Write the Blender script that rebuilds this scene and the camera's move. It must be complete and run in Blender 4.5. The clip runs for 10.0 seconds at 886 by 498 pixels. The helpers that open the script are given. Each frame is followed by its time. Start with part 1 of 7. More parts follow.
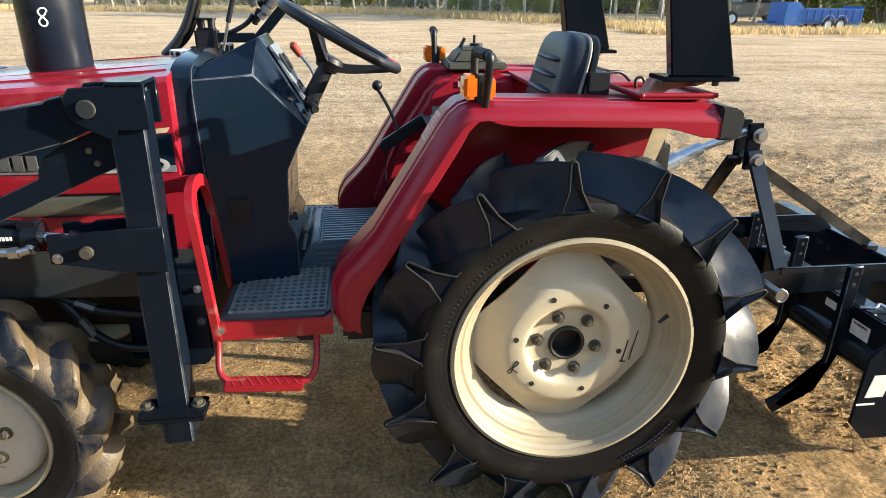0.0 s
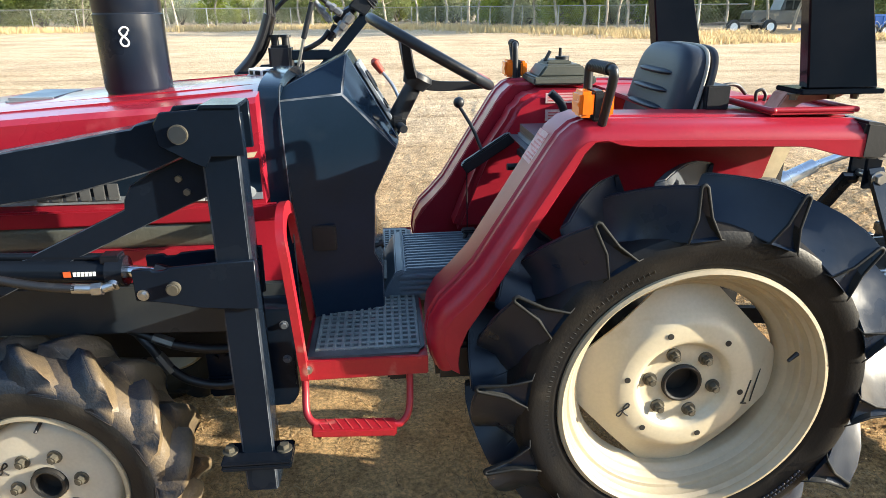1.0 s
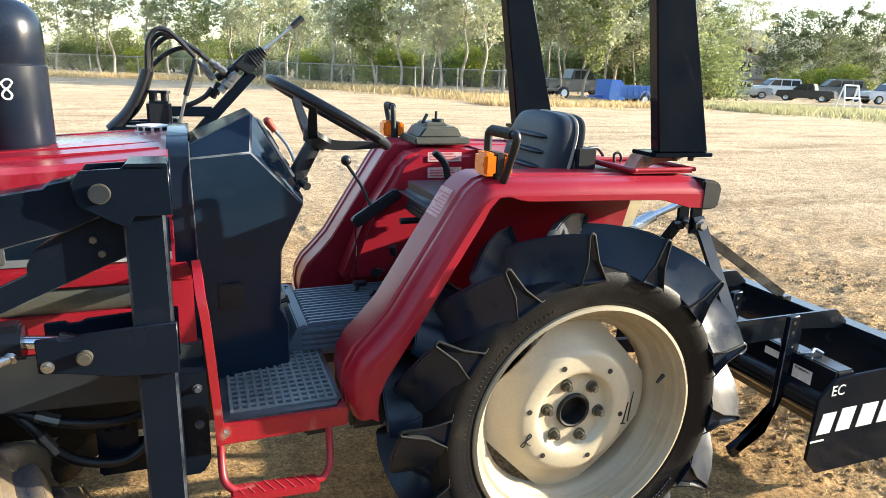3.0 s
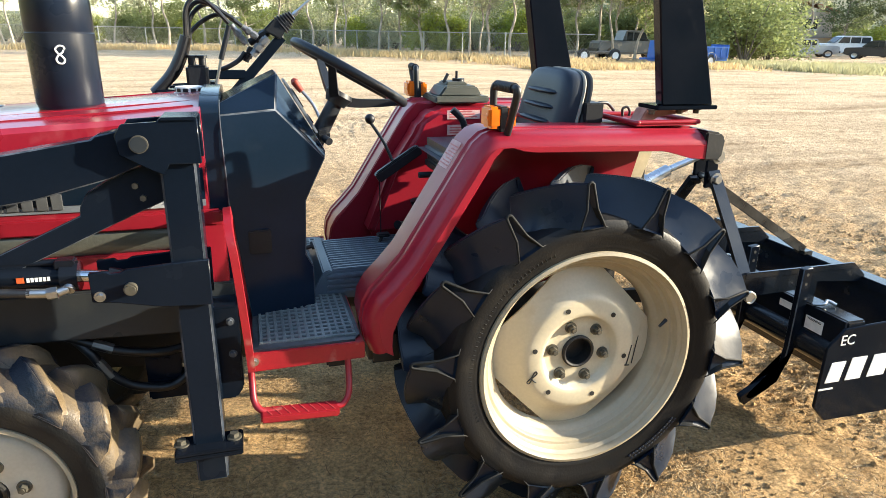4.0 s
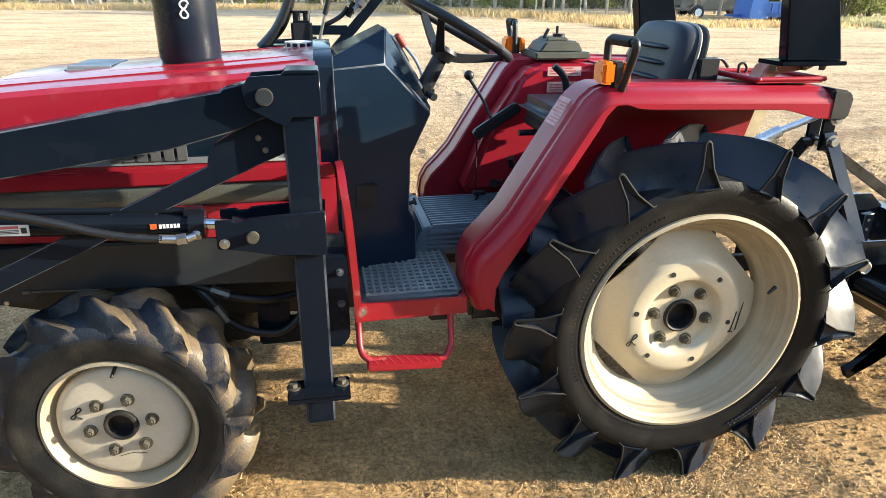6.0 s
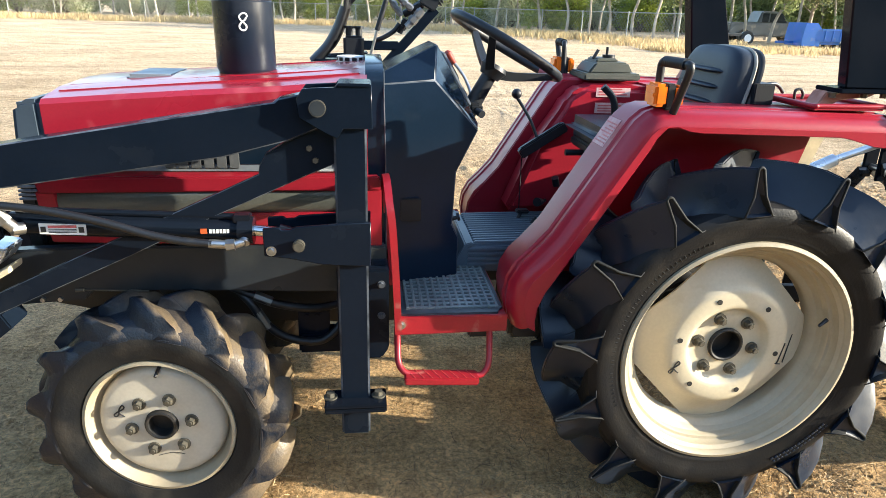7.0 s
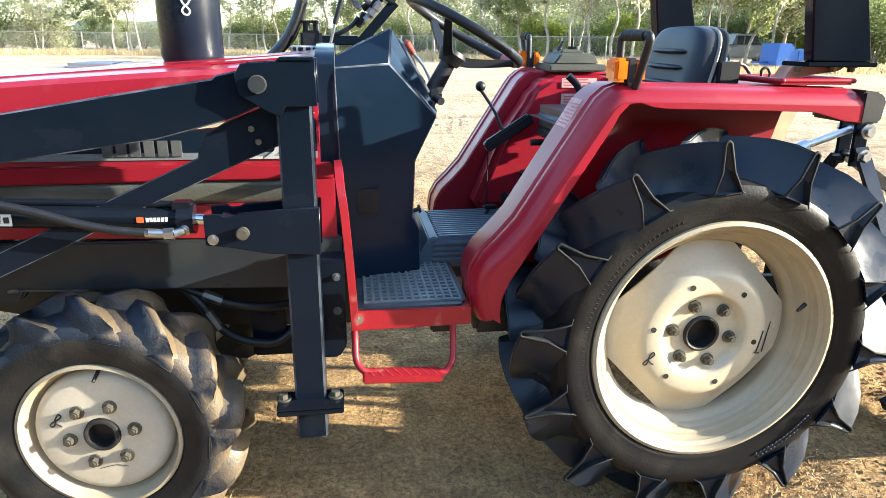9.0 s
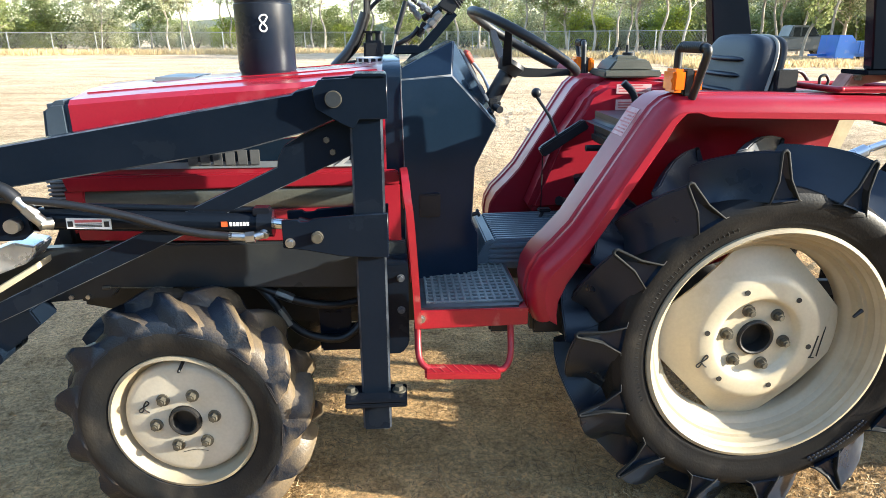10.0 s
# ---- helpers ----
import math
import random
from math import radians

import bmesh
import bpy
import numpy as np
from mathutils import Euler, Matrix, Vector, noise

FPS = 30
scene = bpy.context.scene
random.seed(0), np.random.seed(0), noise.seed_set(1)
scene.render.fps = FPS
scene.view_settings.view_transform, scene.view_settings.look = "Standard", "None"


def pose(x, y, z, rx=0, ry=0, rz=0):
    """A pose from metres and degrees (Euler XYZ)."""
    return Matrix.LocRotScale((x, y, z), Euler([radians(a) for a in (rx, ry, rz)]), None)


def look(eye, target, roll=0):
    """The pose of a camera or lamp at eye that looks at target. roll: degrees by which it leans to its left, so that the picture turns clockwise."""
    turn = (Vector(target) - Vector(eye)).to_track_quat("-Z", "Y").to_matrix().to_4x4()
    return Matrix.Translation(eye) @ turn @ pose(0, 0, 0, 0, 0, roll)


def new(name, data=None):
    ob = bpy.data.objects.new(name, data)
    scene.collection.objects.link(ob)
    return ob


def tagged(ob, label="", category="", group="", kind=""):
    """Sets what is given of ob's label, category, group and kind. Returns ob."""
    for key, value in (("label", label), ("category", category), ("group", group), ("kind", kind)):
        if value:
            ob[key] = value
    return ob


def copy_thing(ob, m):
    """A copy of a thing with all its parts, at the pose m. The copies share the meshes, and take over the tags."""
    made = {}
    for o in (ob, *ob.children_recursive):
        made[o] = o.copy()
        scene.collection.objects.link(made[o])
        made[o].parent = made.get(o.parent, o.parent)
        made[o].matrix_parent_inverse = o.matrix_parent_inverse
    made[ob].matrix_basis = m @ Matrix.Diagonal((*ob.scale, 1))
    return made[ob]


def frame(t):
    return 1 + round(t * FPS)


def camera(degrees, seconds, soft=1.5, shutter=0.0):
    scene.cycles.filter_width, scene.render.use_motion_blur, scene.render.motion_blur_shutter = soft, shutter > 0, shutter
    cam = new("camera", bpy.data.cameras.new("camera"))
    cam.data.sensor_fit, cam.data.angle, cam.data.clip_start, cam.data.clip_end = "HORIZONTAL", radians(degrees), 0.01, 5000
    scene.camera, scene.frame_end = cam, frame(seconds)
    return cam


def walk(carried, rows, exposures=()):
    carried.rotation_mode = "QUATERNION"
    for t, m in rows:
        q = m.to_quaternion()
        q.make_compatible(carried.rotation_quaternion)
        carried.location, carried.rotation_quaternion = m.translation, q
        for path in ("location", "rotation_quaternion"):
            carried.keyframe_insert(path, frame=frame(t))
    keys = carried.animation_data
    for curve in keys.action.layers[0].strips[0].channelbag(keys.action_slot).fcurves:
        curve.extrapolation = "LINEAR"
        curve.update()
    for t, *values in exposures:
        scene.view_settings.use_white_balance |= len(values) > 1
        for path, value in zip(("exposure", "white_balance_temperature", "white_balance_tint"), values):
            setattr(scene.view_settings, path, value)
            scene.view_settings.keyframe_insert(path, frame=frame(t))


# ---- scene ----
cam = camera(68.93, 10.0, soft=0.5)
# seconds, eye in metres, turn in degrees
PATH = [
    (0.0, -0.5438, -1.4147, 1.388, 68.385, -0.753, -7.489),
    (0.5, -0.6483, -1.3761, 1.3873, 68.246, -0.322, -6.201),
    (1.0, -0.6999, -1.2535, 1.3783, 69.52, 0.401, -5.059),
    (1.5, -0.7231, -1.1402, 1.3778, 73.507, 2.627, -4.758),
    (2.0, -0.8289, -1.1114, 1.3708, 73.978, -0.249, -11.789),
    (2.5, -0.9333, -1.1781, 1.3932, 74.601, -1.545, -20.001),
    (2.7, -0.938, -1.2197, 1.4019, 75.084, -1.986, -21.481),
    (3.8, -0.8589, -1.4365, 1.3781, 71.477, -1.988, -15.599),
    (4.0, -0.8697, -1.4482, 1.385, 71.525, -0.937, -16.364),
    (4.5, -0.8924, -1.4412, 1.3801, 71.37, -2.944, -17.87),
    (5.0, -0.9034, -1.4386, 1.3817, 71.194, -2.318, -19.304),
    (5.5, -0.9484, -1.4312, 1.3746, 69.799, -1.781, -15.006),
    (6.0, -0.9763, -1.4311, 1.3717, 68.114, -0.48, -10.508),
    (6.2, -0.9877, -1.4319, 1.3743, 68.186, -0.658, -9.457),
    (7.3, -0.9943, -1.4246, 1.3564, 71.45, -1.64, -6.43),
    (7.5, -0.9898, -1.408, 1.3315, 72.75, -0.737, -8.043),
    (8.0, -0.9584, -1.392, 1.2709, 71.574, -0.299, -8.591),
    (8.5, -0.9327, -1.3807, 1.2381, 72.089, 0.394, -7.831),
    (9.0, -0.9118, -1.3893, 1.2487, 71.994, -0.618, -8.151),
    (9.5, -0.9281, -1.4017, 1.2709, 71.337, -0.197, -5.972),
    (10.0, -0.964, -1.4536, 1.2919, 71.594, 0.082, -4.37),
]
walk(cam, [(t, pose(x, y, z, rx, ry, rz)) for t, x, y, z, rx, ry, rz in PATH],
     [(0.0, 1.32, 6350, 8), (0.5, 1.60, 6300, 8), (1.0, 1.70, 6200, 8), (2.0, 1.70, 6200, 8), (4.5, 1.68, 6400, 8), (6.0, 1.70, 6350, 8), (7.5, 1.85, 6000, 8), (8.0, 1.98, 6000, 8), (9.0, 2.08, 6000, 8), (10.0, 1.93, 6000, 8)])

# ---- light ----
SUN = Vector((1.0, -0.245, 0.285)).normalized()
world = bpy.data.worlds.new("world")
scene.world = world
world.use_nodes = True
wn, wl = world.node_tree.nodes, world.node_tree.links
sky = wn.new("ShaderNodeTexSky")
sky.sky_type, sky.sun_disc = "NISHITA", False
sky.sun_elevation, sky.sun_rotation = math.asin(SUN.z), math.atan2(SUN.x, SUN.y)
sky.dust_density, sky.air_density = 1.0, 1.0
wl.new(sky.outputs[0], wn["Background"].inputs[0])
wn["Background"].inputs[1].default_value = 0.195
lamp = bpy.data.lights.new("sun", "SUN")
lamp.energy, lamp.angle, lamp.color = 5.0, radians(0.5), (1.0, 0.885, 0.69)
sun = new("sun", lamp)
sun.matrix_world = look(SUN * 40, (0, 0, 0))


# ---- materials ----
def mat(name, base, rough=0.5, metal=0.0, second=None, scale=8.0, amount=0.35, bump=0.1, fine=120.0, coat=0.0, dirt=None, dirt_scale=3.0, dirt_at=(0.55, 0.75), spread=0.12, spec=0.5, mottle=0.18):
    """A principled surface with grain at two scales and, where asked, patchy dirt."""
    m = bpy.data.materials.new(name)
    m.use_nodes = True
    n, l = m.node_tree.nodes, m.node_tree.links
    p = n["Principled BSDF"]
    tc = n.new("ShaderNodeTexCoord")

    def noise_node(s, detail=4.0):
        t = n.new("ShaderNodeTexNoise")
        t.inputs["Scale"].default_value, t.inputs["Detail"].default_value = s, detail
        l.new(tc.outputs["Object"], t.inputs["Vector"])
        return t

    def ramp(src, lo, hi):
        r = n.new("ShaderNodeMapRange")
        r.inputs["From Min"].default_value, r.inputs["From Max"].default_value = lo, hi
        l.new(src, r.inputs["Value"])
        return r.outputs[0]

    def mix(fac, a, b):
        x = n.new("ShaderNodeMix")
        x.data_type = "RGBA"
        if isinstance(fac, float):
            x.inputs[0].default_value = fac
        else:
            l.new(fac, x.inputs[0])
        for k, v in ((6, a), (7, b)):
            if isinstance(v, tuple):
                x.inputs[k].default_value = (*v, 1)
            else:
                l.new(v, x.inputs[k])
        return x.outputs[2]

    big, small = noise_node(scale), noise_node(fine, 3.0)
    second = second or tuple(c * (1 - amount) for c in base)
    col = mix(ramp(big.outputs[0], 0.35, 0.7), base, second)
    grain = n.new("ShaderNodeMix")
    grain.data_type, grain.blend_type = "RGBA", "MULTIPLY"
    grain.inputs[0].default_value = mottle
    l.new(col, grain.inputs[6])
    g = mix(ramp(small.outputs[0], 0.3, 0.7), (0.75, 0.75, 0.75), (1.2, 1.2, 1.2))
    l.new(g, grain.inputs[7])
    col = grain.outputs[2]
    rmath = n.new("ShaderNodeMath")
    rmath.operation, rmath.use_clamp = "MULTIPLY_ADD", True
    l.new(ramp(big.outputs[0], 0.3, 0.7), rmath.inputs[0])
    rmath.inputs[1].default_value, rmath.inputs[2].default_value = spread, rough - spread / 2
    rsock = rmath.outputs[0]
    if dirt:
        dn = noise_node(dirt_scale, 8.0)
        fac = ramp(dn.outputs[0], *dirt_at)
        col = mix(fac, col, dirt)
        rm = n.new("ShaderNodeMix")
        l.new(fac, rm.inputs[0])
        l.new(rsock, rm.inputs[2])
        rm.inputs[3].default_value = 0.9
        rsock = rm.outputs[0]
    l.new(col, p.inputs["Base Color"])
    l.new(rsock, p.inputs["Roughness"])
    p.inputs["Metallic"].default_value = metal
    p.inputs["Specular IOR Level"].default_value = spec
    if coat:
        p.inputs["Coat Weight"].default_value, p.inputs["Coat Roughness"].default_value = coat, 0.12
    if bump:
        b = n.new("ShaderNodeBump")
        b.inputs["Strength"].default_value, b.inputs["Distance"].default_value = bump, 0.004
        l.new(small.outputs[0], b.inputs["Height"])
        l.new(b.outputs[0], p.inputs["Normal"])
    return m


def dusty_sunlit_rubber():
    """Dusty tyre rubber, with sunlight painted in tan on what faces up and back."""
    m = mat("dusty_sunlit_tyre_rubber", (0.008, 0.014, 0.026), 0.42, second=(0.015, 0.021, 0.031), scale=9, bump=0.3, fine=170, spec=0.3)
    n, l = m.node_tree.nodes, m.node_tree.links
    p = n["Principled BSDF"]
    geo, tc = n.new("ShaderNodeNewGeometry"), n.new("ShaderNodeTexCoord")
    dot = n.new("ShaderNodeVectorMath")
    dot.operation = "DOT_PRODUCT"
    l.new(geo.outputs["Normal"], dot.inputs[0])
    # leans towards the sun's side, where the tan stands for lit rubber
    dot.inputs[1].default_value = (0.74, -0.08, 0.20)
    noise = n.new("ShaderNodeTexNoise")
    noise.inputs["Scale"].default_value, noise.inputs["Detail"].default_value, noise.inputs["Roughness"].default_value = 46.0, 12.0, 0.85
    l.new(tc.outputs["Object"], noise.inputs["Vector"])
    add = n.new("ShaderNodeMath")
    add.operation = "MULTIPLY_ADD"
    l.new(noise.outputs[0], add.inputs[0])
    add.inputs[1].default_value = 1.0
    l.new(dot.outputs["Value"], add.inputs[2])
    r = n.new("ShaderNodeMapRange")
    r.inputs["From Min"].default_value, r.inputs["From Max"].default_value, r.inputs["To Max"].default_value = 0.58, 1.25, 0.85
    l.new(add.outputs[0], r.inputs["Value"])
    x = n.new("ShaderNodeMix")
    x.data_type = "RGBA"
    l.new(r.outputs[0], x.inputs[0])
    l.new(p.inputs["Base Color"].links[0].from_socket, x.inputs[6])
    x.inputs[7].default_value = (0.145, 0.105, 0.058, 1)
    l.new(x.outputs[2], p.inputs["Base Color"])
    return m


RED = mat("tractor_red", (0.30, 0.012, 0.026), 0.34, second=(0.25, 0.010, 0.021), scale=3, bump=0.012, coat=0.12, spec=0.3, dirt=(0.32, 0.045, 0.055), dirt_scale=7, dirt_at=(0.6, 1.0))
RED_HOOD = mat("hood_red", (0.31, 0.013, 0.028), 0.28, second=(0.25, 0.011, 0.024), scale=3, bump=0.01, coat=0.4, spec=0.45, dirt=(0.48, 0.12, 0.13), dirt_scale=9, dirt_at=(0.58, 0.95))
RED_RIB = mat("scuffed_red_rib", (0.55, 0.10, 0.09), 0.5, second=(0.45, 0.03, 0.03), scale=60, bump=0.1)
RED_STEP = mat("step_red", (0.30, 0.009, 0.018), 0.4, second=(0.24, 0.008, 0.015), scale=14, bump=0.12, dirt=(0.35, 0.2, 0.15), dirt_scale=16, dirt_at=(0.62, 0.85))
BLACK = mat("black_gloss_paint", (0.0046, 0.0070, 0.0115), 0.15, second=(0.008, 0.010, 0.015), scale=5, bump=0.015, fine=60, dirt=(0.018, 0.021, 0.026), dirt_scale=9, dirt_at=(0.66, 1.0), spec=0.13)
BLACK_ARM = mat("black_loader_paint", (0.0042, 0.0078, 0.0150), 0.2, second=(0.006, 0.0098, 0.0175), scale=6, bump=0.02, fine=90, dirt=(0.013, 0.017, 0.024), dirt_scale=7, dirt_at=(0.58, 0.95), spec=0.11, mottle=0.3)
COWL = mat("navy_black_panel", (0.0055, 0.0125, 0.024), 0.14, second=(0.009, 0.018, 0.036), scale=4, bump=0.01, dirt=(0.018, 0.028, 0.042), dirt_scale=6, dirt_at=(0.66, 1.0), spec=0.18)
NOSE = mat("blue_grey_nose_plastic", (0.035, 0.05, 0.07), 0.4, second=(0.05, 0.068, 0.09), scale=8, bump=0.05)
BLACK_BAR = mat("black_bar_paint", (0.005, 0.008, 0.013), 0.2, second=(0.010, 0.013, 0.018), scale=5, bump=0.02, fine=60, dirt=(0.03, 0.03, 0.03), dirt_scale=9, dirt_at=(0.62, 0.95), spec=0.5)
SCUFFED_BAR = mat("scuffed_black_bar", (0.010, 0.011, 0.013), 0.25, second=(0.06, 0.058, 0.052), scale=9, bump=0.1)
FLAG_BLUE = mat("flag_blue", (0.05, 0.07, 0.25), 0.5)
FLAG_RED = mat("flag_red", (0.5, 0.03, 0.04), 0.5)
EDGE = mat("worn_paint_edge", (0.018, 0.024, 0.033), 0.35, second=(0.12, 0.135, 0.16), scale=20, bump=0.05, spec=0.35)
EDGE_RUBBER = mat("scuffed_rubber_edge", (0.009, 0.011, 0.014), 0.6, second=(0.022, 0.022, 0.020), scale=9, bump=0.15, dirt=(0.065, 0.058, 0.043), dirt_scale=9, dirt_at=(0.58, 0.84), spec=0.12)
MATTE = mat("matte_black", (0.012, 0.014, 0.018), 0.45, scale=10, bump=0.1, spec=0.4)
STACK = mat("stack_black", (0.009, 0.014, 0.026), 0.3, scale=5, bump=0.03, fine=70, dirt=(0.028, 0.031, 0.038), dirt_scale=7, dirt_at=(0.6, 0.95), spec=0.35)
RUBBER = mat("tyre_rubber", (0.0050, 0.0115, 0.0250), 0.36, second=(0.008, 0.015, 0.029), scale=9, bump=0.08, fine=60, dirt=(0.065, 0.060, 0.048), dirt_scale=7, dirt_at=(0.58, 0.92), spread=0.26, spec=0.36)
SIDEWALL = mat("tyre_sidewall", (0.0075, 0.008, 0.0095), 0.45, second=(0.010, 0.0095, 0.009), scale=14, bump=0.15, fine=160, dirt=(0.03, 0.025, 0.02), dirt_scale=9, dirt_at=(0.55, 0.9), spec=0.18)
RUBBER_DUSTY_SUNLIT = dusty_sunlit_rubber()
WALL_DUSTY = mat("dusty_sidewall", (0.008, 0.010, 0.013), 0.5, second=(0.018, 0.018, 0.017), scale=12, bump=0.2, fine=140, dirt=(0.06, 0.05, 0.038), dirt_scale=9, dirt_at=(0.55, 0.9), spec=0.25)
CREAM = mat("cream_wheel_paint", (0.54, 0.475, 0.345), 0.40, second=(0.48, 0.415, 0.29), scale=7, bump=0.05, coat=0.05, dirt=(0.36, 0.28, 0.17), dirt_scale=10, dirt_at=(0.6, 0.85))
CREAM_RIM = mat("dusty_cream_rim", (0.36, 0.31, 0.22), 0.45, second=(0.30, 0.25, 0.17), scale=5, bump=0.08, dirt=(0.22, 0.165, 0.095), dirt_scale=6, dirt_at=(0.55, 0.85))
CREAM_DULL = mat("dusty_cream_paint", (0.52, 0.47, 0.375), 0.55, second=(0.44, 0.39, 0.30), scale=7, bump=0.08, dirt=(0.33, 0.28, 0.19), dirt_scale=8, dirt_at=(0.55, 0.9))
STEEL = mat("zinc_steel", (0.55, 0.55, 0.55), 0.35, metal=1.0, scale=30, bump=0.1)
CHROME = mat("chrome_rod", (0.8, 0.8, 0.82), 0.12, metal=1.0, scale=10, bump=0.0)
BRASS = mat("dull_bolt", (0.13, 0.12, 0.095), 0.5, metal=0.5, scale=40, bump=0.15)
TARNISHED = mat("tarnished_zinc", (0.25, 0.25, 0.25), 0.42, metal=0.7, scale=40, bump=0.2)
CONSOLE = mat("olive_plastic", (0.055, 0.062, 0.052), 0.5, second=(0.085, 0.09, 0.075), scale=9)
ORANGE = mat("amber_lens", (0.85, 0.20, 0.01), 0.22, second=(0.75, 0.14, 0.008), scale=30, bump=0.05, coat=0.4)
SEAT = mat("navy_vinyl", (0.012, 0.017, 0.028), 0.46, second=(0.018, 0.024, 0.036), scale=6, bump=0.1, fine=220, spec=0.35)
SEAT_EDGE = mat("grey_seat_edge", (0.30, 0.29, 0.25), 0.6, scale=12)
GREY = mat("silver_stripe", (0.20, 0.225, 0.26), 0.4, scale=9, bump=0.03)
LETTER = mat("badge_grey", (0.10, 0.105, 0.11), 0.5, scale=20)
MODEL = mat("silver_figures", (0.42, 0.44, 0.46), 0.45, second=(0.34, 0.36, 0.38), scale=30, bump=0.0)
WHITE = mat("white_paint", (0.80, 0.80, 0.78), 0.5, second=(0.68, 0.68, 0.66), scale=40, bump=0.05)
FADED = mat("faded_pink_decal", (0.50, 0.17, 0.18), 0.4, second=(0.58, 0.36, 0.36), scale=40, bump=0.0)
DECAL = mat("pale_decal", (0.62, 0.45, 0.44), 0.4, second=(0.5, 0.3, 0.3), scale=60, bump=0.0)
PINK = mat("faded_decal_print", (0.55, 0.12, 0.13), 0.4, scale=60, bump=0.0)
# lifted grey and olive patches paint the lit ground's reflection onto the black rail
RAIL = mat("rail_paint_sheen", (0.024, 0.030, 0.037), 0.3, second=(0.016, 0.021, 0.029), scale=3.2, bump=0.02, fine=80, dirt=(0.055, 0.056, 0.050), dirt_scale=5, dirt_at=(0.52, 0.95), spec=0.3)
MESHGREY = mat("olive_screen", (0.085, 0.088, 0.076), 0.28, second=(0.026, 0.031, 0.035), scale=2.2, bump=0.2)
FLOORMAT = mat("rubber_mat_base", (0.022, 0.029, 0.034), 0.45, second=(0.07, 0.08, 0.09), scale=14, bump=0.1, dirt=(0.07, 0.07, 0.065), dirt_scale=22, dirt_at=(0.6, 0.85))
MATBAR = mat("scuffed_mat_lattice", (0.17, 0.20, 0.20), 0.5, second=(0.11, 0.135, 0.14), scale=12, bump=0.1)
RIBMAT = mat("blue_grey_ribbed_rubber", (0.085, 0.115, 0.15), 0.4, second=(0.105, 0.14, 0.17), scale=10, bump=0.05)
RUST = mat("primer_bracket", (0.45, 0.24, 0.18), 0.6, second=(0.30, 0.13, 0.09), scale=30, bump=0.2)
PALE = mat("pale_strut", (0.62, 0.53, 0.36), 0.5, scale=14, bump=0.1)
CASTING = mat("greasy_casting", (0.010, 0.010, 0.011), 0.5, second=(0.016, 0.015, 0.014), scale=12, bump=0.3, fine=60, dirt=(0.05, 0.042, 0.033), dirt_scale=8, dirt_at=(0.58, 0.85))
HOSE = mat("rubber_hose", (0.009, 0.010, 0.013), 0.45, scale=30, bump=0.1, fine=300, dirt=(0.09, 0.08, 0.07), dirt_scale=14, dirt_at=(0.6, 0.85))
INK = mat("ink_and_hole_black", (0.015, 0.015, 0.015), 0.6, bump=0.0)
REDKNOB = mat("red_brown_knob", (0.36, 0.05, 0.025), 0.35, scale=30)
BLUE_LINK = mat("bare_steel_tube", (0.62, 0.66, 0.70), 0.3, metal=0.7, second=(0.5, 0.53, 0.57), scale=20, bump=0.1)


# ---- building blocks ----
def bm_new():
    return bmesh.new()


def finish(name, bm, material, parent=None, label="", smooth=40, edge=None):
    me = bpy.data.meshes.new(name)
    bmesh.ops.recalc_face_normals(bm, faces=bm.faces[:])
    bm.to_mesh(me)
    bm.free()
    me.materials.append(material)
    if edge is not None:
        me.materials.append(edge)
    me.shade_smooth()
    me.set_sharp_from_angle(angle=radians(smooth))
    ob = new(name, me)
    if parent is not None:
        ob.parent = parent
        inv = parent.matrix_basis.inverted()
        if parent.parent is not None:
            inv = inv @ parent.matrix_parent_inverse.inverted() @ parent.parent.matrix_basis.inverted()
        ob.matrix_parent_inverse = inv
    if label:
        ob["label"] = label
    return ob


def part(name, bm, material, parent, label="", smooth=40, edge=None):
    return finish(name, bm, material, parent, label, smooth, edge)


def thing(name, at, label, category, group="", kind=""):
    e = new(name)
    e.location = at
    e.empty_display_size = 0.1
    return tagged(e, label, category, group, kind)


def bevelled(bm, width, segments=2, angle=30, geom=None, worn=-1):
    if width <= 0:
        return
    faces = set(geom) if geom is not None else None
    edges = [e for e in bm.edges if len(e.link_faces) == 2 and e.calc_face_angle(0) > radians(angle) and (faces is None or all(f in faces for f in e.link_faces))]
    if edges:
        bmesh.ops.bevel(bm, geom=edges, offset=width, segments=segments, affect="EDGES", clamp_overlap=True, material=worn)


def box(bm, lo, hi, bevel=0.0, m=None, segments=2, worn=-1):
    """A box from corner lo to corner hi, turned by m."""
    lo, hi = Vector(lo), Vector(hi)
    c, s = (lo + hi) / 2, hi - lo
    r = bmesh.ops.create_cube(bm, size=1, matrix=Matrix.Translation(c) @ Matrix.Diagonal((*s, 1)))
    faces = list({f for v in r["verts"] for f in v.link_faces})
    verts = r["verts"]
    if m is not None:
        bmesh.ops.transform(bm, matrix=m, verts=verts)
    bevelled(bm, bevel, segments, 30, faces, worn)
    return bm


def prism(bm, pts, y0, y1, bevel=0.0, segments=2, worn=-1):
    """A plate: the outline pts (x, z), from y0 to y1."""
    a = [bm.verts.new((x, y0, z)) for x, z in pts]
    b = [bm.verts.new((x, y1, z)) for x, z in pts]
    k = len(pts)
    fs = [bm.faces.new(a), bm.faces.new(b[::-1])]
    fs += [bm.faces.new((a[i], b[i], b[(i + 1) % k], a[(i + 1) % k])) for i in range(k)]
    bmesh.ops.recalc_face_normals(bm, faces=fs)
    bevelled(bm, bevel, segments, 25, fs, worn)
    return bm


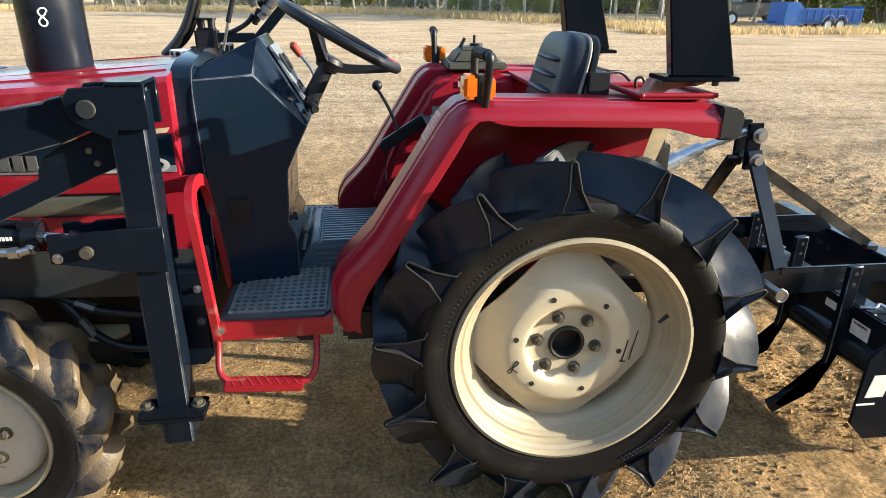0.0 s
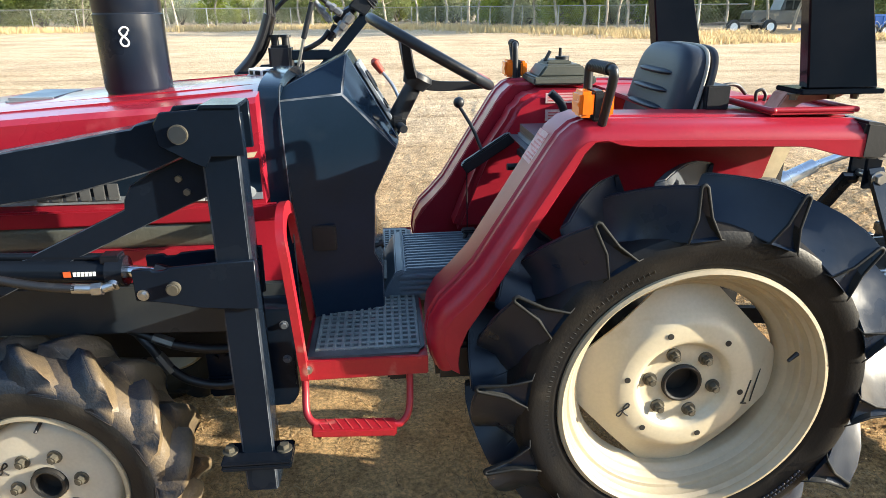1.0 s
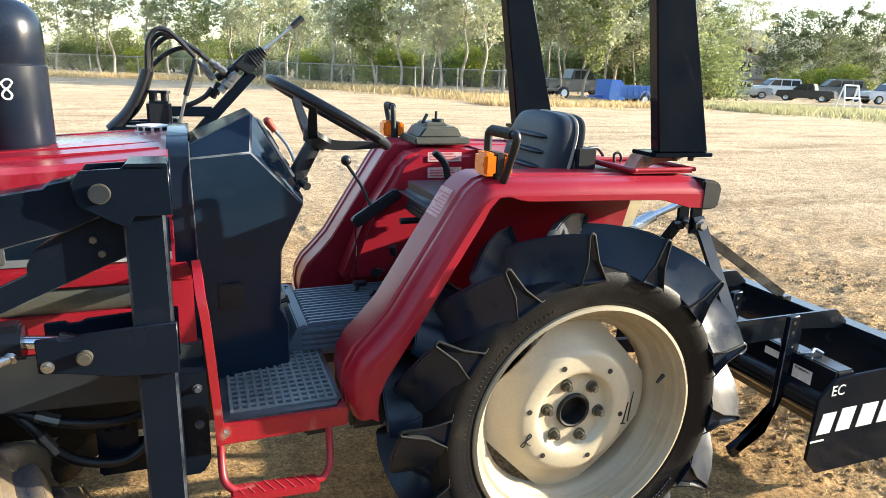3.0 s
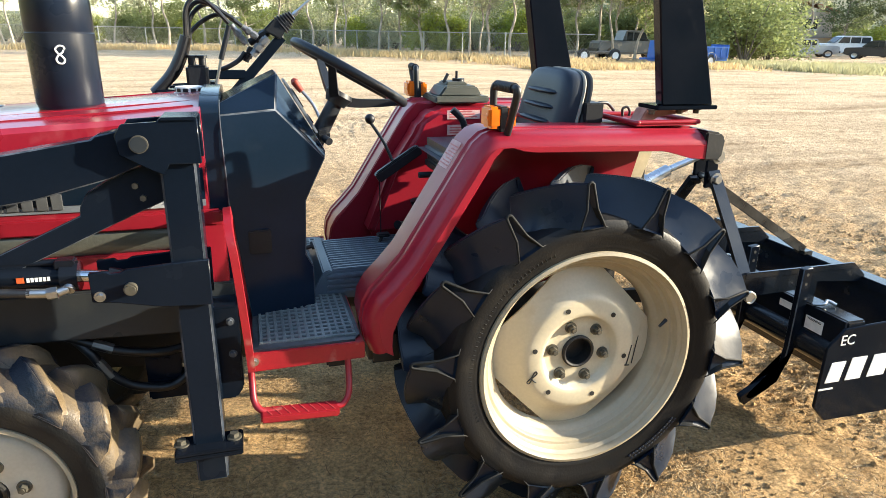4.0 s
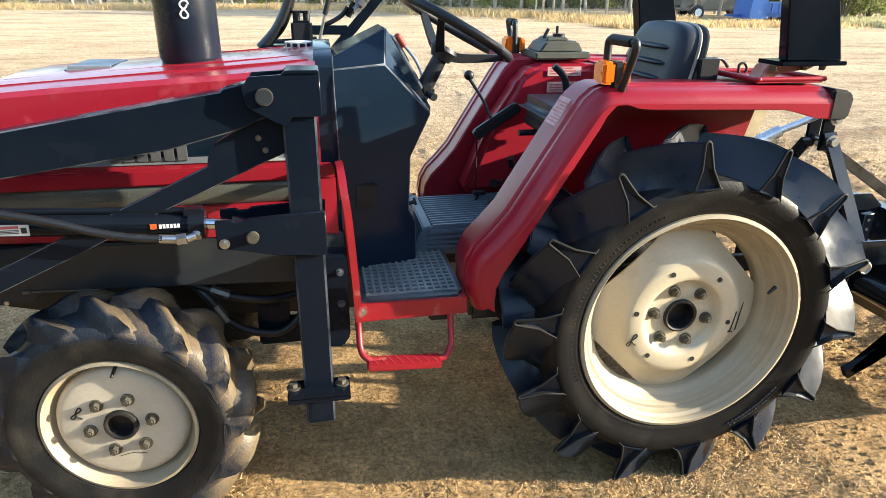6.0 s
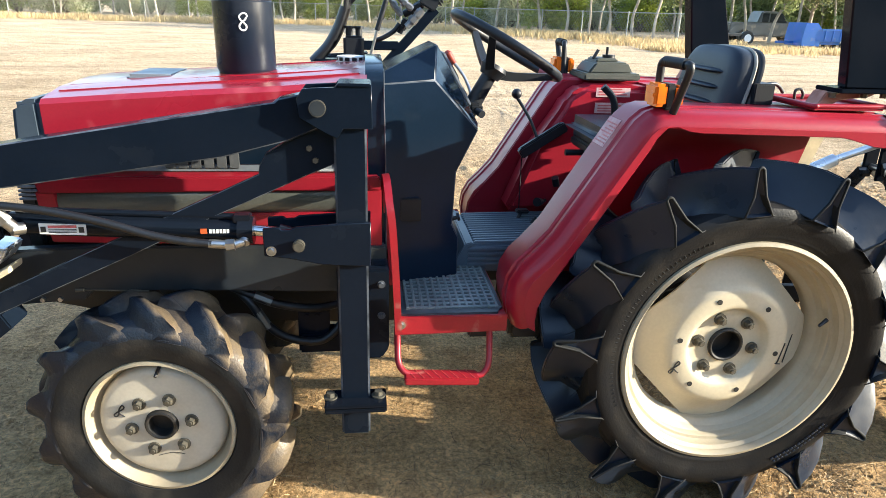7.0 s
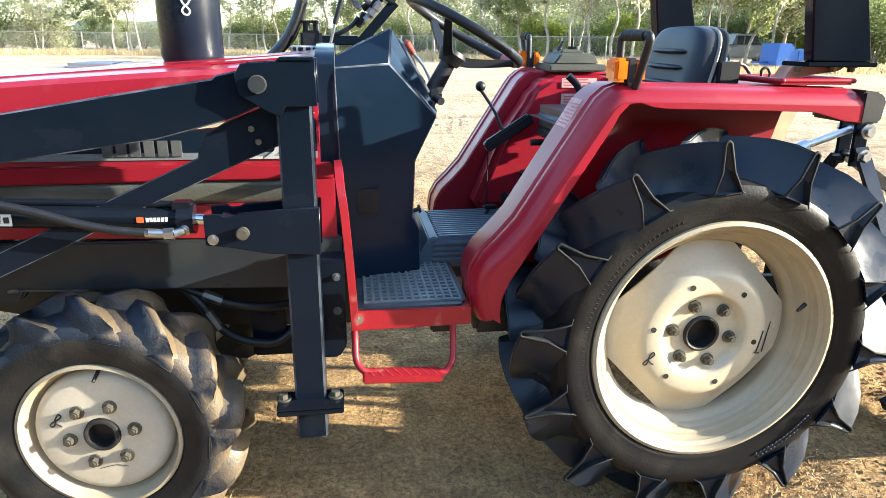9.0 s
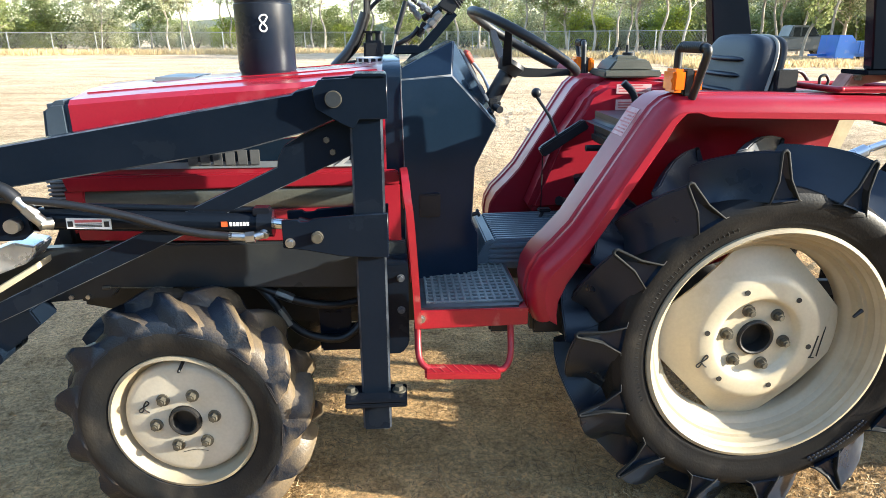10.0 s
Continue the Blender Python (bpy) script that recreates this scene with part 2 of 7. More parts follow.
def sheet(bm, pts, y0, y1, t):
    """A bent sheet of thickness t: the open line pts (x, z), from y0 to y1."""
    n = len(pts)
    off = []
    for i in range(n):
        a, b = Vector(pts[max(i - 1, 0)]), Vector(pts[min(i + 1, n - 1)])
        d = (b - a).normalized()
        off.append((pts[i][0] + d.y * t, pts[i][1] - d.x * t))
    return prism(bm, list(pts) + off[::-1], y0, y1)


def lathe(bm, prof, c, segs=48, a0=0.0, a1=2 * math.pi, closed=False):
    """Turn the line prof (radius, y) about the y axis through c."""
    full = abs(a1 - a0 - 2 * math.pi) < 1e-6
    n = segs if full else segs + 1
    rings = []
    for i in range(n):
        a = a0 + (a1 - a0) * i / segs
        rings.append([bm.verts.new((c[0] + r * math.cos(a), c[1] + y, c[2] + r * math.sin(a))) for r, y in prof])
    k = len(prof)
    for i in range(n if full else n - 1):
        p, q = rings[i], rings[(i + 1) % n]
        for j in range(k if closed else k - 1):
            bm.faces.new((p[j], q[j], q[(j + 1) % k], p[(j + 1) % k]))
    return bm


def rod(bm, a, b, r, r2=None, segs=14, caps=True):
    a, b = Vector(a), Vector(b)
    d = b - a
    m = Matrix.Translation((a + b) / 2) @ d.to_track_quat("Z", "Y").to_matrix().to_4x4()
    bmesh.ops.create_cone(bm, cap_ends=caps, segments=segs, radius1=r, radius2=r if r2 is None else r2, depth=d.length, matrix=m)
    return bm


def smooth_path(pts, n=6):
    """A rounded line through pts."""
    pts = [Vector(p) for p in pts]
    out = []
    for i in range(len(pts) - 1):
        p0, p1, p2, p3 = pts[max(i - 1, 0)], pts[i], pts[i + 1], pts[min(i + 2, len(pts) - 1)]
        for k in range(n):
            t = k / n
            out.append(0.5 * ((2 * p1) + (p2 - p0) * t + (2 * p0 - 5 * p1 + 4 * p2 - p3) * t * t + (3 * p1 - p0 - 3 * p2 + p3) * t ** 3))
    return out + [pts[-1]]


def sweep(bm, path, section, closed=False, caps=True):
    """Carry a closed section (u, v) along a path; section may be a function of the share of the way."""
    path = [Vector(p) for p in path]
    n = len(path)
    rings = []
    up = None
    for i in range(n):
        a = path[(i - 1) % n] if closed else path[max(i - 1, 0)]
        b = path[(i + 1) % n] if closed else path[min(i + 1, n - 1)]
        d = (b - a).normalized()
        if up is None:
            up = Vector((0, 1, 0)) if abs(d.y) < 0.8 else Vector((0, 0, 1))
        up = (up - d * up.dot(d)).normalized()
        side = d.cross(up)
        sec = section(i / (n - 1)) if callable(section) else section
        rings.append([bm.verts.new(path[i] + side * u + up * v) for u, v in sec])
    k = len(rings[0])
    for i in range(n if closed else n - 1):
        p, q = rings[i], rings[(i + 1) % n]
        for j in range(k):
            bm.faces.new((p[j], q[j], q[(j + 1) % k], p[(j + 1) % k]))
    if caps and not closed:
        bm.faces.new(rings[0])
        bm.faces.new(rings[-1][::-1])
    return bm


def ring(r, n=10):
    return [(r * math.cos(2 * math.pi * i / n), r * math.sin(2 * math.pi * i / n)) for i in range(n)]


def rect(w, h):
    return [(-w / 2, -h / 2), (w / 2, -h / 2), (w / 2, h / 2), (-w / 2, h / 2)]


def pipe(bm, pts, r, n=8, segs=10):
    return sweep(bm, smooth_path(pts, n), ring(r, segs))


def bolt(bm, at, axis, r, h, washer=True):
    """A hexagon head with a washer, on a face at the point at."""
    at, axis = Vector(at), Vector(axis).normalized()
    if washer:
        rod(bm, at, at + axis * h * 0.25, r * 1.5, segs=16)
    rod(bm, at + axis * h * 0.2, at + axis * h, r, r * 0.94, segs=6)
    return bm


def letters(name, text, size, m, material, parent, label="", bold=0.0):
    cu = bpy.data.curves.new(name, "FONT")
    cu.body, cu.size, cu.extrude, cu.offset = text, size, 0.0008, bold
    cu.align_x, cu.align_y = "CENTER", "CENTER"
    tmp = bpy.data.objects.new(name, cu)
    scene.collection.objects.link(tmp)
    me = bpy.data.meshes.new_from_object(tmp.evaluated_get(bpy.context.evaluated_depsgraph_get()))
    bpy.data.objects.remove(tmp)
    bm = bm_new()
    bm.from_mesh(me)
    bmesh.ops.transform(bm, matrix=m, verts=bm.verts[:])
    bpy.data.meshes.remove(me)
    return finish(name, bm, material, parent, label)


def mirrored(bm, centre):
    """Turn a mesh to the tractor's other side."""
    for v in bm.verts:
        v.co.y = 2 * centre - v.co.y
    bmesh.ops.reverse_faces(bm, faces=bm.faces[:])
    return bm


def vnoise(x, y, seed=0):
    """Smooth value noise on arrays."""
    xi, yi = np.floor(x).astype(np.int64), np.floor(y).astype(np.int64)
    fx, fy = x - xi, y - yi
    fx, fy = fx * fx * (3 - 2 * fx), fy * fy * (3 - 2 * fy)

    def h(a, b):
        k = (a * 374761393 + b * 668265263 + seed * 1442695041) & 0x7FFFFFFF
        k = ((k ^ (k >> 13)) * 1274126177) & 0x7FFFFFFF
        return ((k ^ (k >> 16)) & 0xFFFF) / 65535.0

    return (h(xi, yi) * (1 - fx) + h(xi + 1, yi) * fx) * (1 - fy) + (h(xi, yi + 1) * (1 - fx) + h(xi + 1, yi + 1) * fx) * fy


def relief(x, y):
    """The dirt's height."""
    x, y = np.asarray(x, float), np.asarray(y, float)
    r = np.hypot(x, y - 1)
    far = np.clip(r / 12, 0, 1)
    z = 0.016 * (vnoise(x * 1.7, y * 1.7, 1) - 0.5) + 0.010 * (vnoise(x * 6, y * 6, 2) - 0.5) + 0.014 * (vnoise(x * 17, y * 17, 3) - 0.5)
    churn = np.clip((x + 0.9 - 2.2 * vnoise(x * 0.9, y * 0.7, 12)) / 1.3, 0, 1) * np.clip((14 - y) / 4, 0, 1)
    z = z + churn * 0.018 * (vnoise(x * 7 + y, y * 7 - x * 2, 4) - 0.45) + churn * 0.032 * (vnoise(x * 17, y * 21, 9) - 0.5)
    z = z + far * 0.10 * (vnoise(x * 0.35, y * 0.5, 5) - 0.5)
    under = np.clip(1.6 - np.hypot((x + 0.6) / 1.2, (y - 0.6) / 0.9), 0, 1)
    return z * (1 - 0.65 * under) * np.clip(1.5 - r / 160, 0.2, 1)

# ---- ground ----
def dirt_material():
    m = bpy.data.materials.new("sandy_dirt")
    m.use_nodes = True
    n, l = m.node_tree.nodes, m.node_tree.links
    p = n["Principled BSDF"]
    tc = n.new("ShaderNodeTexCoord")

    def tex(scale, detail=6.0, rough=0.6):
        t = n.new("ShaderNodeTexNoise")
        t.inputs["Scale"].default_value, t.inputs["Detail"].default_value, t.inputs["Roughness"].default_value = scale, detail, rough
        l.new(tc.outputs["Object"], t.inputs["Vector"])
        return t.outputs[0]

    def ramp(src, stops):
        r = n.new("ShaderNodeValToRGB")
        e = r.color_ramp.elements
        while len(e) < len(stops):
            e.new(0.5)
        for k, (pos, c) in enumerate(stops):
            e[k].position, e[k].color = pos, (*c, 1)
        l.new(src, r.inputs[0])
        return r.outputs[0]

    a = ramp(tex(0.55), [(0.3, (0.51, 0.39, 0.255)), (0.5, (0.645, 0.50, 0.335)), (0.72, (0.76, 0.605, 0.42))])
    near = ramp(tex(1.1), [(0.3, (0.44, 0.28, 0.13)), (0.5, (0.57, 0.37, 0.175)), (0.72, (0.70, 0.475, 0.24))])
    dist = n.new("ShaderNodeVectorMath")
    dist.operation = "DISTANCE"
    l.new(tc.outputs["Object"], dist.inputs[0])
    dist.inputs[1].default_value = (0.2, 0.0, 0.0)
    wob = n.new("ShaderNodeMath")
    wob.operation = "MULTIPLY_ADD"
    l.new(tex(0.8), wob.inputs[0])
    wob.inputs[1].default_value = 3.0
    l.new(dist.outputs["Value"], wob.inputs[2])
    trod = n.new("ShaderNodeMapRange")
    trod.inputs["From Min"].default_value, trod.inputs["From Max"].default_value = 3.2, 8.5
    l.new(wob.outputs[0], trod.inputs["Value"])
    pale = n.new("ShaderNodeMix")
    pale.data_type = "RGBA"
    l.new(trod.outputs[0], pale.inputs[0])
    l.new(near, pale.inputs[6])
    l.new(a, pale.inputs[7])
    a = pale.outputs[2]
    b = ramp(tex(9, 8, 0.7), [(0.3, (0.58, 0.54, 0.49)), (0.55, (1, 1, 1)), (0.75, (1.25, 1.2, 1.1))])
    c = ramp(tex(62, 6, 0.75), [(0.38, (0.45, 0.43, 0.42)), (0.50, (1.0, 0.98, 0.96)), (0.62, (1.5, 1.46, 1.4))])
    x = n.new("ShaderNodeMix")
    x.data_type, x.blend_type = "RGBA", "MULTIPLY"
    x.inputs[0].default_value = 1.0
    l.new(a, x.inputs[6])
    l.new(b, x.inputs[7])
    y = n.new("ShaderNodeMix")
    y.data_type, y.blend_type = "RGBA", "MULTIPLY"
    y.inputs[0].default_value = 0.8
    l.new(x.outputs[2], y.inputs[6])
    l.new(c, y.inputs[7])
    # long drag marks left by wheels and blade
    drag = n.new("ShaderNodeMapping")
    drag.inputs["Scale"].default_value, drag.inputs["Rotation"].default_value = (0.16, 1.5, 1.0), (0, 0, 0.16)
    l.new(tc.outputs["Object"], drag.inputs["Vector"])
    lines = n.new("ShaderNodeTexNoise")
    lines.inputs["Scale"].default_value, lines.inputs["Detail"].default_value, lines.inputs["Roughness"].default_value = 1.3, 7.0, 0.68
    l.new(drag.outputs[0], lines.inputs["Vector"])
    marks = n.new("ShaderNodeMix")
    marks.data_type, marks.blend_type = "RGBA", "MULTIPLY"
    l.new(trod.outputs[0], marks.inputs[0])
    l.new(y.outputs[2], marks.inputs[6])
    l.new(ramp(lines.outputs[0], [(0.36, (0.70, 0.66, 0.61)), (0.48, (0.97, 0.96, 0.95)), (0.66, (1.10, 1.09, 1.08))]), marks.inputs[7])
    l.new(marks.outputs[2], p.inputs["Base Color"])
    p.inputs["Roughness"].default_value = 0.95
    p.inputs["Specular IOR Level"].default_value = 0.15
    b1 = n.new("ShaderNodeBump")
    b1.inputs["Strength"].default_value, b1.inputs["Distance"].default_value = 0.95, 0.034
    l.new(tex(34, 8, 0.78), b1.inputs["Height"])
    b2 = n.new("ShaderNodeBump")
    b2.inputs["Strength"].default_value, b2.inputs["Distance"].default_value = 0.7, 0.085
    l.new(tex(3.2, 6, 0.6), b2.inputs["Height"])
    l.new(b1.outputs[0], b2.inputs["Normal"])
    b3 = n.new("ShaderNodeBump")
    b3.inputs["Strength"].default_value, b3.inputs["Distance"].default_value = 0.95, 0.06
    clod = n.new("ShaderNodeTexNoise")
    clod.inputs["Scale"].default_value, clod.inputs["Detail"].default_value, clod.inputs["Roughness"].default_value = 13.0, 7.0, 0.66
    squash = n.new("ShaderNodeMapping")
    squash.inputs["Scale"].default_value = (1.0, 1.7, 1.0)
    squash.inputs["Rotation"].default_value = (0, 0, 0.35)
    l.new(tc.outputs["Object"], squash.inputs["Vector"])
    l.new(squash.outputs[0], clod.inputs["Vector"])
    fade = n.new("ShaderNodeMath")
    fade.operation = "MULTIPLY"
    l.new(clod.outputs[0], fade.inputs[0])
    reach = n.new("ShaderNodeMapRange")
    reach.inputs["From Min"].default_value, reach.inputs["From Max"].default_value = 0.9, 1.8
    reach.inputs["To Min"].default_value = 0.12
    l.new(dist.outputs["Value"], reach.inputs["Value"])
    l.new(reach.outputs[0], fade.inputs[1])
    l.new(fade.outputs[0], b3.inputs["Height"])
    l.new(b2.outputs[0], b3.inputs["Normal"])
    l.new(b3.outputs[0], p.inputs["Normal"])
    return m


DIRT = dirt_material()


def build_ground():
    n = 780
    u = np.linspace(-1, 1, n)
    ax = 0.75 * np.sinh(8.2 * u)
    X, Y = np.meshgrid(ax + 0.0, ax + 0.6)
    Z = relief(X, Y)
    co = np.stack([X.ravel(), Y.ravel(), Z.ravel()], 1)
    i = np.arange(n * n).reshape(n, n)
    f = np.stack([i[:-1, :-1], i[:-1, 1:], i[1:, 1:], i[1:, :-1]], -1).reshape(-1, 4)
    me = bpy.data.meshes.new("ground")
    me.from_pydata(co.tolist(), [], f.tolist())
    me.shade_smooth()
    me.materials.append(DIRT)
    return tagged(new("ground", me), "bare sandy dirt yard with scattered straw and wheel tracks", "ground", kind="structure")


build_ground()


def raw_mesh(name, verts, faces, material, parent=None, smooth=False):
    me = bpy.data.meshes.new(name)
    me.from_pydata(verts, [], faces)
    me.materials.append(material)
    if smooth:
        me.shade_smooth()
    ob = new(name, me)
    if parent is not None:
        ob.parent = parent
        inv = parent.matrix_basis.inverted()
        ob.matrix_parent_inverse = inv
    return ob


STRAW = mat("dry_straw", (0.62, 0.45, 0.23), 0.7, second=(0.40, 0.27, 0.13), scale=30, bump=0.0)


def vary_straw(m):
    """Each straw has its own shade, from grey-brown to pale gold."""
    n, l = m.node_tree.nodes, m.node_tree.links
    p = n["Principled BSDF"]
    geo, r, x = n.new("ShaderNodeNewGeometry"), n.new("ShaderNodeValToRGB"), n.new("ShaderNodeMix")
    e = r.color_ramp.elements
    e[0].position, e[0].color = 0.1, (0.28, 0.24, 0.20, 1)
    e[1].position, e[1].color = 0.95, (1.0, 1.0, 1.0, 1)
    x.data_type, x.blend_type = "RGBA", "MULTIPLY"
    x.inputs[0].default_value = 1.0
    l.new(geo.outputs["Random Per Island"], r.inputs[0])
    l.new(p.inputs["Base Color"].links[0].from_socket, x.inputs[6])
    l.new(r.outputs[0], x.inputs[7])
    l.new(x.outputs[2], p.inputs["Base Color"])


vary_straw(STRAW)


def build_straw():
    """Loose straws lying on the dirt near the tractor."""
    rng = np.random.default_rng(5)
    n = 170000
    q = n // 4
    px = np.concatenate([rng.uniform(-3.2, 4.2, q), rng.normal(-0.1, 1.3, n - q)])
    py = np.concatenate([6.5 * rng.random(q) ** 1.6 - 0.7, 2.6 * rng.random(n - q) ** 1.3 - 0.6])
    keep = vnoise(px * 1.3, py * 1.3, 21) + 0.6 * vnoise(px * 6, py * 6, 22) > rng.uniform(0.25, 1.2, n)
    px, py = px[keep], py[keep]
    n = len(px)
    pz = relief(px, py)
    a, ln, w = rng.uniform(0, math.pi * 2, n), 0.005 + 0.055 * rng.random(n) ** 3.4, rng.uniform(0.0004, 0.0010, n)
    bend, lift = rng.normal(0, 0.35, n), np.stack([np.zeros(n), rng.uniform(0.0005, 0.007, n), rng.uniform(0, 0.004, n)])
    cols = []
    for k, t in enumerate((-0.5, 0.0, 0.5)):
        b = a + bend * t
        cx, cy = px + np.cos(b) * ln * t, py + np.sin(b) * ln * t
        zz = pz + 0.003 + lift[k]
        cols += [np.stack([cx - np.sin(b) * w, cy + np.cos(b) * w, zz], 1), np.stack([cx + np.sin(b) * w, cy - np.cos(b) * w, zz + w], 1)]
    v = np.stack(cols, 1).reshape(-1, 3)
    k = (np.arange(n) * 6)[:, None]
    f = np.concatenate([k + [0, 1, 3, 2], k + [2, 3, 5, 4]])
    ob = raw_mesh("straw", v.tolist(), f.tolist(), STRAW)
    return tagged(ob, "loose golden straw scattered over the dirt", "straw", kind="stuff")


build_straw()


def build_clods():
    """Crumbs of dry earth lying on the yard near the tractor."""
    rng = np.random.default_rng(17)
    n = 60000
    px = np.concatenate([rng.normal(0.2, 1.5, n // 2), rng.uniform(0.6, 3.8, n // 2)])
    py = np.concatenate([4.2 * rng.random(n // 2) ** 1.7 - 0.75, 5.0 * rng.random(n // 2) ** 1.5 - 0.8])
    keep = vnoise(px * 2.1, py * 2.1, 31) > rng.uniform(0.2, 0.75, n)
    px, py = px[keep], py[keep]
    n = len(px)
    s = (0.0018 + 0.009 * rng.random(n) ** 5) * (1 + 0.7 * np.clip(px - 0.6, 0, 1))
    pz = relief(px, py) + s * 0.25
    base = np.array([(1, 0, 0), (0, 1, 0), (-1, 0, 0), (0, -1, 0), (0, 0, 0.75), (0, 0, -0.6)], float)
    a = rng.uniform(0, 6.28, n)
    v = base[None] * rng.uniform(0.6, 1.3, (n, 6, 1)) * s[:, None, None]
    ca, sa = np.cos(a)[:, None], np.sin(a)[:, None]
    w = np.stack([v[..., 0] * ca - v[..., 1] * sa + px[:, None], v[..., 0] * sa + v[..., 1] * ca + py[:, None], v[..., 2] + pz[:, None]], -1)
    tri = np.array([(0, 1, 4), (1, 2, 4), (2, 3, 4), (3, 0, 4), (1, 0, 5), (2, 1, 5), (3, 2, 5), (0, 3, 5)])
    f = (np.arange(n) * 6)[:, None, None] + tri[None]
    ob = raw_mesh("earth_crumbs", w.reshape(-1, 3).tolist(), f.reshape(-1, 3).tolist(), DIRT)
    return tagged(ob, "small dry crumbs of brown earth on the yard", "dirt", kind="stuff")


build_clods()

# ---- tractor ----
CL = 0.565          # the tractor's middle, across
MID = 0.52          # the middle of hood and cowl
REAR = (0.0, 0.0, 0.51)
FRONT = (-1.535, 0.065, 0.32)
tractor = thing("tractor", (-0.6, CL, 0.0), "red compact farm tractor with cream wheels parked on dirt", "tractor")


def lug(bm, c, phi, sweep_by, secs, half, flip_y, bev, seg, flare, skew, frame_width):
    """One tread bar with flared feet: sections (y, base radius, top radius, base half-width, top half-width) from shoulder to middle.
    Its shoulder end is a steep triangle, hollowed inside a rubbed frame."""
    rings = []
    n = len(secs) - 1
    for i, (y, rb, rt, bw, tw) in enumerate(secs):
        a = phi + sweep_by * i / n
        yy = 2 * half - y if flip_y else y
        rm = rb + 0.42 * (rt - rb)
        k = skew * min(1.0, max(0.0, i / 2))
        lead, trail = bw * (1 + k), bw * (1 - k)
        if frame_width and i:
            lead, trail = lead + (0.034, 0.030, 0.018, 0.01)[min(i, 4) - 1], trail + (0.012, 0.022, 0.022, 0.018)[min(i, 4) - 1]
        pts = []
        for q, (r, w) in enumerate(((rb, -lead), (rm, -tw - (lead - tw) * (flare + 0.25 * max(k, 0))), (rt, -tw), (rt, tw), (rm, tw + (trail - tw) * (flare - 0.05)), (rb, trail))):
            x, z = r * math.cos(a) - w * math.sin(a), r * math.sin(a) + w * math.cos(a)
            # the end face leans back towards the tip
            lean = 0.010 * (r - rb) / max(rt - rb, 0.01) * (-1 if flip_y else 1) if i == 0 else 0.0
            pts.append(bm.verts.new((c[0] + x, c[1] + yy + lean, c[2] + z)))
        rings.append(pts)
    fs = []
    for i, (p, q) in enumerate(zip(rings, rings[1:])):
        fs += [bm.faces.new((p[j], q[j], q[(j + 1) % 6], p[(j + 1) % 6])) for j in range(6)]
        fs[-6].material_index = int(i < 2)  # the rubbed foot; the edge rubber also paints in its sunlit tone
    cap = bm.faces.new(rings[0])
    fs += [cap, bm.faces.new(rings[-1][::-1])]
    bmesh.ops.recalc_face_normals(bm, faces=fs)
    keep = [f for f in fs if f is not cap]
    if frame_width:
        got = bmesh.ops.inset_region(bm, faces=[cap], thickness=frame_width, depth=-0.010, use_even_offset=True)["faces"]
        for f in got:
            far_out = sum(math.hypot(v.co.x - c[0], v.co.z - c[2]) for v in f.verts) / len(f.verts)
            f.material_index = int(far_out > secs[0][1] + 0.012)
    bevelled(bm, bev, seg, 38, keep)


def tyre_mesh(c, prof):
    bm = bm_new()
    lathe(bm, prof, c, 72, closed=True)
    return bm


def tread(c, half, count, secs, sweep_by, phase, side_of, material, w, bev, seg, smooth, flare, edge, skew, frame_width):
    for i in range(count):
        for side in (0, 1):
            bm = bm_new()
            lug(bm, c, phase + 2 * math.pi * (i + 0.5 * side) / count, sweep_by, secs, half, side, bev, seg, flare, skew, frame_width)
            part("tread_lug", side_of(bm), material, w, smooth=smooth, edge=edge)


def lug_frame(c, a, side_of, w):
    """The rubbed raised rim round the shoulder end of a lug, running out into the sidewall."""
    y, rb, rt, bw, tw = REAR_LUG[0]
    rm = rb + 0.42 * (rt - rb)
    path = []
    for r, o, out in ((rb - 0.006, -bw * 1.35, 0.010), (rb, -bw, 0), (rm, -tw - (bw - tw) * 0.30, 0), (rt - 0.004, -tw, 0), (rt + 0.001, -tw * 0.4, 0), (rt + 0.001, tw * 0.4, 0), (rt - 0.004, tw, 0), (rm, tw + (bw - tw) * 0.25, 0), (rb, bw, 0), (rb - 0.006, bw * 1.35, 0.010)):
        path.append((c[0] + r * math.cos(a) - o * math.sin(a), c[1] + y + out + 0.010 * (r - rb) / (rt - rb) - 0.0005, c[2] + r * math.sin(a) + o * math.cos(a)))
    bm = bm_new()
    sweep(bm, path, lambda t: [(u, 0.8 * v) for u, v in ring(0.0014 + 0.0032 * math.sin(math.pi * t), 8)])
    part("lug_rim", side_of(bm), EDGE_RUBBER, w, smooth=60)


def both_sides(pts, width):
    return pts + [(r, width - y) for r, y in pts[::-1]]


REAR_TYRE = both_sides([(0.312, 0.012), (0.330, 0.0), (0.338, -0.005), (0.344, -0.006), (0.350, -0.0065), (0.366, -0.0125), (0.385, -0.016), (0.402, -0.015), (0.418, -0.006), (0.430, 0.02), (0.434, 0.09)], 0.18)
REAR_LUG = [(-0.026, 0.404, 0.524, 0.036, 0.0075), (0.002, 0.412, 0.529, 0.036, 0.0110), (0.026, 0.422, 0.529, 0.043, 0.0125), (0.06, 0.428, 0.525, 0.044, 0.014), (0.10, 0.43, 0.520, 0.040, 0.014)]
FRONT_TYRE = both_sides([(0.188, 0.01), (0.198, 0.0), (0.202, -0.005), (0.206, -0.005), (0.235, -0.016), (0.268, -0.018), (0.290, -0.008), (0.306, 0.016), (0.311, 0.075)], 0.15)
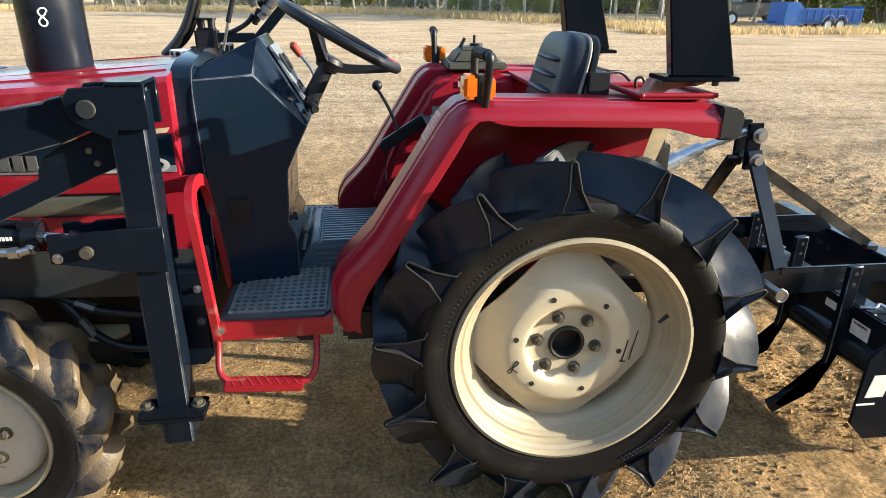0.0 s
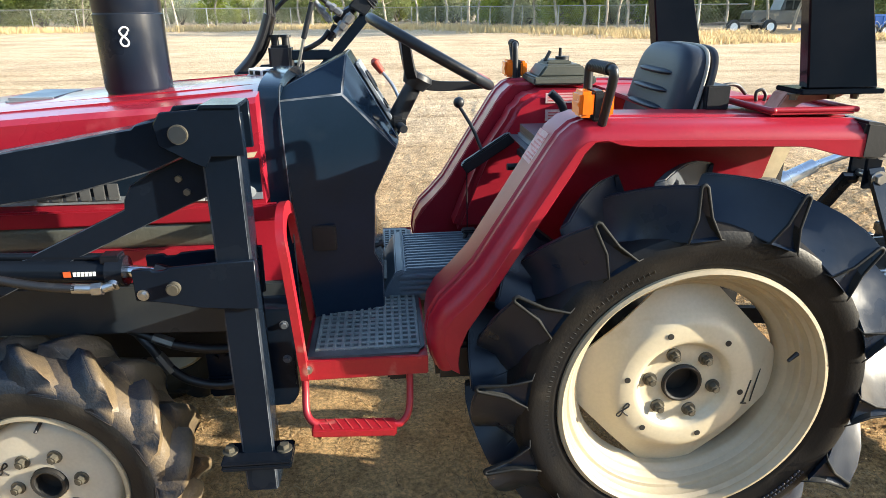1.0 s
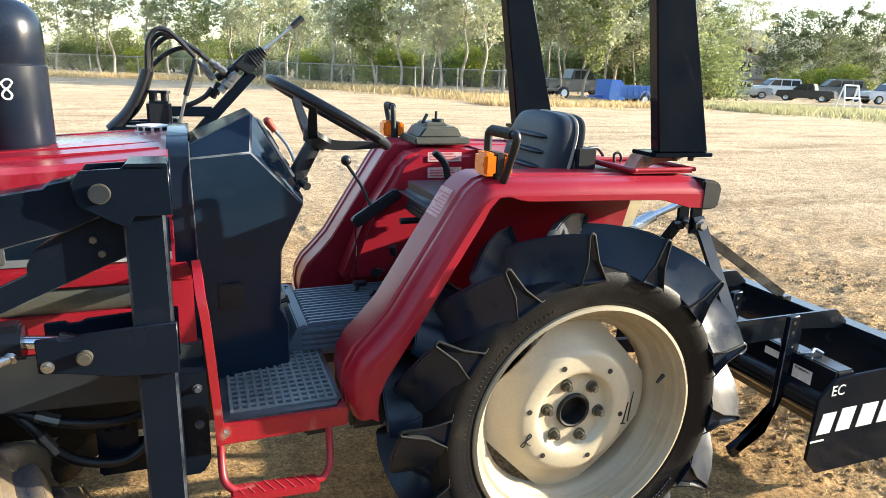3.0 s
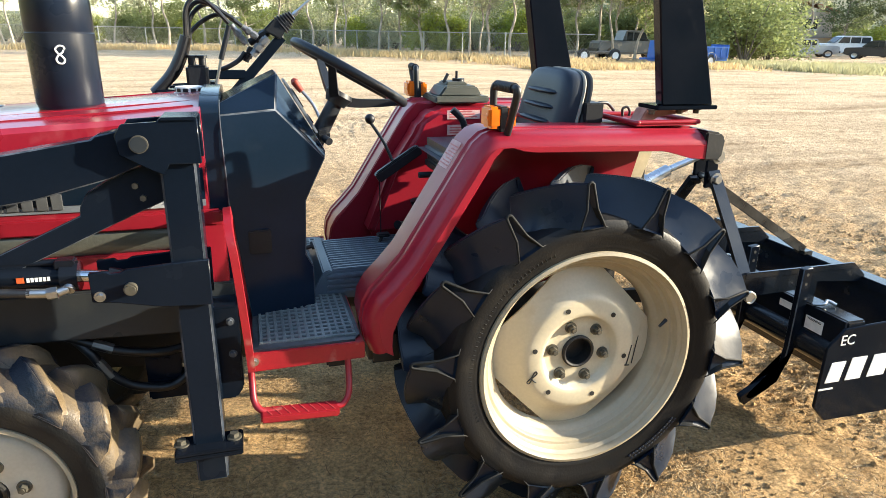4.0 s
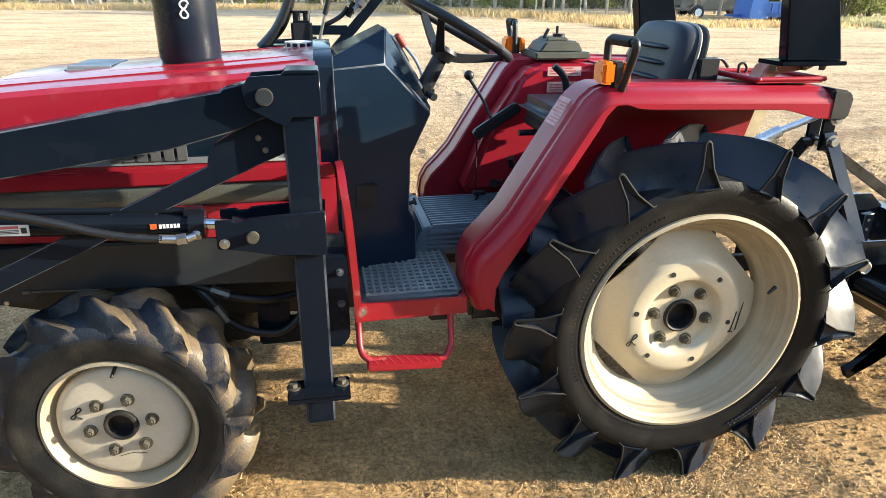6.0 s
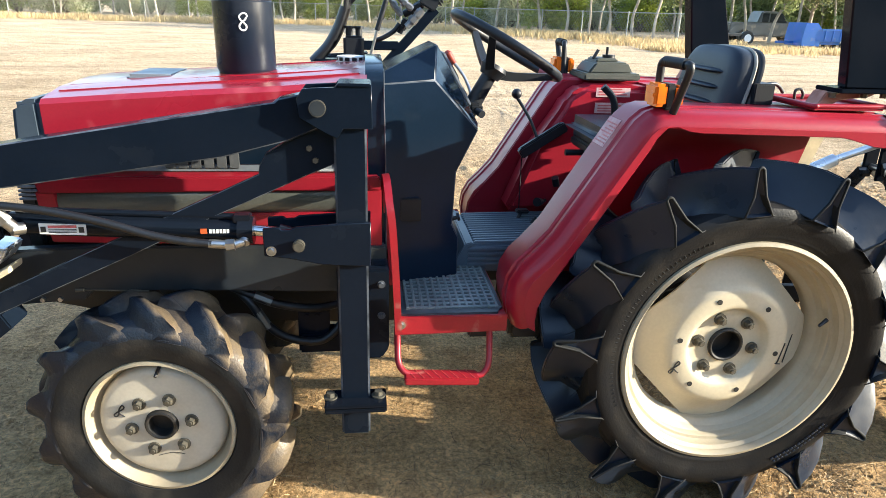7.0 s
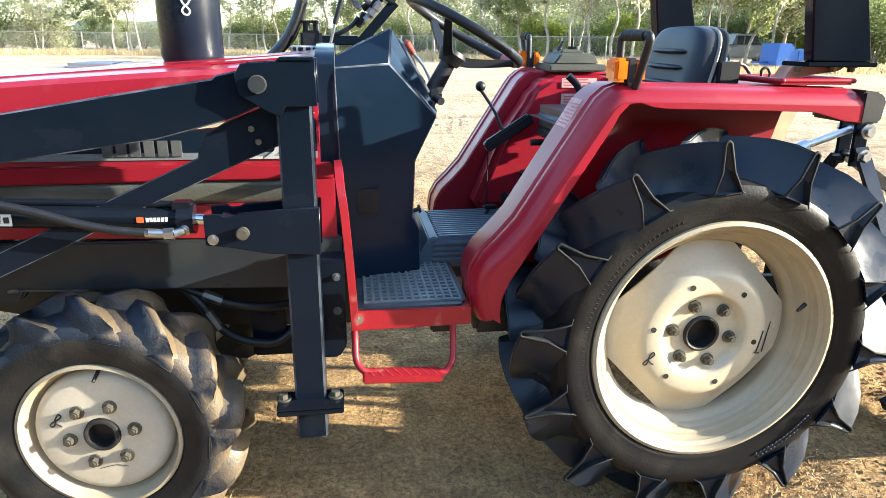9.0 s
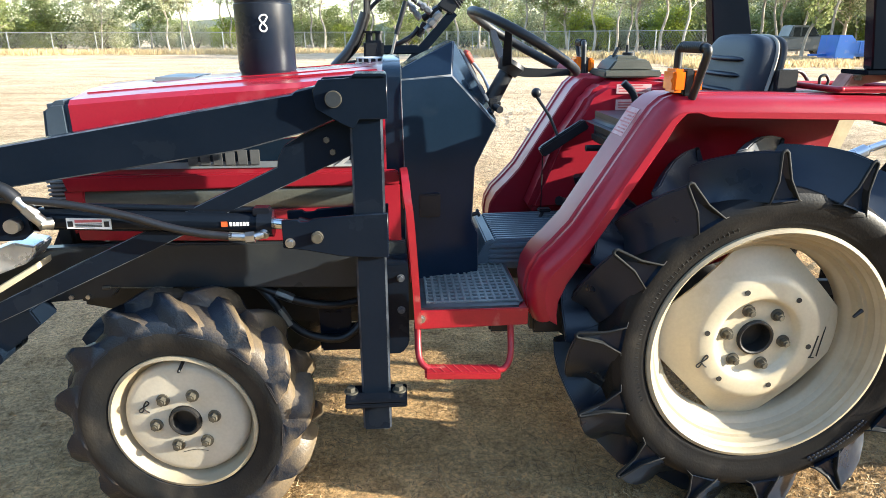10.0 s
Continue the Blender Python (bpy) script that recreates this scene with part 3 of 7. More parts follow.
FRONT_LUG = [(-0.0185, 0.264, 0.304, 0.036, 0.0120), (-0.010, 0.274, 0.322, 0.052, 0.0130), (0.0, 0.286, 0.337, 0.060, 0.0135), (0.02, 0.298, 0.345, 0.060, 0.014), (0.05, 0.304, 0.346, 0.056, 0.015), (0.08, 0.304, 0.343, 0.05, 0.015)]


def disc_mesh(c, prof, chords=None, segs=96):
    """A pressed wheel disc: height prof(r) on a fan of rings, cut straight along four chords."""
    bm = bm_new()
    outer = prof[-1][0]
    rows = []
    for i in range(segs):
        a = 2 * math.pi * i / segs
        edge = outer
        if chords:
            d, a0 = chords
            k = (a - a0 + math.pi / 4) % (math.pi / 2) - math.pi / 4
            edge = min(outer, d / math.cos(k))
        col = []
        for r, y in prof:
            if r > edge:
                t = [q for q in prof if q[0] <= edge][-1], [q for q in prof if q[0] >= edge][0]
                w = 0 if t[1][0] == t[0][0] else (edge - t[0][0]) / (t[1][0] - t[0][0])
                y = t[0][1] + (t[1][1] - t[0][1]) * w
                r = edge
            col.append((c[0] + r * math.cos(a), c[1] + y, c[2] + r * math.sin(a)))
        rows.append([bm.verts.new(p) for p in col] + [bm.verts.new((p[0], p[1] + 0.006, p[2])) for p in col[::-1]])
    k = len(rows[0])
    for i in range(segs):
        p, q = rows[i], rows[(i + 1) % segs]
        for j in range(k):
            try:
                bm.faces.new((p[j], q[j], q[(j + 1) % k], p[(j + 1) % k]))
            except ValueError:
                pass
    bmesh.ops.remove_doubles(bm, verts=bm.verts[:], dist=0.0004)
    return bm


def steered(bm, far=False):
    """Turn a front wheel's mesh a little about its kingpin."""
    pin = Vector((FRONT[0], 2 * CL - FRONT[1] if far else FRONT[1], 0))
    bmesh.ops.rotate(bm, verts=bm.verts[:], cent=pin, matrix=Matrix.Rotation(radians(-5), 3, "Z"))
    return bm


def wheel(name, c, rear, far, label):
    """A wheel: the rim is the part, with tyre, disc, hub and bolts below it."""
    def side(bm):
        bm = mirrored(bm, CL) if far else bm
        return bm if rear else steered(bm, far)

    bm = bm_new()
    if rear:
        rim = [(0.318, -0.009), (0.327, -0.006), (0.329, 0.004), (0.316, 0.010), (0.309, 0.03), (0.292, 0.05), (0.267, 0.075), (0.262, 0.11), (0.29, 0.13), (0.309, 0.15), (0.316, 0.17), (0.329, 0.176), (0.327, 0.186), (0.318, 0.189),
               (0.309, 0.182), (0.304, 0.155), (0.285, 0.136), (0.256, 0.115), (0.256, 0.088), (0.259, 0.080), (0.270, 0.070), (0.280, 0.066), (0.284, 0.060), (0.285, 0.046), (0.289, 0.040), (0.297, 0.038), (0.300, 0.033), (0.301, 0.016), (0.306, 0.011), (0.310, 0.008), (0.311, 0.0)]
    else:
        rim = [(0.188, -0.007), (0.196, -0.005), (0.198, 0.003), (0.189, 0.008), (0.185, 0.02), (0.172, 0.034), (0.165, 0.07), (0.172, 0.115), (0.187, 0.135), (0.198, 0.147), (0.196, 0.155), (0.188, 0.157),
               (0.18, 0.14), (0.160, 0.115), (0.160, 0.060), (0.167, 0.040), (0.175, 0.034), (0.178, 0.018), (0.184, 0.010), (0.185, 0.001)]
    lathe(bm, rim, c, 96, closed=True)
    paint = CREAM if rear else CREAM_DULL
    w = part(name, side(bm), CREAM_RIM, tractor, label)
    if rear:
        bm = tyre_mesh(c, REAR_TYRE)
        tread(c, 0.09, 14, REAR_LUG, 0.33, radians(18.5), side, RUBBER, w, 0.004, 2, 50, 0.30, EDGE_RUBBER, -0.3, 0.004)
        for k in range(14):
            lug_frame(c, radians(18.5) + 2 * math.pi * k / 14, side, w)
    else:
        bm = tyre_mesh(c, FRONT_TYRE)
        tread(c, 0.075, 13, FRONT_LUG, 0.36, radians(-5), side, RUBBER_DUSTY_SUNLIT, w, 0.006, 3, 80, 0.40, RUBBER_DUSTY_SUNLIT, 0.2, 0)
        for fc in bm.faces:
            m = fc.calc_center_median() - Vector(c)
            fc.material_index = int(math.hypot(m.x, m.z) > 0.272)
    part("tyre", side(bm), SIDEWALL if rear else WALL_DUSTY, w, "black high-lug farm tyre" if rear else "dusty lugged front tyre", 35, None if rear else RUBBER_DUSTY_SUNLIT)
    if rear:
        # raised sidewall lettering, too worn to read
        for k in range(15):
            for row in range(2):
                a = radians(-64 + 1.9 * k + row * 0.5)
                r = 0.374 + 0.011 * row
                bm = bm_new()
                box(bm, (-0.0038 - 0.001 * (k % 2), -0.0005, -0.003), (0.0038, 0.003, 0.003), 0.0008, Matrix.Translation((c[0] + r * math.cos(a), c[1] - 0.0165, c[2] + r * math.sin(a))) @ Matrix.Rotation(math.pi / 2 - a, 4, "Y"), 1)
                part("sidewall_mark", side(bm), RUBBER, w)
        for k in range(44):
            a = radians(112 + 2.1 * k)
            bm = bm_new()
            box(bm, (-0.0065, -0.0005, -0.0012), (0.0065, 0.002, 0.0012), 0.0004, Matrix.Translation((c[0] + 0.358 * math.cos(a), c[1] - 0.0105, c[2] + 0.358 * math.sin(a))) @ Matrix.Rotation(-a, 4, "Y"), 1)
            part("sidewall_rib", side(bm), EDGE_RUBBER, w)
    if rear:
        prof = [(0.048, 0.068), (0.086, 0.068), (0.103, 0.068), (0.108, 0.065), (0.116, 0.050), (0.121, 0.047), (0.13, 0.046), (0.160, 0.048), (0.174, 0.052), (0.186, 0.065), (0.205, 0.080), (0.232, 0.093), (0.262, 0.103), (0.268, 0.104)]
        bm = disc_mesh(c, prof, (0.224, radians(44)))
        start, rb, face = 110, 0.083, 0.068
    else:
        prof = [(0.044, 0.014), (0.10, 0.014), (0.145, 0.014), (0.155, 0.016), (0.162, 0.022), (0.166, 0.031), (0.168, 0.042)]
        bm = disc_mesh(c, prof)
        start, rb, face = 130, 0.080, 0.014
    d = part("disc", side(bm), paint, w, "cream pressed steel wheel disc")
    for k in range(6):
        a = radians(start + 60 * k)
        at = (c[0] + rb * math.cos(a), c[1] + face, c[2] + rb * math.sin(a))
        bm = bm_new()
        bolt(bm, at, (0, -1, 0), 0.0115, 0.022 if rear else 0.018)
        rod(bm, Vector(at), Vector(at) + Vector((0, -0.027 if rear else -0.021, 0)), 0.0065, segs=10)
        part("wheel_bolt", side(bm), BRASS, w)
        if rear:
            # a dark plug stands in for the shade inside each disc hole
            at = Vector((c[0] + 0.147 * math.cos(a), c[1] + 0.0453, c[2] + 0.147 * math.sin(a)))
            bm = bm_new()
            rod(bm, at, at + Vector((0, 0.004, 0)), 0.0075, segs=14)
            part("dark_hole_plug", side(bm), INK, w)
    bm = bm_new()
    r0 = 0.05 if rear else 0.042
    y0 = 0.060 if rear else 0.004
    lathe(bm, [(r0, 0.11), (r0, y0), (r0 - 0.005, y0 - 0.002), (r0 - 0.009, y0), (r0 - 0.011, y0 + 0.045), (0.012, y0 + 0.05), (0.002, y0 + 0.05)], c, 32)
    part("hub", side(bm), CASTING, w)
    if rear:
        bm = bm_new()
        rod(bm, (c[0] + 0.262, c[1] + 0.03, c[2] + 0.085), (c[0] + 0.235, c[1] + 0.02, c[2] + 0.072), 0.006, 0.004)
        part("valve_stem", side(bm), MATTE, w)
    else:
        bm = bm_new()
        rod(bm, (c[0] + 0.01, c[1] + 0.035, c[2] + 0.172), (c[0] + 0.005, c[1] + 0.0, c[2] + 0.15), 0.005, 0.004)
        part("valve_stem", side(bm), MATTE, w)
    return w


rear_near = wheel("rear_wheel", REAR, True, False, "large cream rear wheel with black high-lug tyre")
wheel("rear_wheel", REAR, True, True, "large cream rear wheel with black high-lug tyre")
front_near = wheel("front_wheel", FRONT, False, False, "smaller cream front wheel with dusty tyre")
wheel("front_wheel", FRONT, False, True, "smaller cream front wheel with dusty tyre")


def stroke(name, pts, r, material, parent, turn=lambda bm: bm):
    return part(name, turn(pipe(bm_new(), pts, r, 5, 6)), material, parent)


# marks drawn on the wheels
FIGURE = [(0.015, -0.017), (0.006, -0.010), (0.0, 0.0), (0.005, 0.012), (0.012, 0.019), (0.016, 0.012), (0.008, 0.004), (-0.006, -0.004), (-0.014, -0.012), (-0.008, -0.017), (-0.001, -0.009), (0.001, 0.001)]
stroke("marker_figure", [(-0.150 + u, 0.0463, 0.452 + v) for u, v in FIGURE], 0.0019, INK, rear_near)
stroke("marker_letter", [(0.170, 0.0500, 0.515), (0.158, 0.0475, 0.458), (0.152, 0.0475, 0.452), (0.168, 0.050, 0.449)], 0.0020, INK, rear_near)
stroke("marker_line", [(0.212, 0.084, 0.525), (0.185, 0.063, 0.445)], 0.0018, INK, rear_near)
fx, fy, fz = FRONT
stroke("marker_figure", [(fx - 0.107 + 0.95 * u, fy + 0.0132, fz + 0.038 + 0.95 * v) for u, v in FIGURE], 0.0020, INK, front_near, steered)
stroke("chalk_scratches", [(fx - 0.02, fy + 0.013, fz - 0.1), (fx + 0.02, fy + 0.013, fz - 0.09), (fx + 0.05, fy + 0.013, fz - 0.095)], 0.0008, INK, front_near, steered)

# chassis, axles, gearbox
bm = bm_new()
prism(bm, [(-1.95, 0.74), (-1.95, 0.5), (-1.7, 0.44), (-1.0, 0.40), (-0.62, 0.42), (-0.25, 0.42), (0.28, 0.42), (0.36, 0.5), (0.36, 0.86), (0.1, 0.92), (-0.45, 0.62), (-0.9, 0.66)], 0.46, 0.65, 0.02)
part("gearbox_and_engine_block", bm, CASTING, tractor, "dark greasy cast drivetrain housing")
bm = bm_new()
rod(bm, (0, 0.10, 0.51), (0, 2 * CL - 0.10, 0.51), 0.075, segs=24)
rod(bm, (0, 0.30, 0.51), (0, 2 * CL - 0.30, 0.51), 0.095, segs=24)
part("rear_axle", bm, CASTING, tractor)
bm = bm_new()
prism(bm, [(-1.60, 0.37), (-1.47, 0.37), (-1.49, 0.27), (-1.58, 0.27)], 0.2, 2 * CL - 0.2, 0.012)
rod(bm, (-1.535, 0.10, 0.32), (-1.535, 2 * CL - 0.1, 0.32), 0.05, segs=20)
part("front_axle", bm, CASTING, tractor)

# floor, hump, steps
for far in (0, 1):
    f = (lambda b: mirrored(b, CL)) if far else (lambda b: b)
    bm = bm_new()
    box(bm, (-0.915, 0.09, 0.596), (-0.622, 0.47, 0.606), 0.002)
    prism(bm, [(-0.915, 0.61), (-0.622, 0.61), (-0.622, 0.562), (-0.915, 0.558)], 0.084, 0.09, 0.002)
    floor = part("footplate", f(bm), RED_STEP, tractor, "red footplate with scuffed lip")
    bm = bm_new()
    prism(bm, [(-0.905, 0.10), (-0.645, 0.10), (-0.640, 0.115), (-0.628, 0.13), (-0.628, 0.465), (-0.905, 0.465)], 0.606, 0.6125)
    bmesh.ops.transform(bm, matrix=Matrix(((1, 0, 0, 0), (0, 0, 1, 0), (0, 1, 0, 0), (0, 0, 0, 1))), verts=bm.verts[:])
    mat_ob = part("floor_mat", f(bm), FLOORMAT, tractor, "worn grey rubber mat with raised lattice", 20)
    for i in range(13):
        x = -0.885 + i * 0.0202
        bm = bm_new()
        prism(bm, [(x - 0.0052, 0.6115), (x - 0.0030, 0.6175), (x + 0.0030, 0.6175), (x + 0.0052, 0.6115)], 0.125, 0.45)
        part("lattice_bar", f(bm), MATBAR, mat_ob)
    for j in range(14):
        y = 0.132 + j * 0.0242
        bm = bm_new()
        box(bm, (-0.890, y - 0.0050, 0.6115), (-0.638, y + 0.0050, 0.6165), 0.0012, None, 1)
        part("lattice_bar", f(bm), MATBAR, mat_ob)
    # hanging step
    bm = bm_new()
    pipe(bm, [(-0.914, 0.10, 0.575), (-0.914, 0.085, 0.53), (-0.912, 0.06, 0.490), (-0.897, 0.045, 0.470), (-0.872, 0.043, 0.462), (-0.80, 0.043, 0.456), (-0.71, 0.043, 0.453), (-0.685, 0.047, 0.460), (-0.671, 0.06, 0.484), (-0.667, 0.085, 0.53), (-0.667, 0.10, 0.575)], 0.0085)
    st = part("hanging_step", f(bm), RED_STEP, tractor, "red tubular hanging step")
    turn = Matrix.Translation((-0.80, 0, 0.466)) @ Matrix.Rotation(radians(2.5), 4, "Y") @ Matrix.Translation((0.79, 0, -0.44))
    bm = bm_new()
    box(bm, (-0.888, 0.014, 0.417), (-0.692, 0.062, 0.439), 0.004, turn)
    tp = part("tread", f(bm), RED_STEP, st, "red tread plate with raised ribs")
    for i in range(8):
        x = -0.884 + i * 0.0225
        bm = bm_new()
        prism(bm, [(x, 0.4385), (x + 0.0035, 0.4385), (x + 0.0028, 0.4402), (x + 0.0007, 0.4402)], 0.017, 0.059)
        for v in bm.verts:
            v.co.x += 0.022 * (0.059 - v.co.y) / 0.042
        bmesh.ops.transform(bm, matrix=turn, verts=bm.verts[:])
        part("rib", f(bm), RED_RIB, tp)
    # the hoop beside the footplate
    bm = bm_new()
    path = smooth_path([(-0.912, 0.092, 0.565), (-0.918, 0.078, 0.70), (-0.928, 0.072, 0.86), (-0.935, 0.085, 0.92), (-0.938, 0.13, 0.952), (-0.940, 0.20, 0.95), (-0.940, 0.262, 0.92), (-0.938, 0.29, 0.86), (-0.925, 0.315, 0.72), (-0.918, 0.34, 0.60)], 6)
    sweep(bm, path, rect(0.018, 0.030))
    bevelled(bm, 0.004, 1)
    part("guard_hoop", f(bm), RED_STEP, tractor, "red bent flat-bar hoop")
    bm = bm_new()
    bolt(bm, (-0.905, 0.083, 0.588), (0, -1, 0), 0.008, 0.008)
    part("hoop_bolt", f(bm), STEEL, tractor)
    bm = bm_new()
    box(bm, (-0.72, 0.12, 0.525), (-0.66, 0.30, 0.598), 0.006)
    box(bm, (-0.60, 0.15, 0.50), (-0.50, 0.36, 0.60), 0.012)
    part("floor_bracket", f(bm), MATTE, tractor)

bm = bm_new()
prism(bm, [(-0.745, 0.60), (-0.722, 0.625), (-0.700, 0.665), (-0.690, 0.680), (-0.672, 0.686), (-0.36, 0.690), (-0.22, 0.80), (-0.22, 0.58)], 0.420, 0.742, 0.008)
tunnel = part("gear_tunnel_cover", bm, RIBMAT, tractor, "blue-grey ribbed rubber tunnel cover")
for i in range(14):
    bm = bm_new()
    y = 0.430 + i * 0.0222
    prism(bm, [(-0.662, 0.684), (-0.36, 0.688), (-0.23, 0.79), (-0.23, 0.80), (-0.36, 0.6965), (-0.658, 0.6925)], y, y + 0.0135, 0.002)
    part("rib", bm, RIBMAT, tunnel)
for i in range(4):
    z = 0.618 + i * 0.0165
    bm = bm_new()
    box(bm, (-0.68, 0.413, z), (-0.40, 0.422, z + 0.010), 0.002)
    part("rib", bm, RIBMAT, tunnel)
bm = bm_new()
prism(bm, [(-0.748, 0.612), (-0.722, 0.630), (-0.703, 0.668), (-0.690, 0.690), (-0.668, 0.697), (-0.664, 0.684), (-0.682, 0.676), (-0.692, 0.66), (-0.712, 0.612)], 0.412, 0.745, 0.003)
part("end_boot", bm, RIBMAT, tunnel, "flared rubber end of the tunnel cover")
bm = bm_new()
rod(bm, (-0.47, 0.66, 0.69), (-0.455, 0.67, 0.715), 0.006)
box(bm, (-0.475, 0.655, 0.710), (-0.43, 0.69, 0.722), 0.004)
part("tunnel_lever", bm, MATTE, tractor)
bm = bm_new()
rod(bm, (-0.44, 0.60, 0.69), (-0.42, 0.60, 0.715), 0.006)
part("tunnel_pin", bm, MATTE, tractor)
bm = bm_new()
box(bm, (-0.885, 0.395, 0.628), (-0.815, 0.455, 0.640), 0.004)
rod(bm, (-0.835, 0.43, 0.636), (-0.79, 0.44, 0.665), 0.008)
part("pedal", bm, MATTE, tractor, "black foot pedal")

# hood
HOOD_SIDE = 0.218


def hood_section(x, top):
    y0, y1 = HOOD_SIDE, 2 * MID - HOOD_SIDE
    return [(x, y0, 0.955), (x, y0, top - 0.012), (x, y0 + 0.012, top), (x, y0 + 0.12, top + 0.016), (x, MID, top + 0.022), (x, y1 - 0.12, top + 0.016), (x, y1 - 0.012, top), (x, y1, top - 0.012), (x, y1, 0.955)]


bm = bm_new()
rows = []
for x, top in ((-1.755, 1.140), (-1.6, 1.152), (-1.4, 1.166), (-1.2, 1.178), (-1.08, 1.188), (-0.985, 1.197)):
    rows.append([bm.verts.new(p) for p in hood_section(x, top)])
for a, b in zip(rows, rows[1:]):
    for i in range(len(a)):
        k = (i + 1) % len(a)
        bm.faces.new((a[i], a[k], b[k], b[i]))
bm.faces.new(rows[0])
bm.faces.new(rows[-1][::-1])
hood = part("hood", bm, RED_HOOD, tractor, "glossy red engine hood", 25)
for dy in (0.07, 0.14, 0.46, 0.53):
    bm = bm_new()
    y = HOOD_SIDE + dy
    lift = 0.0125 if 0.1 < dy < 0.5 else 0.007
    prism(bm, [(-1.74, 1.138 + lift), (-1.74, 1.146 + lift), (-1.0, 1.2 + lift), (-1.0, 1.192 + lift)], y, y + 0.012, 0.003)
    part("hood_crease", bm, RED_HOOD, hood)
bm = bm_new()
prism(bm, [(-1.82, 1.125), (-1.80, 1.138), (-1.757, 1.141), (-1.757, 0.955), (-1.835, 0.955)], HOOD_SIDE - 0.002, 2 * MID - HOOD_SIDE + 0.002, 0.012)
part("nose_cap", bm, NOSE, tractor, "dark grey nose cap")
bm = bm_new()
prism(bm, [(-1.86, 0.95), (-1.82, 0.95), (-1.82, 0.66), (-1.86, 0.66)], 0.26, 2 * MID - 0.26, 0.008)
for i in range(9):
    box(bm, (-1.866, 0.28, 0.69 + i * 0.027), (-1.858, 2 * MID - 0.28, 0.70 + i * 0.027), 0.002)
part("front_grille", bm, MATTE, tractor)
for i in range(6):
    bm = bm_new()
    box(bm, (-1.845, 0.222, 0.892 + i * 0.0105), (-1.800, 0.232, 0.898 + i * 0.0105), 0.0015)
    part("nose_louvre", bm, GREY, tractor)
bm = bm_new()
box(bm, (-1.62, MID - 0.10, 1.150), (-1.50, MID + 0.10, 1.181), 0.008, segments=2)
part("headlight_bump", bm, GREY, hood, "pale blue-grey raised hood trim")
for far in (0, 1):
    f = (lambda b: mirrored(b, MID)) if far else (lambda b: b)
    bm = bm_new()
    prism(bm, [(-1.752, 0.994), (-1.0, 1.066), (-0.992, 1.078), (-1.752, 0.998)], HOOD_SIDE - 0.0032, HOOD_SIDE + 0.001)
    part("cream_pinstripe", f(bm), PALE, hood)
    bm = bm_new()
    prism(bm, [(-1.752, 0.985), (-0.99, 0.985), (-0.99, 1.064), (-1.752, 0.992)], HOOD_SIDE - 0.0024, HOOD_SIDE + 0.001)
    part("dark_stripe", f(bm), COWL, hood)
    bm = bm_new()
    prism(bm, [(-1.752, 0.968), (-0.99, 0.968), (-0.99, 0.984), (-1.752, 0.984)], HOOD_SIDE - 0.0028, HOOD_SIDE + 0.001)
    part("silver_stripe", f(bm), GREY, hood)
    # brand badge as plain blocks
    for i in range(6):
        bm = bm_new()
        x = -1.485 + i * 0.031
        box(bm, (x, HOOD_SIDE - 0.006, 0.976), (x + 0.024, HOOD_SIDE - 0.002, 1.014), 0.001)
        part("badge_block", f(bm), LETTER, hood)
    # lower side panel with its screen
    bm = bm_new()
    y = HOOD_SIDE - 0.012
    prism(bm, [(-1.80, 0.953), (-0.958, 0.957), (-0.952, 0.945), (-0.952, 0.918), (-1.79, 0.914)], y, y + 0.02, 0.004)
    prism(bm, [(-1.80, 0.916), (-1.752, 0.917), (-1.752, 0.852), (-1.79, 0.80)], y + 0.003, y + 0.018, 0.003)
    prism(bm, [(-1.062, 0.919), (-0.951, 0.92), (-0.95, 0.762), (-1.062, 0.762)], y + 0.003, y + 0.018, 0.003)
    prism(bm, [(-1.79, 0.856), (-1.06, 0.858), (-1.06, 0.765), (-1.78, 0.785)], y + 0.003, y + 0.018, 0.003)
    side_panel = part("side_panel", f(bm), RED, tractor, "red side panel with long screened slot")
    bm = bm_new()
    sweep(bm, [(-1.753, y + 0.019, 0.886), (-1.06, y + 0.019, 0.888)], [(0.032 * math.cos(a), 0.013 * math.sin(a)) for a in (2 * math.pi * q / 28 for q in range(28))])
    part("screen", f(bm), MESHGREY, side_panel, "olive-grey bulged side screen")
letters("model_number", "22D", 0.050, Matrix.Translation((-1.084, HOOD_SIDE - 0.0045, 0.984)) @ Matrix.Rotation(radians(90), 4, "X") @ Matrix.Diagonal((1.9, 1, 1, 1)), MODEL, hood, "silver raised model figures", 0.001)

# exhaust stack
ex, ey = -1.312, 0.466
bm = bm_new()
prof = [(0.0005, 1.515), (0.03, 1.512), (0.052, 1.502), (0.068, 1.484), (0.076, 1.462), (0.0775, 1.44), (0.0775, 1.378), (0.0762, 1.376), (0.0762, 1.372), (0.0785, 1.370), (0.0785, 1.20), (0.0765, 1.195), (0.0745, 1.19), (0.0745, 1.150)]
rings = []
for k in range(48):
    a = 2 * math.pi * k / 48
    rings.append([bm.verts.new((ex + r * math.cos(a), ey + r * math.sin(a), z)) for r, z in prof])
for k in range(48):
    p, q = rings[k], rings[(k + 1) % 48]
    for j in range(len(prof) - 1):
        bm.faces.new((p[j], p[j + 1], q[j + 1], q[j]))
stack = part("exhaust_pipe", bm, STACK, tractor, "black round exhaust muffler on the hood")
aa = math.atan2(-1.41 - ey, -0.9 - ex)
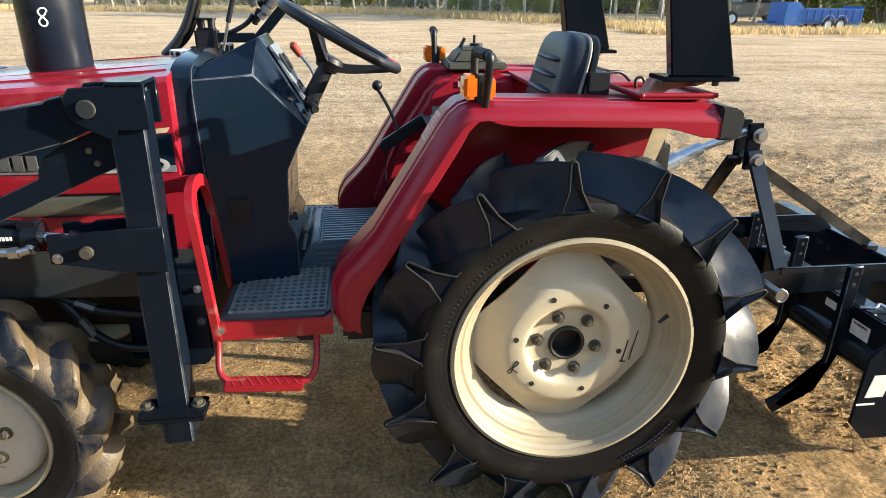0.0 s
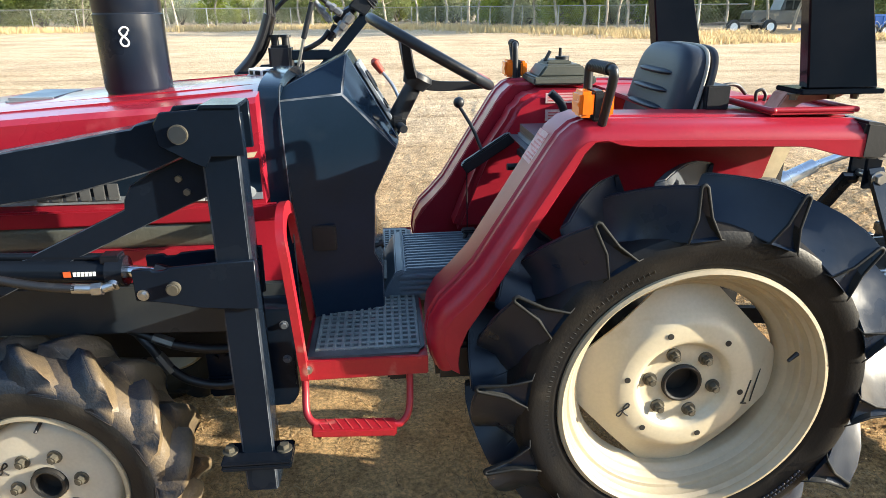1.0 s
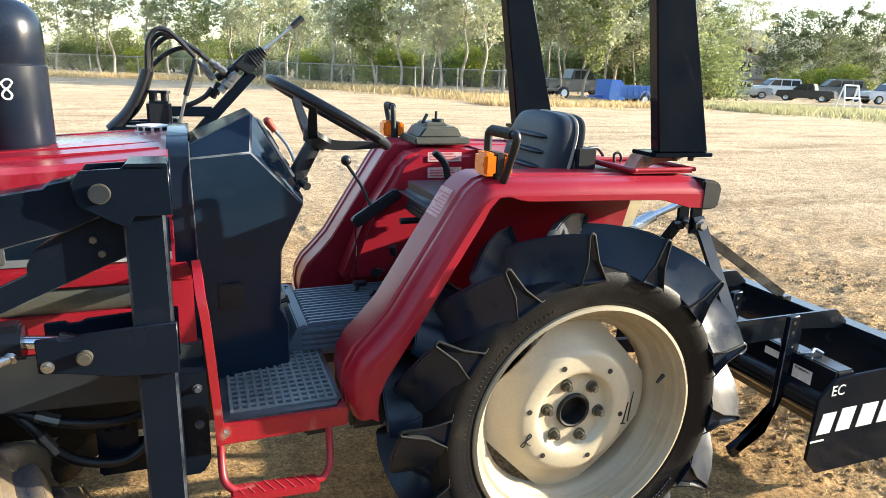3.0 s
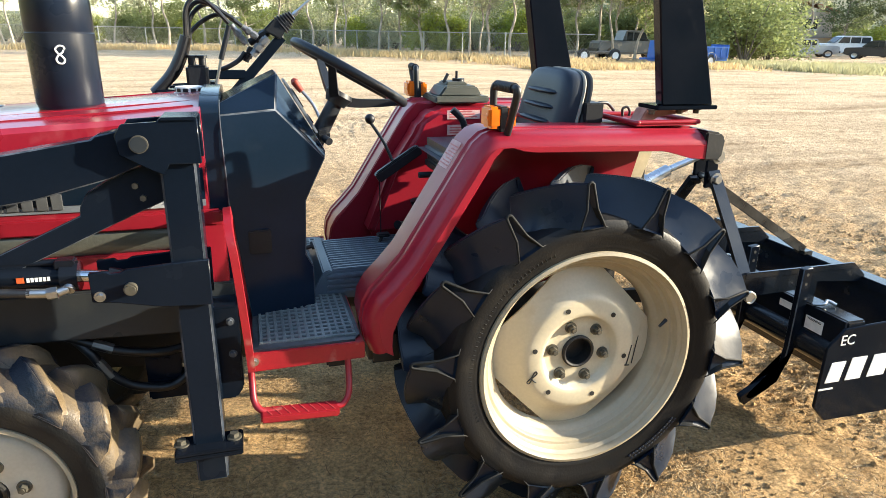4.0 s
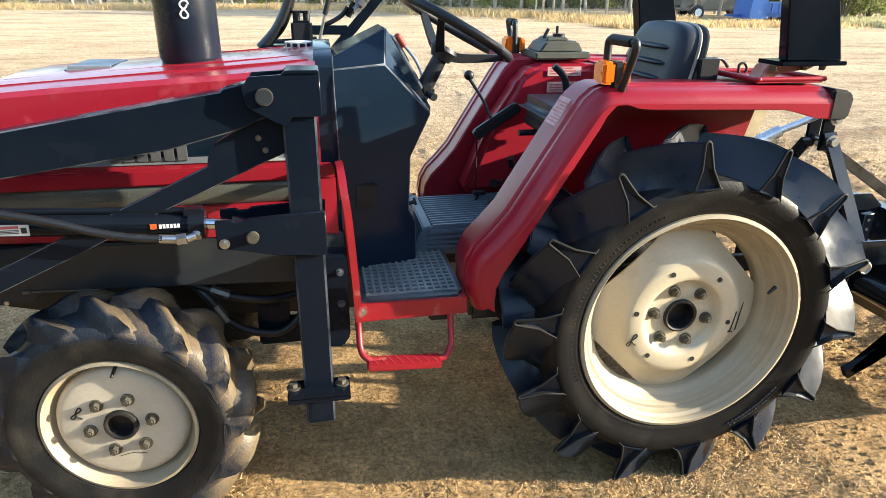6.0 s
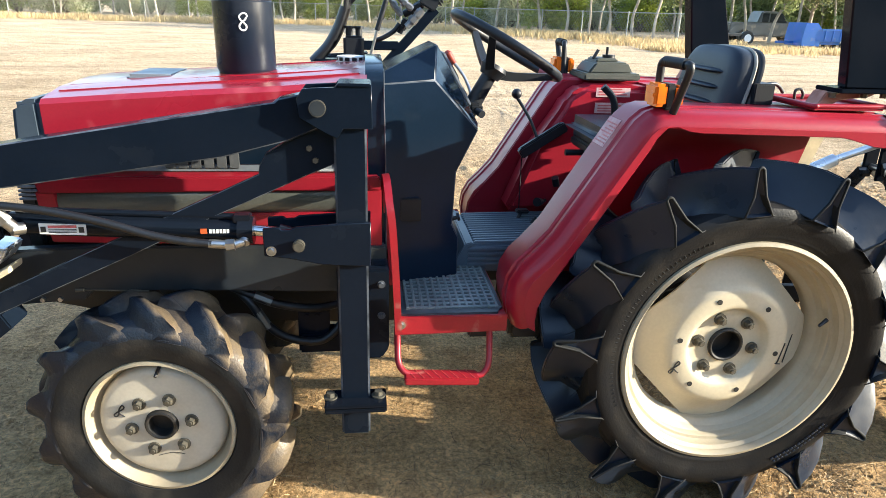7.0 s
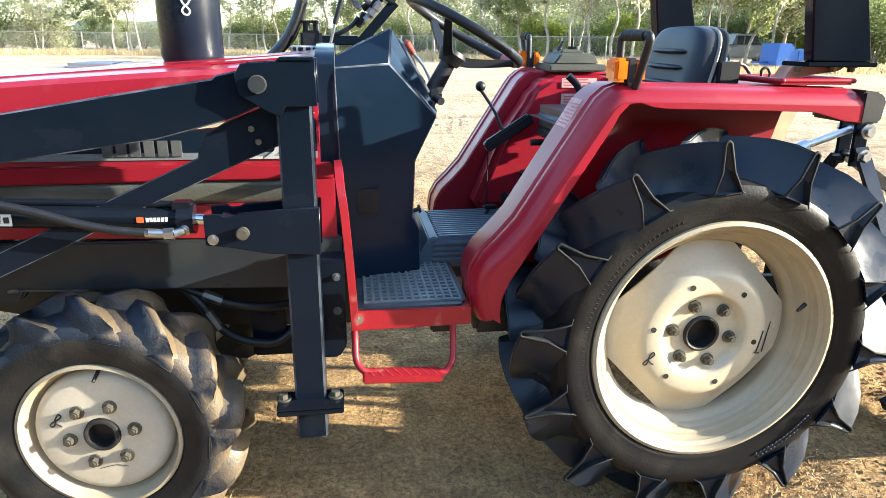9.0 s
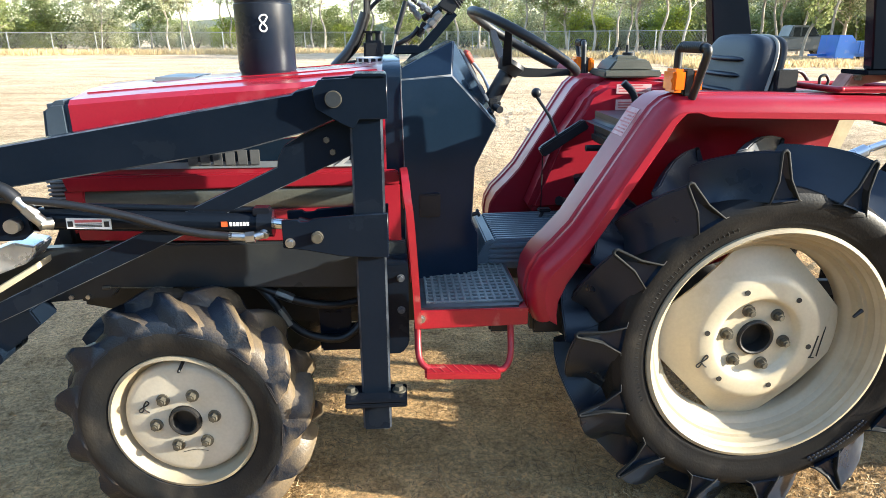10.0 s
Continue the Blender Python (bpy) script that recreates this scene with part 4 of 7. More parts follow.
figure = [(0.013, 0.013), (0.010, 0.020), (0.001, 0.021), (-0.007, 0.014), (-0.004, 0.005), (0.005, -0.003), (0.010, -0.012), (0.005, -0.020), (-0.004, -0.019), (-0.008, -0.010), (-0.002, -0.001), (0.007, 0.006), (0.010, 0.012)]
ctr = aa - 0.10
part("painted_figure", pipe(bm_new(), [(ex + 0.0786 * math.cos(ctr + u / 0.0786), ey + 0.0786 * math.sin(ctr + u / 0.0786), 1.320 + v) for u, v in figure], 0.0022, 5, 6), WHITE, stack, "hand-painted white figure")

# fuel cap
bm = bm_new()
for (r, z0, z1) in ((0.046, 1.203, 1.210), (0.041, 1.210, 1.226)):
    rod(bm, (-1.03, 0.62, z0), (-1.03, 0.62, z1), r, segs=28)
for k in range(12):
    a = 2 * math.pi * k / 12
    box(bm, (-0.003, -0.043, 0), (0.003, -0.039, 0.012), 0.001, Matrix.Translation((-1.03, 0.62, 1.212)) @ Matrix.Rotation(a, 4, "Z"))
fuel = part("fuel_cap", bm, WHITE, tractor, "pale ribbed fuel cap")
for k in range(12):
    a = 2 * math.pi * (k + 0.5) / 12
    box(bm := bm_new(), (-0.007, -0.0425, 0.0), (0.007, -0.036, 0.010), 0.001, Matrix.Translation((-1.03, 0.62, 1.2125)) @ Matrix.Rotation(a, 4, "Z"))
    part("notch", bm, MATTE, fuel)

# cowl with dash
S = [(-0.958, 1.178, 0.300), (-0.803, 1.187, 0.336), (-0.676, 1.051, 0.358), (-0.735, 0.932, 0.352), (-0.742, 0.775, 0.35), (-0.722, 0.735, 0.352), (-0.722, 0.61, 0.352), (-0.905, 0.61, 0.312), (-0.938, 0.93, 0.302)]
RIDGE = [(-0.955, 1.197, 0.37), (-0.792, 1.276, 0.415), (-0.668, 1.06, 0.41)]
bm = bm_new()
nl = [bm.verts.new((x, y, z)) for x, z, y in S]
nr = [bm.verts.new((x, 2 * MID - y, z)) for x, z, y in S]
gl = [bm.verts.new((x, y, z)) for x, z, y in RIDGE]
gr = [bm.verts.new((x, 2 * MID - y, z)) for x, z, y in RIDGE]
bm.faces.new(nl)
bm.faces.new(nr[::-1])
for a, g in ((nl, gl), (nr, gr)):
    bm.faces.new((a[0], a[1], g[1], g[0]))
    bm.faces.new((a[1], a[2], g[2], g[1]))
bm.faces.new((gl[0], gl[1], gr[1], gr[0]))
bm.faces.new((gl[1], gl[2], gr[2], gr[1]))
bm.faces.new((nl[0], gl[0], gr[0], nr[0]))
bm.faces.new((nl[2], nl[3], nr[3], nr[2], gr[2], gl[2]))
for i in range(3, 8):
    bm.faces.new((nl[i], nl[i + 1], nr[i + 1], nr[i]))
bm.faces.new((nl[8], nl[0], nr[0], nr[8]))
bmesh.ops.recalc_face_normals(bm, faces=bm.faces[:])
bevelled(bm, 0.003, 2, 8, None, 1)
cowl = part("cowl", bm, COWL, tractor, "dark navy dashboard cowl", 30, EDGE)
bm = bm_new()
path = smooth_path([(-0.962, 0.296, 0.64), (-0.962, 0.292, 0.93), (-0.966, 0.285, 1.15), (-0.966, 0.31, 1.203), (-0.966, MID, 1.222), (-0.966, 2 * MID - 0.31, 1.203), (-0.966, 2 * MID - 0.285, 1.15), (-0.962, 2 * MID - 0.292, 0.93), (-0.962, 2 * MID - 0.296, 0.64)], 5)
sweep(bm, path, rect(0.046, 0.028))
bevelled(bm, 0.004, 1)
part("cowl_band", bm, COWL, cowl, "dark band between hood and cowl")
bm = bm_new()
pipe(bm, [(-0.9375, 0.2785, 0.64), (-0.9375, 0.2745, 0.93), (-0.9415, 0.2675, 1.14), (-0.9415, 0.290, 1.205), (-0.9415, 0.33, 1.214)], 0.0016, 6, 6)
part("seam", bm, EDGE, cowl)
bm = bm_new()
box(bm, (-0.897, 0.3085, 0.80), (-0.837, 0.322, 0.866), 0.003)
part("cowl_cover_plate", bm, MATTE, cowl)
bm = bm_new()
for (x, z) in ((-0.89, 0.69),):
    rod(bm, (-0.742, 0.36, 0.79), (-0.725, 0.36, 0.795), 0.006)
    rod(bm, (-0.727, 0.36, 0.795), (-0.72, 0.36, 0.797), 0.012)
part("pull_knob", bm, MATTE, cowl)
bm = bm_new()
d = Vector((-0.668, 0, 1.06)) - Vector((-0.792, 0, 1.276))
m = Matrix.Translation((-0.724, MID, 1.172)) @ Matrix.Rotation(math.atan2(-d.z, d.x), 4, "Y")
box(bm, (-0.09, -0.075, -0.004), (0.075, 0.075, 0.004), 0.002, m)
panel = part("dash_panel", bm, GREY, cowl, "silver instrument panel")
for u, v, r in ((-0.03, -0.03, 0.03), (-0.03, 0.035, 0.026), (0.04, -0.03, 0.012), (0.04, 0.02, 0.012)):
    bm = bm_new()
    rod(bm, m @ Vector((u, v, 0.002)), m @ Vector((u, v, 0.008)), r, segs=20)
    part("gauge", bm, MATTE, panel)

# steering
SC, SN, ST = Vector((-0.577, 0.51, 1.270)), Vector((0.486, 0.010, 0.873)).normalized(), Vector((-0.874, 0, 0.486))
SB = SN.cross(ST)
bm = bm_new()
rod(bm, SC - SN * 0.23, SC - SN * 0.075, 0.026, 0.022, 20)
part("steering_column", bm, MATTE, tractor)
bm = bm_new()
circle = [SC + ST * (0.176 * math.cos(a)) + SB * (0.176 * math.sin(a)) for a in (2 * math.pi * k / 56 for k in range(56))]
sweep(bm, circle, ring(0.0135, 12), closed=True)
sw = part("steering_wheel", bm, MATTE, tractor, "black three-spoke steering wheel")
bm = bm_new()
rod(bm, SC - SN * 0.10, SC - SN * 0.072, 0.03, 0.042, 24)
rod(bm, SC - SN * 0.072, SC - SN * 0.060, 0.042, 0.036, 24)
part("hub", bm, MATTE, sw)
for a in (radians(180), radians(62), radians(-62)):
    dirn = ST * math.cos(a) + SB * math.sin(a)
    bm = bm_new()
    sweep(bm, smooth_path([SC - SN * 0.080 + dirn * 0.02, SC - SN * 0.066 + dirn * 0.06, SC - SN * 0.030 + dirn * 0.125, SC - SN * 0.002 + dirn * 0.172], 5), lambda t: rect(0.03 - 0.012 * t, 0.016 - 0.004 * t))
    bevelled(bm, 0.003, 1)
    part("spoke", bm, MATTE, sw)
bm = bm_new()
for k in range(14):
    a = radians(186 + k * 1.6)
    c0 = SC + ST * (0.176 * math.cos(a)) + SB * (0.176 * math.sin(a))
    c1 = SC + ST * (0.176 * math.cos(a + 0.02)) + SB * (0.176 * math.sin(a + 0.02))
    rod(bm, c0, c1, 0.0155, segs=12)
part("ribbon", bm, mat("pink_tape", (0.55, 0.16, 0.17), 0.6), sw, "pink tag tied to the rim")
bm = bm_new()
box(bm, (-0.690, 0.45, 1.078), (-0.648, 0.55, 1.112), 0.01)
rod(bm, (-0.665, 0.45, 1.09), (-0.655, 0.425, 1.084), 0.011)
part("column_switch", bm, MATTE, tractor)

# throttle lever
bm = bm_new()
pipe(bm, [(-0.675, 0.60, 1.05), (-0.655, 0.625, 1.10), (-0.672, 0.66, 1.16), (-0.706, 0.68, 1.206)], 0.005)
tl = part("throttle_lever", bm, STEEL, tractor)
bm = bm_new()
rod(bm, (-0.706, 0.68, 1.204), (-0.726, 0.688, 1.233), 0.009, 0.013, 14)
rod(bm, (-0.726, 0.688, 1.233), (-0.732, 0.691, 1.241), 0.013, 0.007, 14)
part("knob", bm, REDKNOB, tl, "red-brown lever knob")

# fenders
OUTER = [(-0.600, 0.566), (-0.614, 0.60), (-0.621, 0.65), (-0.614, 0.695), (-0.592, 0.735), (-0.552, 0.775), (-0.508, 0.825), (-0.345, 1.088), (-0.325, 1.118), (-0.300, 1.140), (-0.27, 1.150), (0.0, 1.146), (0.345, 1.138)]


def offset_line(pts, d):
    out = []
    n = len(pts)
    for i in range(n):
        a, b = Vector(pts[max(i - 1, 0)]), Vector(pts[min(i + 1, n - 1)])
        t = (b - a).normalized()
        out.append((pts[i][0] + t.y * d, pts[i][1] - t.x * d))
    return out


for far in (0, 1):
    f = (lambda b: mirrored(b, CL)) if far else (lambda b: b)
    inner_y = 0.27
    bm = bm_new()
    cross = [(inner_y, 0.004), (inner_y - 0.006, 0.0), (0.178, 0.0), (0.172, -0.005), (0.150, -0.005), (0.144, 0.0), (0.134, 0.001), (0.128, -0.003), (0.116, -0.003), (0.110, 0.001), (0.096, 0.003), (0.084, 0.008), (0.073, 0.016), (0.067, 0.025), (0.0645, 0.036)]
    loft = []
    for y, d in cross + [(y + 0.003, d + 0.004) for y, d in cross[::-1]]:
        loft.append([bm.verts.new((x, y, z)) for x, z in offset_line(OUTER, d)])
    for i, row in enumerate(loft):
        nxt = loft[(i + 1) % len(loft)]
        for k in range(len(OUTER) - 1):
            bm.faces.new((row[k], row[k + 1], nxt[k + 1], nxt[k]))
    bm.faces.new([r[0] for r in loft])
    bm.faces.new([r[-1] for r in loft][::-1])
    # rolled edge and skirt
    skirt = offset_line(OUTER, 0.034) + [
             (0.352, 1.062), (0.30, 1.066), (0.225, 1.086), (0.20, 1.090), (-0.17, 1.098), (-0.205, 1.102), (-0.235, 1.112), (-0.262, 1.11), (-0.285, 1.085), (-0.30, 1.055), (-0.495, 0.735), (-0.530, 0.68), (-0.548, 0.635), (-0.552, 0.595), (-0.548, 0.566)]
    prism(bm, skirt, 0.0640, 0.0680, 0.0015, 1)
    fender = part("fender", f(bm), RED, tractor, "red sheet-metal rear fender", 30)
    bm = bm_new()
    wall = [(-0.610, 0.60), (-0.617, 0.65), (-0.610, 0.693), (-0.55, 0.773), (-0.506, 0.823), (-0.345, 1.086), (-0.29, 1.144), (0.30, 1.135), (0.268, 1.06), (0.235, 0.93), (0.12, 0.70), (-0.2, 0.60), (-0.45, 0.58)]
    prism(bm, wall, inner_y - 0.002, inner_y + 0.002)
    part("inner_wall", f(bm), RED, fender, "red inner fender wall")
    bm = bm_new()
    prism(bm, [(0.338, 1.142), (0.385, 1.136), (0.405, 1.118), (0.400, 1.066), (0.385, 1.058), (0.338, 1.058)], 0.062, 0.24, 0.006)
    part("corner_cap", f(bm), MATTE, fender, "black plastic fender corner")
    # flasher with grab handle
    bm = bm_new()
    box(bm, (-0.262, 0.098, 1.148), (-0.238, 0.152, 1.212), 0.004)
    sig = part("flasher", f(bm), MATTE, fender, "black flasher body with amber lenses")
    bm = bm_new()
    box(bm, (-0.293, 0.092, 1.157), (-0.261, 0.158, 1.212), 0.007)
    box(bm, (-0.295, 0.102, 1.180), (-0.292, 0.148, 1.189), 0.001)
    part("lens", f(bm), ORANGE, sig, "amber front lens")
    bm = bm_new()
    box(bm, (-0.239, 0.092, 1.157), (-0.218, 0.158, 1.208), 0.006)
    part("lens", f(bm), ORANGE, sig, "amber rear lens")
    bm = bm_new()
    rods = [(-0.243, 0.092, 1.142), (-0.245, 0.068, 1.18), (-0.248, 0.030, 1.24), (-0.249, 0.026, 1.258), (-0.251, 0.040, 1.262), (-0.258, 0.135, 1.262), (-0.260, 0.150, 1.256), (-0.260, 0.154, 1.24), (-0.258, 0.156, 1.148)]
    sweep(bm, smooth_path(rods, 5), ring(0.0098, 12))
    gh = part("grab_handle", f(bm), MATTE, fender, "black grab handle with ribbed grip")
    bm = bm_new()
    ga, gb = Vector((-0.2512, 0.040, 1.262)), Vector((-0.258, 0.135, 1.262))
    sweep(bm, [ga.lerp(gb, k / 44) for k in range(45)], lambda t: ring(0.0134 if round(t * 44) % 4 < 2 else 0.0105, 14))
    part("grip", f(bm), MATTE, gh)

# the red lever housing that swells out of the far wall
bm = bm_new()
prism(bm, [(-0.50, 0.69), (-0.405, 0.93), (-0.325, 1.05), (-0.30, 1.10), (-0.24, 1.138), (0.0, 1.134), (0.02, 0.70)], 0.742, 0.865, 0.022, 3)
part("lever_housing", bm, RED, tractor, "red pressed lever housing beside the seat")

# decals on the near fender and the far wall
bm = bm_new()
a, b = Vector((-0.375, 1.0395)), Vector((-0.333, 1.1085))
nrm = Vector((-(b - a).y, (b - a).x)).normalized() * 0.0022
pts = [(a.x, a.y), (b.x, b.y), (b.x + nrm.x, b.y + nrm.y), (a.x + nrm.x, a.y + nrm.y)]
prism(bm, pts, 0.181, 0.262)
dec = part("warning_decal", bm, FADED, tractor, "faded pink warning decal")
for k in range(7):
    bm = bm_new()
    p0, p1 = a.lerp(b, 0.1 + 0.115 * k), a.lerp(b, 0.15 + 0.115 * k)
    prism(bm, [(p0.x, p0.y), (p1.x, p1.y), (p1.x + nrm.x * 1.5, p1.y + nrm.y * 1.5), (p0.x + nrm.x * 1.5, p0.y + nrm.y * 1.5)], 0.187, 0.256 - 0.014 * (k % 3))
    part("print_line", bm, PINK, dec)
for x0, x1, z0, z1 in ((-0.207, -0.087, 1.100, 1.130), (-0.206, -0.085, 1.045, 1.080)):
    bm = bm_new()
    box(bm, (x0, 0.738, z0), (x1, 0.743, z1))
    dec = part("instruction_decal", bm, DECAL, tractor, "pale instruction decal on the red wall")
    for k in range(3):
        bm = bm_new()
        box(bm, (x0 + 0.008, 0.737, z0 + 0.006 + 0.009 * k), (x1 - 0.01 - 0.01 * k, 0.7385, z0 + 0.010 + 0.009 * k))
        part("print_line", bm, PINK, dec)

# gear lever in its gate on the far wall
m = Matrix.Translation((-0.39, 0.712, 0.957)) @ Matrix.Rotation(radians(-33), 4, "Y")
bm = bm_new()
box(bm, (-0.090, -0.02, -0.017), (0.090, 0.012, 0.017), 0.004, m)
box(bm, (-0.078, -0.012, 0.014), (0.078, 0.004, 0.020), 0.001, m)
rod(bm, (-0.452, 0.735, 0.90), (-0.449, 0.736, 0.70), 0.0022, segs=6)
gate = part("lever_gate", bm, MATTE, tractor, "black slotted lever gate")
bm = bm_new()
pipe(bm, [(-0.405, 0.71, 0.955), (-0.43, 0.74, 1.02), (-0.455, 0.775, 1.065), (-0.471, 0.79, 1.09)], 0.0055)
gl_ = part("hydraulic_lever", bm, MATTE, tractor, "thin black lever with ball knob")
bm = bm_new()
bmesh.ops.create_uvsphere(bm, u_segments=20, v_segments=12, radius=0.0175, matrix=Matrix.Translation((-0.471, 0.791, 1.100)))
part("ball_knob", bm, MATTE, gl_)
bm = bm_new()
pipe(bm, [(-0.162, 0.66, 0.99), (-0.165, 0.66, 1.06), (-0.178, 0.662, 1.108), (-0.212, 0.665, 1.142)], 0.012)
part("range_lever", bm, MATTE, tractor, "bent black range lever")
bm = bm_new()
rod(bm, (-0.33, 0.70, 0.80), (-0.34, 0.69, 0.83), 0.012)
part("stub_lever", bm, MATTE, tractor)
bm = bm_new()
rod(bm, (-0.38, 0.70, 0.74), (-0.40, 0.68, 0.745), 0.012, 0.016)
rod(bm, (-0.36, 0.72, 0.74), (-0.38, 0.70, 0.74), 0.006)
part("pull_knob", bm, MATTE, tractor)

# seat
TILT_M = Matrix.Translation((0.008, 0.44, 1.032)) @ Matrix.Rotation(radians(14), 4, "Y")
def pad(half, top, thick, lift, corner, seams, bulge):
    """A rounded upholstered back: rings of a rounded outline, swelling in front."""
    bm = bm_new()
    n = 56
    rings = []
    levels = [(1.0, 0.0), (1.0, -0.35), (0.985, -0.62), (0.95, -0.85), (0.88, -0.98), (0.76, -1.04), (0.6, -1.06), (0.42, -1.07), (0.22, -1.07)]
    for k, d in levels:
        row = []
        for i in range(n):
            a = 2 * math.pi * i / n
            ca, sa = math.cos(a), math.sin(a)
            e = 2 / corner
            y = half * k * math.copysign(abs(ca) ** e, ca)
            z = top / 2 + (top / 2) * k * math.copysign(abs(sa) ** e, sa)
            y *= 1 - 0.10 * (z / top) ** 2
            x = thick * d
            if seams and k < 0.9:
                x += 0.007 * sum(math.exp(-((z / top - q) / 0.025) ** 2) for q in seams) * (1 if abs(y) < half * 0.66 else 0.2)
                x -= bulge * (abs(y) / half) ** 4 * (1 if z / top < 0.85 else 0.4)
            row.append(bm.verts.new(TILT_M @ Vector((x + lift, y, z))))
        rings.append(row)
    for p, q in zip(rings, rings[1:]):
        for i in range(n):
            bm.faces.new((p[i], p[(i + 1) % n], q[(i + 1) % n], q[i]))
    bm.faces.new(rings[0][::-1])
    bm.faces.new(rings[-1])
    return bm


backrest = part("backrest", pad(0.166, 0.264, 0.055, 0.012, 4.5, (), 0.012), SEAT, tractor, "dark navy vinyl seat backrest with cross seams", 60)
for q, wide in ((0.36, 0.112), (0.52, 0.110), (0.68, 0.104)):
    bm = bm_new()
    line_pts = [TILT_M @ Vector((-0.0425 - 0.003 * (1 - (t / 8 - 1) ** 4), wide * (t / 8 - 1), 0.275 * q)) for t in range(17)]
    sweep(bm, line_pts, lambda t: [((0.002 + 0.018 * (1 - abs(2 * t - 1) ** 5)) * math.cos(a), (0.001 + 0.006 * (1 - abs(2 * t - 1) ** 5)) * math.sin(a)) for a in (2 * math.pi * i / 14 for i in range(14))])
    part("pleat", bm, SEAT, backrest, smooth=80)
part("seat_shell", pad(0.174, 0.272, 0.018, 0.036, 4.5, (), 0), MATTE, backrest, "black moulded seat shell", 60)
bm = bm_new()
edge = []
for i in range(30):
    a = math.pi * (1.25 - 1.5 * i / 29)
    ca, sa = math.cos(a), math.sin(a)
    y, z = 0.168 * math.copysign(abs(ca) ** (2 / 4.5), ca), 0.132 + 0.1335 * math.copysign(abs(sa) ** (2 / 4.5), sa)
    edge.append(TILT_M @ Vector((0.012, y * (1 - 0.10 * (z / 0.275) ** 2), z)))
sweep(bm, edge, ring(0.005, 8))
part("seat_piping", bm, SEAT_EDGE, backrest, "pale grey seat edge")
bm = bm_new()
box(bm, (-0.335, 0.49 - 0.19, 0.990), (0.03, 0.49 + 0.19, 1.054), 0.031, segments=7)
part("seat_cushion", bm, SEAT, tractor, "dark vinyl seat cushion", 80)
bm = bm_new()
box(bm, (-0.31, 0.49 - 0.17, 0.955), (0.0, 0.49 + 0.17, 0.987), 0.008)
box(bm, (-0.33, 0.49 - 0.15, 0.93), (-0.10, 0.49 - 0.08, 0.957), 0.004)
rod(bm, (-0.36, 0.49 + 0.05, 0.95), (-0.28, 0.49 + 0.05, 0.95), 0.01)
box(bm, (-0.25, 0.49 - 0.12, 0.78), (0.0, 0.49 + 0.12, 0.94), 0.01)
part("seat_base", bm, MATTE, tractor, "black seat slide")

# rear deck things
bm = bm_new()
box(bm, (0.066, 0.258, 1.142), (0.124, 0.335, 1.200), 0.003)
part("toolbox", bm, MATTE, tractor, "small black box behind the seat")
bm = bm_new()
box(bm, (-0.02, 0.27, 1.128), (0.34, 2 * CL - 0.27, 1.140), 0.003)
part("rear_deck", bm, RED, tractor, "red rear deck")
bm = bm_new()
box(bm, (0.15, 0.12, 1.150), (0.345, 0.33, 1.154), 0.001)
pipe(bm, [(0.16, 0.125, 1.160), (0.335, 0.125, 1.160), (0.345, 0.14, 1.160), (0.345, 0.315, 1.160), (0.335, 0.33, 1.160), (0.16, 0.33, 1.160), (0.15, 0.315, 1.160), (0.15, 0.14, 1.160), (0.16, 0.125, 1.160)], 0.0065)
part("deck_tray", bm, RED, tractor, "red shallow tray")
bm = bm_new()
pipe(bm, [(0.12, 0.36, 1.15), (0.14, 0.35, 1.185), (0.19, 0.36, 1.19), (0.23, 0.38, 1.165)], 0.005)
pipe(bm, [(0.215, 0.30, 1.156), (0.213, 0.30, 1.178), (0.228, 0.30, 1.183), (0.238, 0.30, 1.170), (0.236, 0.30, 1.156)], 0.004)
part("wire_loop", bm, HOSE, tractor)
bm = bm_new()
box(bm, (-0.232, 0.80, 1.148), (-0.03, 0.985, 1.172), 0.005)
prism(bm, [(-0.218, 1.170), (-0.052, 1.170), (-0.075, 1.208), (-0.190, 1.208)], 0.815, 0.965, 0.006)
prism(bm, [(-0.186, 1.206), (-0.10, 1.206), (-0.108, 1.220), (-0.178, 1.220)], 0.84, 0.94, 0.004)
part("console_body", bm, CONSOLE, tractor, "olive-grey stepped control console")
bm = bm_new()
rod(bm, (-0.182, 0.88, 1.214), (-0.165, 0.88, 1.246), 0.006)
part("console_stub", bm, MATTE, tractor)
bm = bm_new()
rod(bm, (-0.125, 0.88, 1.214), (-0.125, 0.88, 1.230), 0.022, segs=20)
rod(bm, (-0.132, 0.88, 1.226), (-0.132, 0.88, 1.256), 0.005)
part("console_knob", bm, MATTE, tractor)

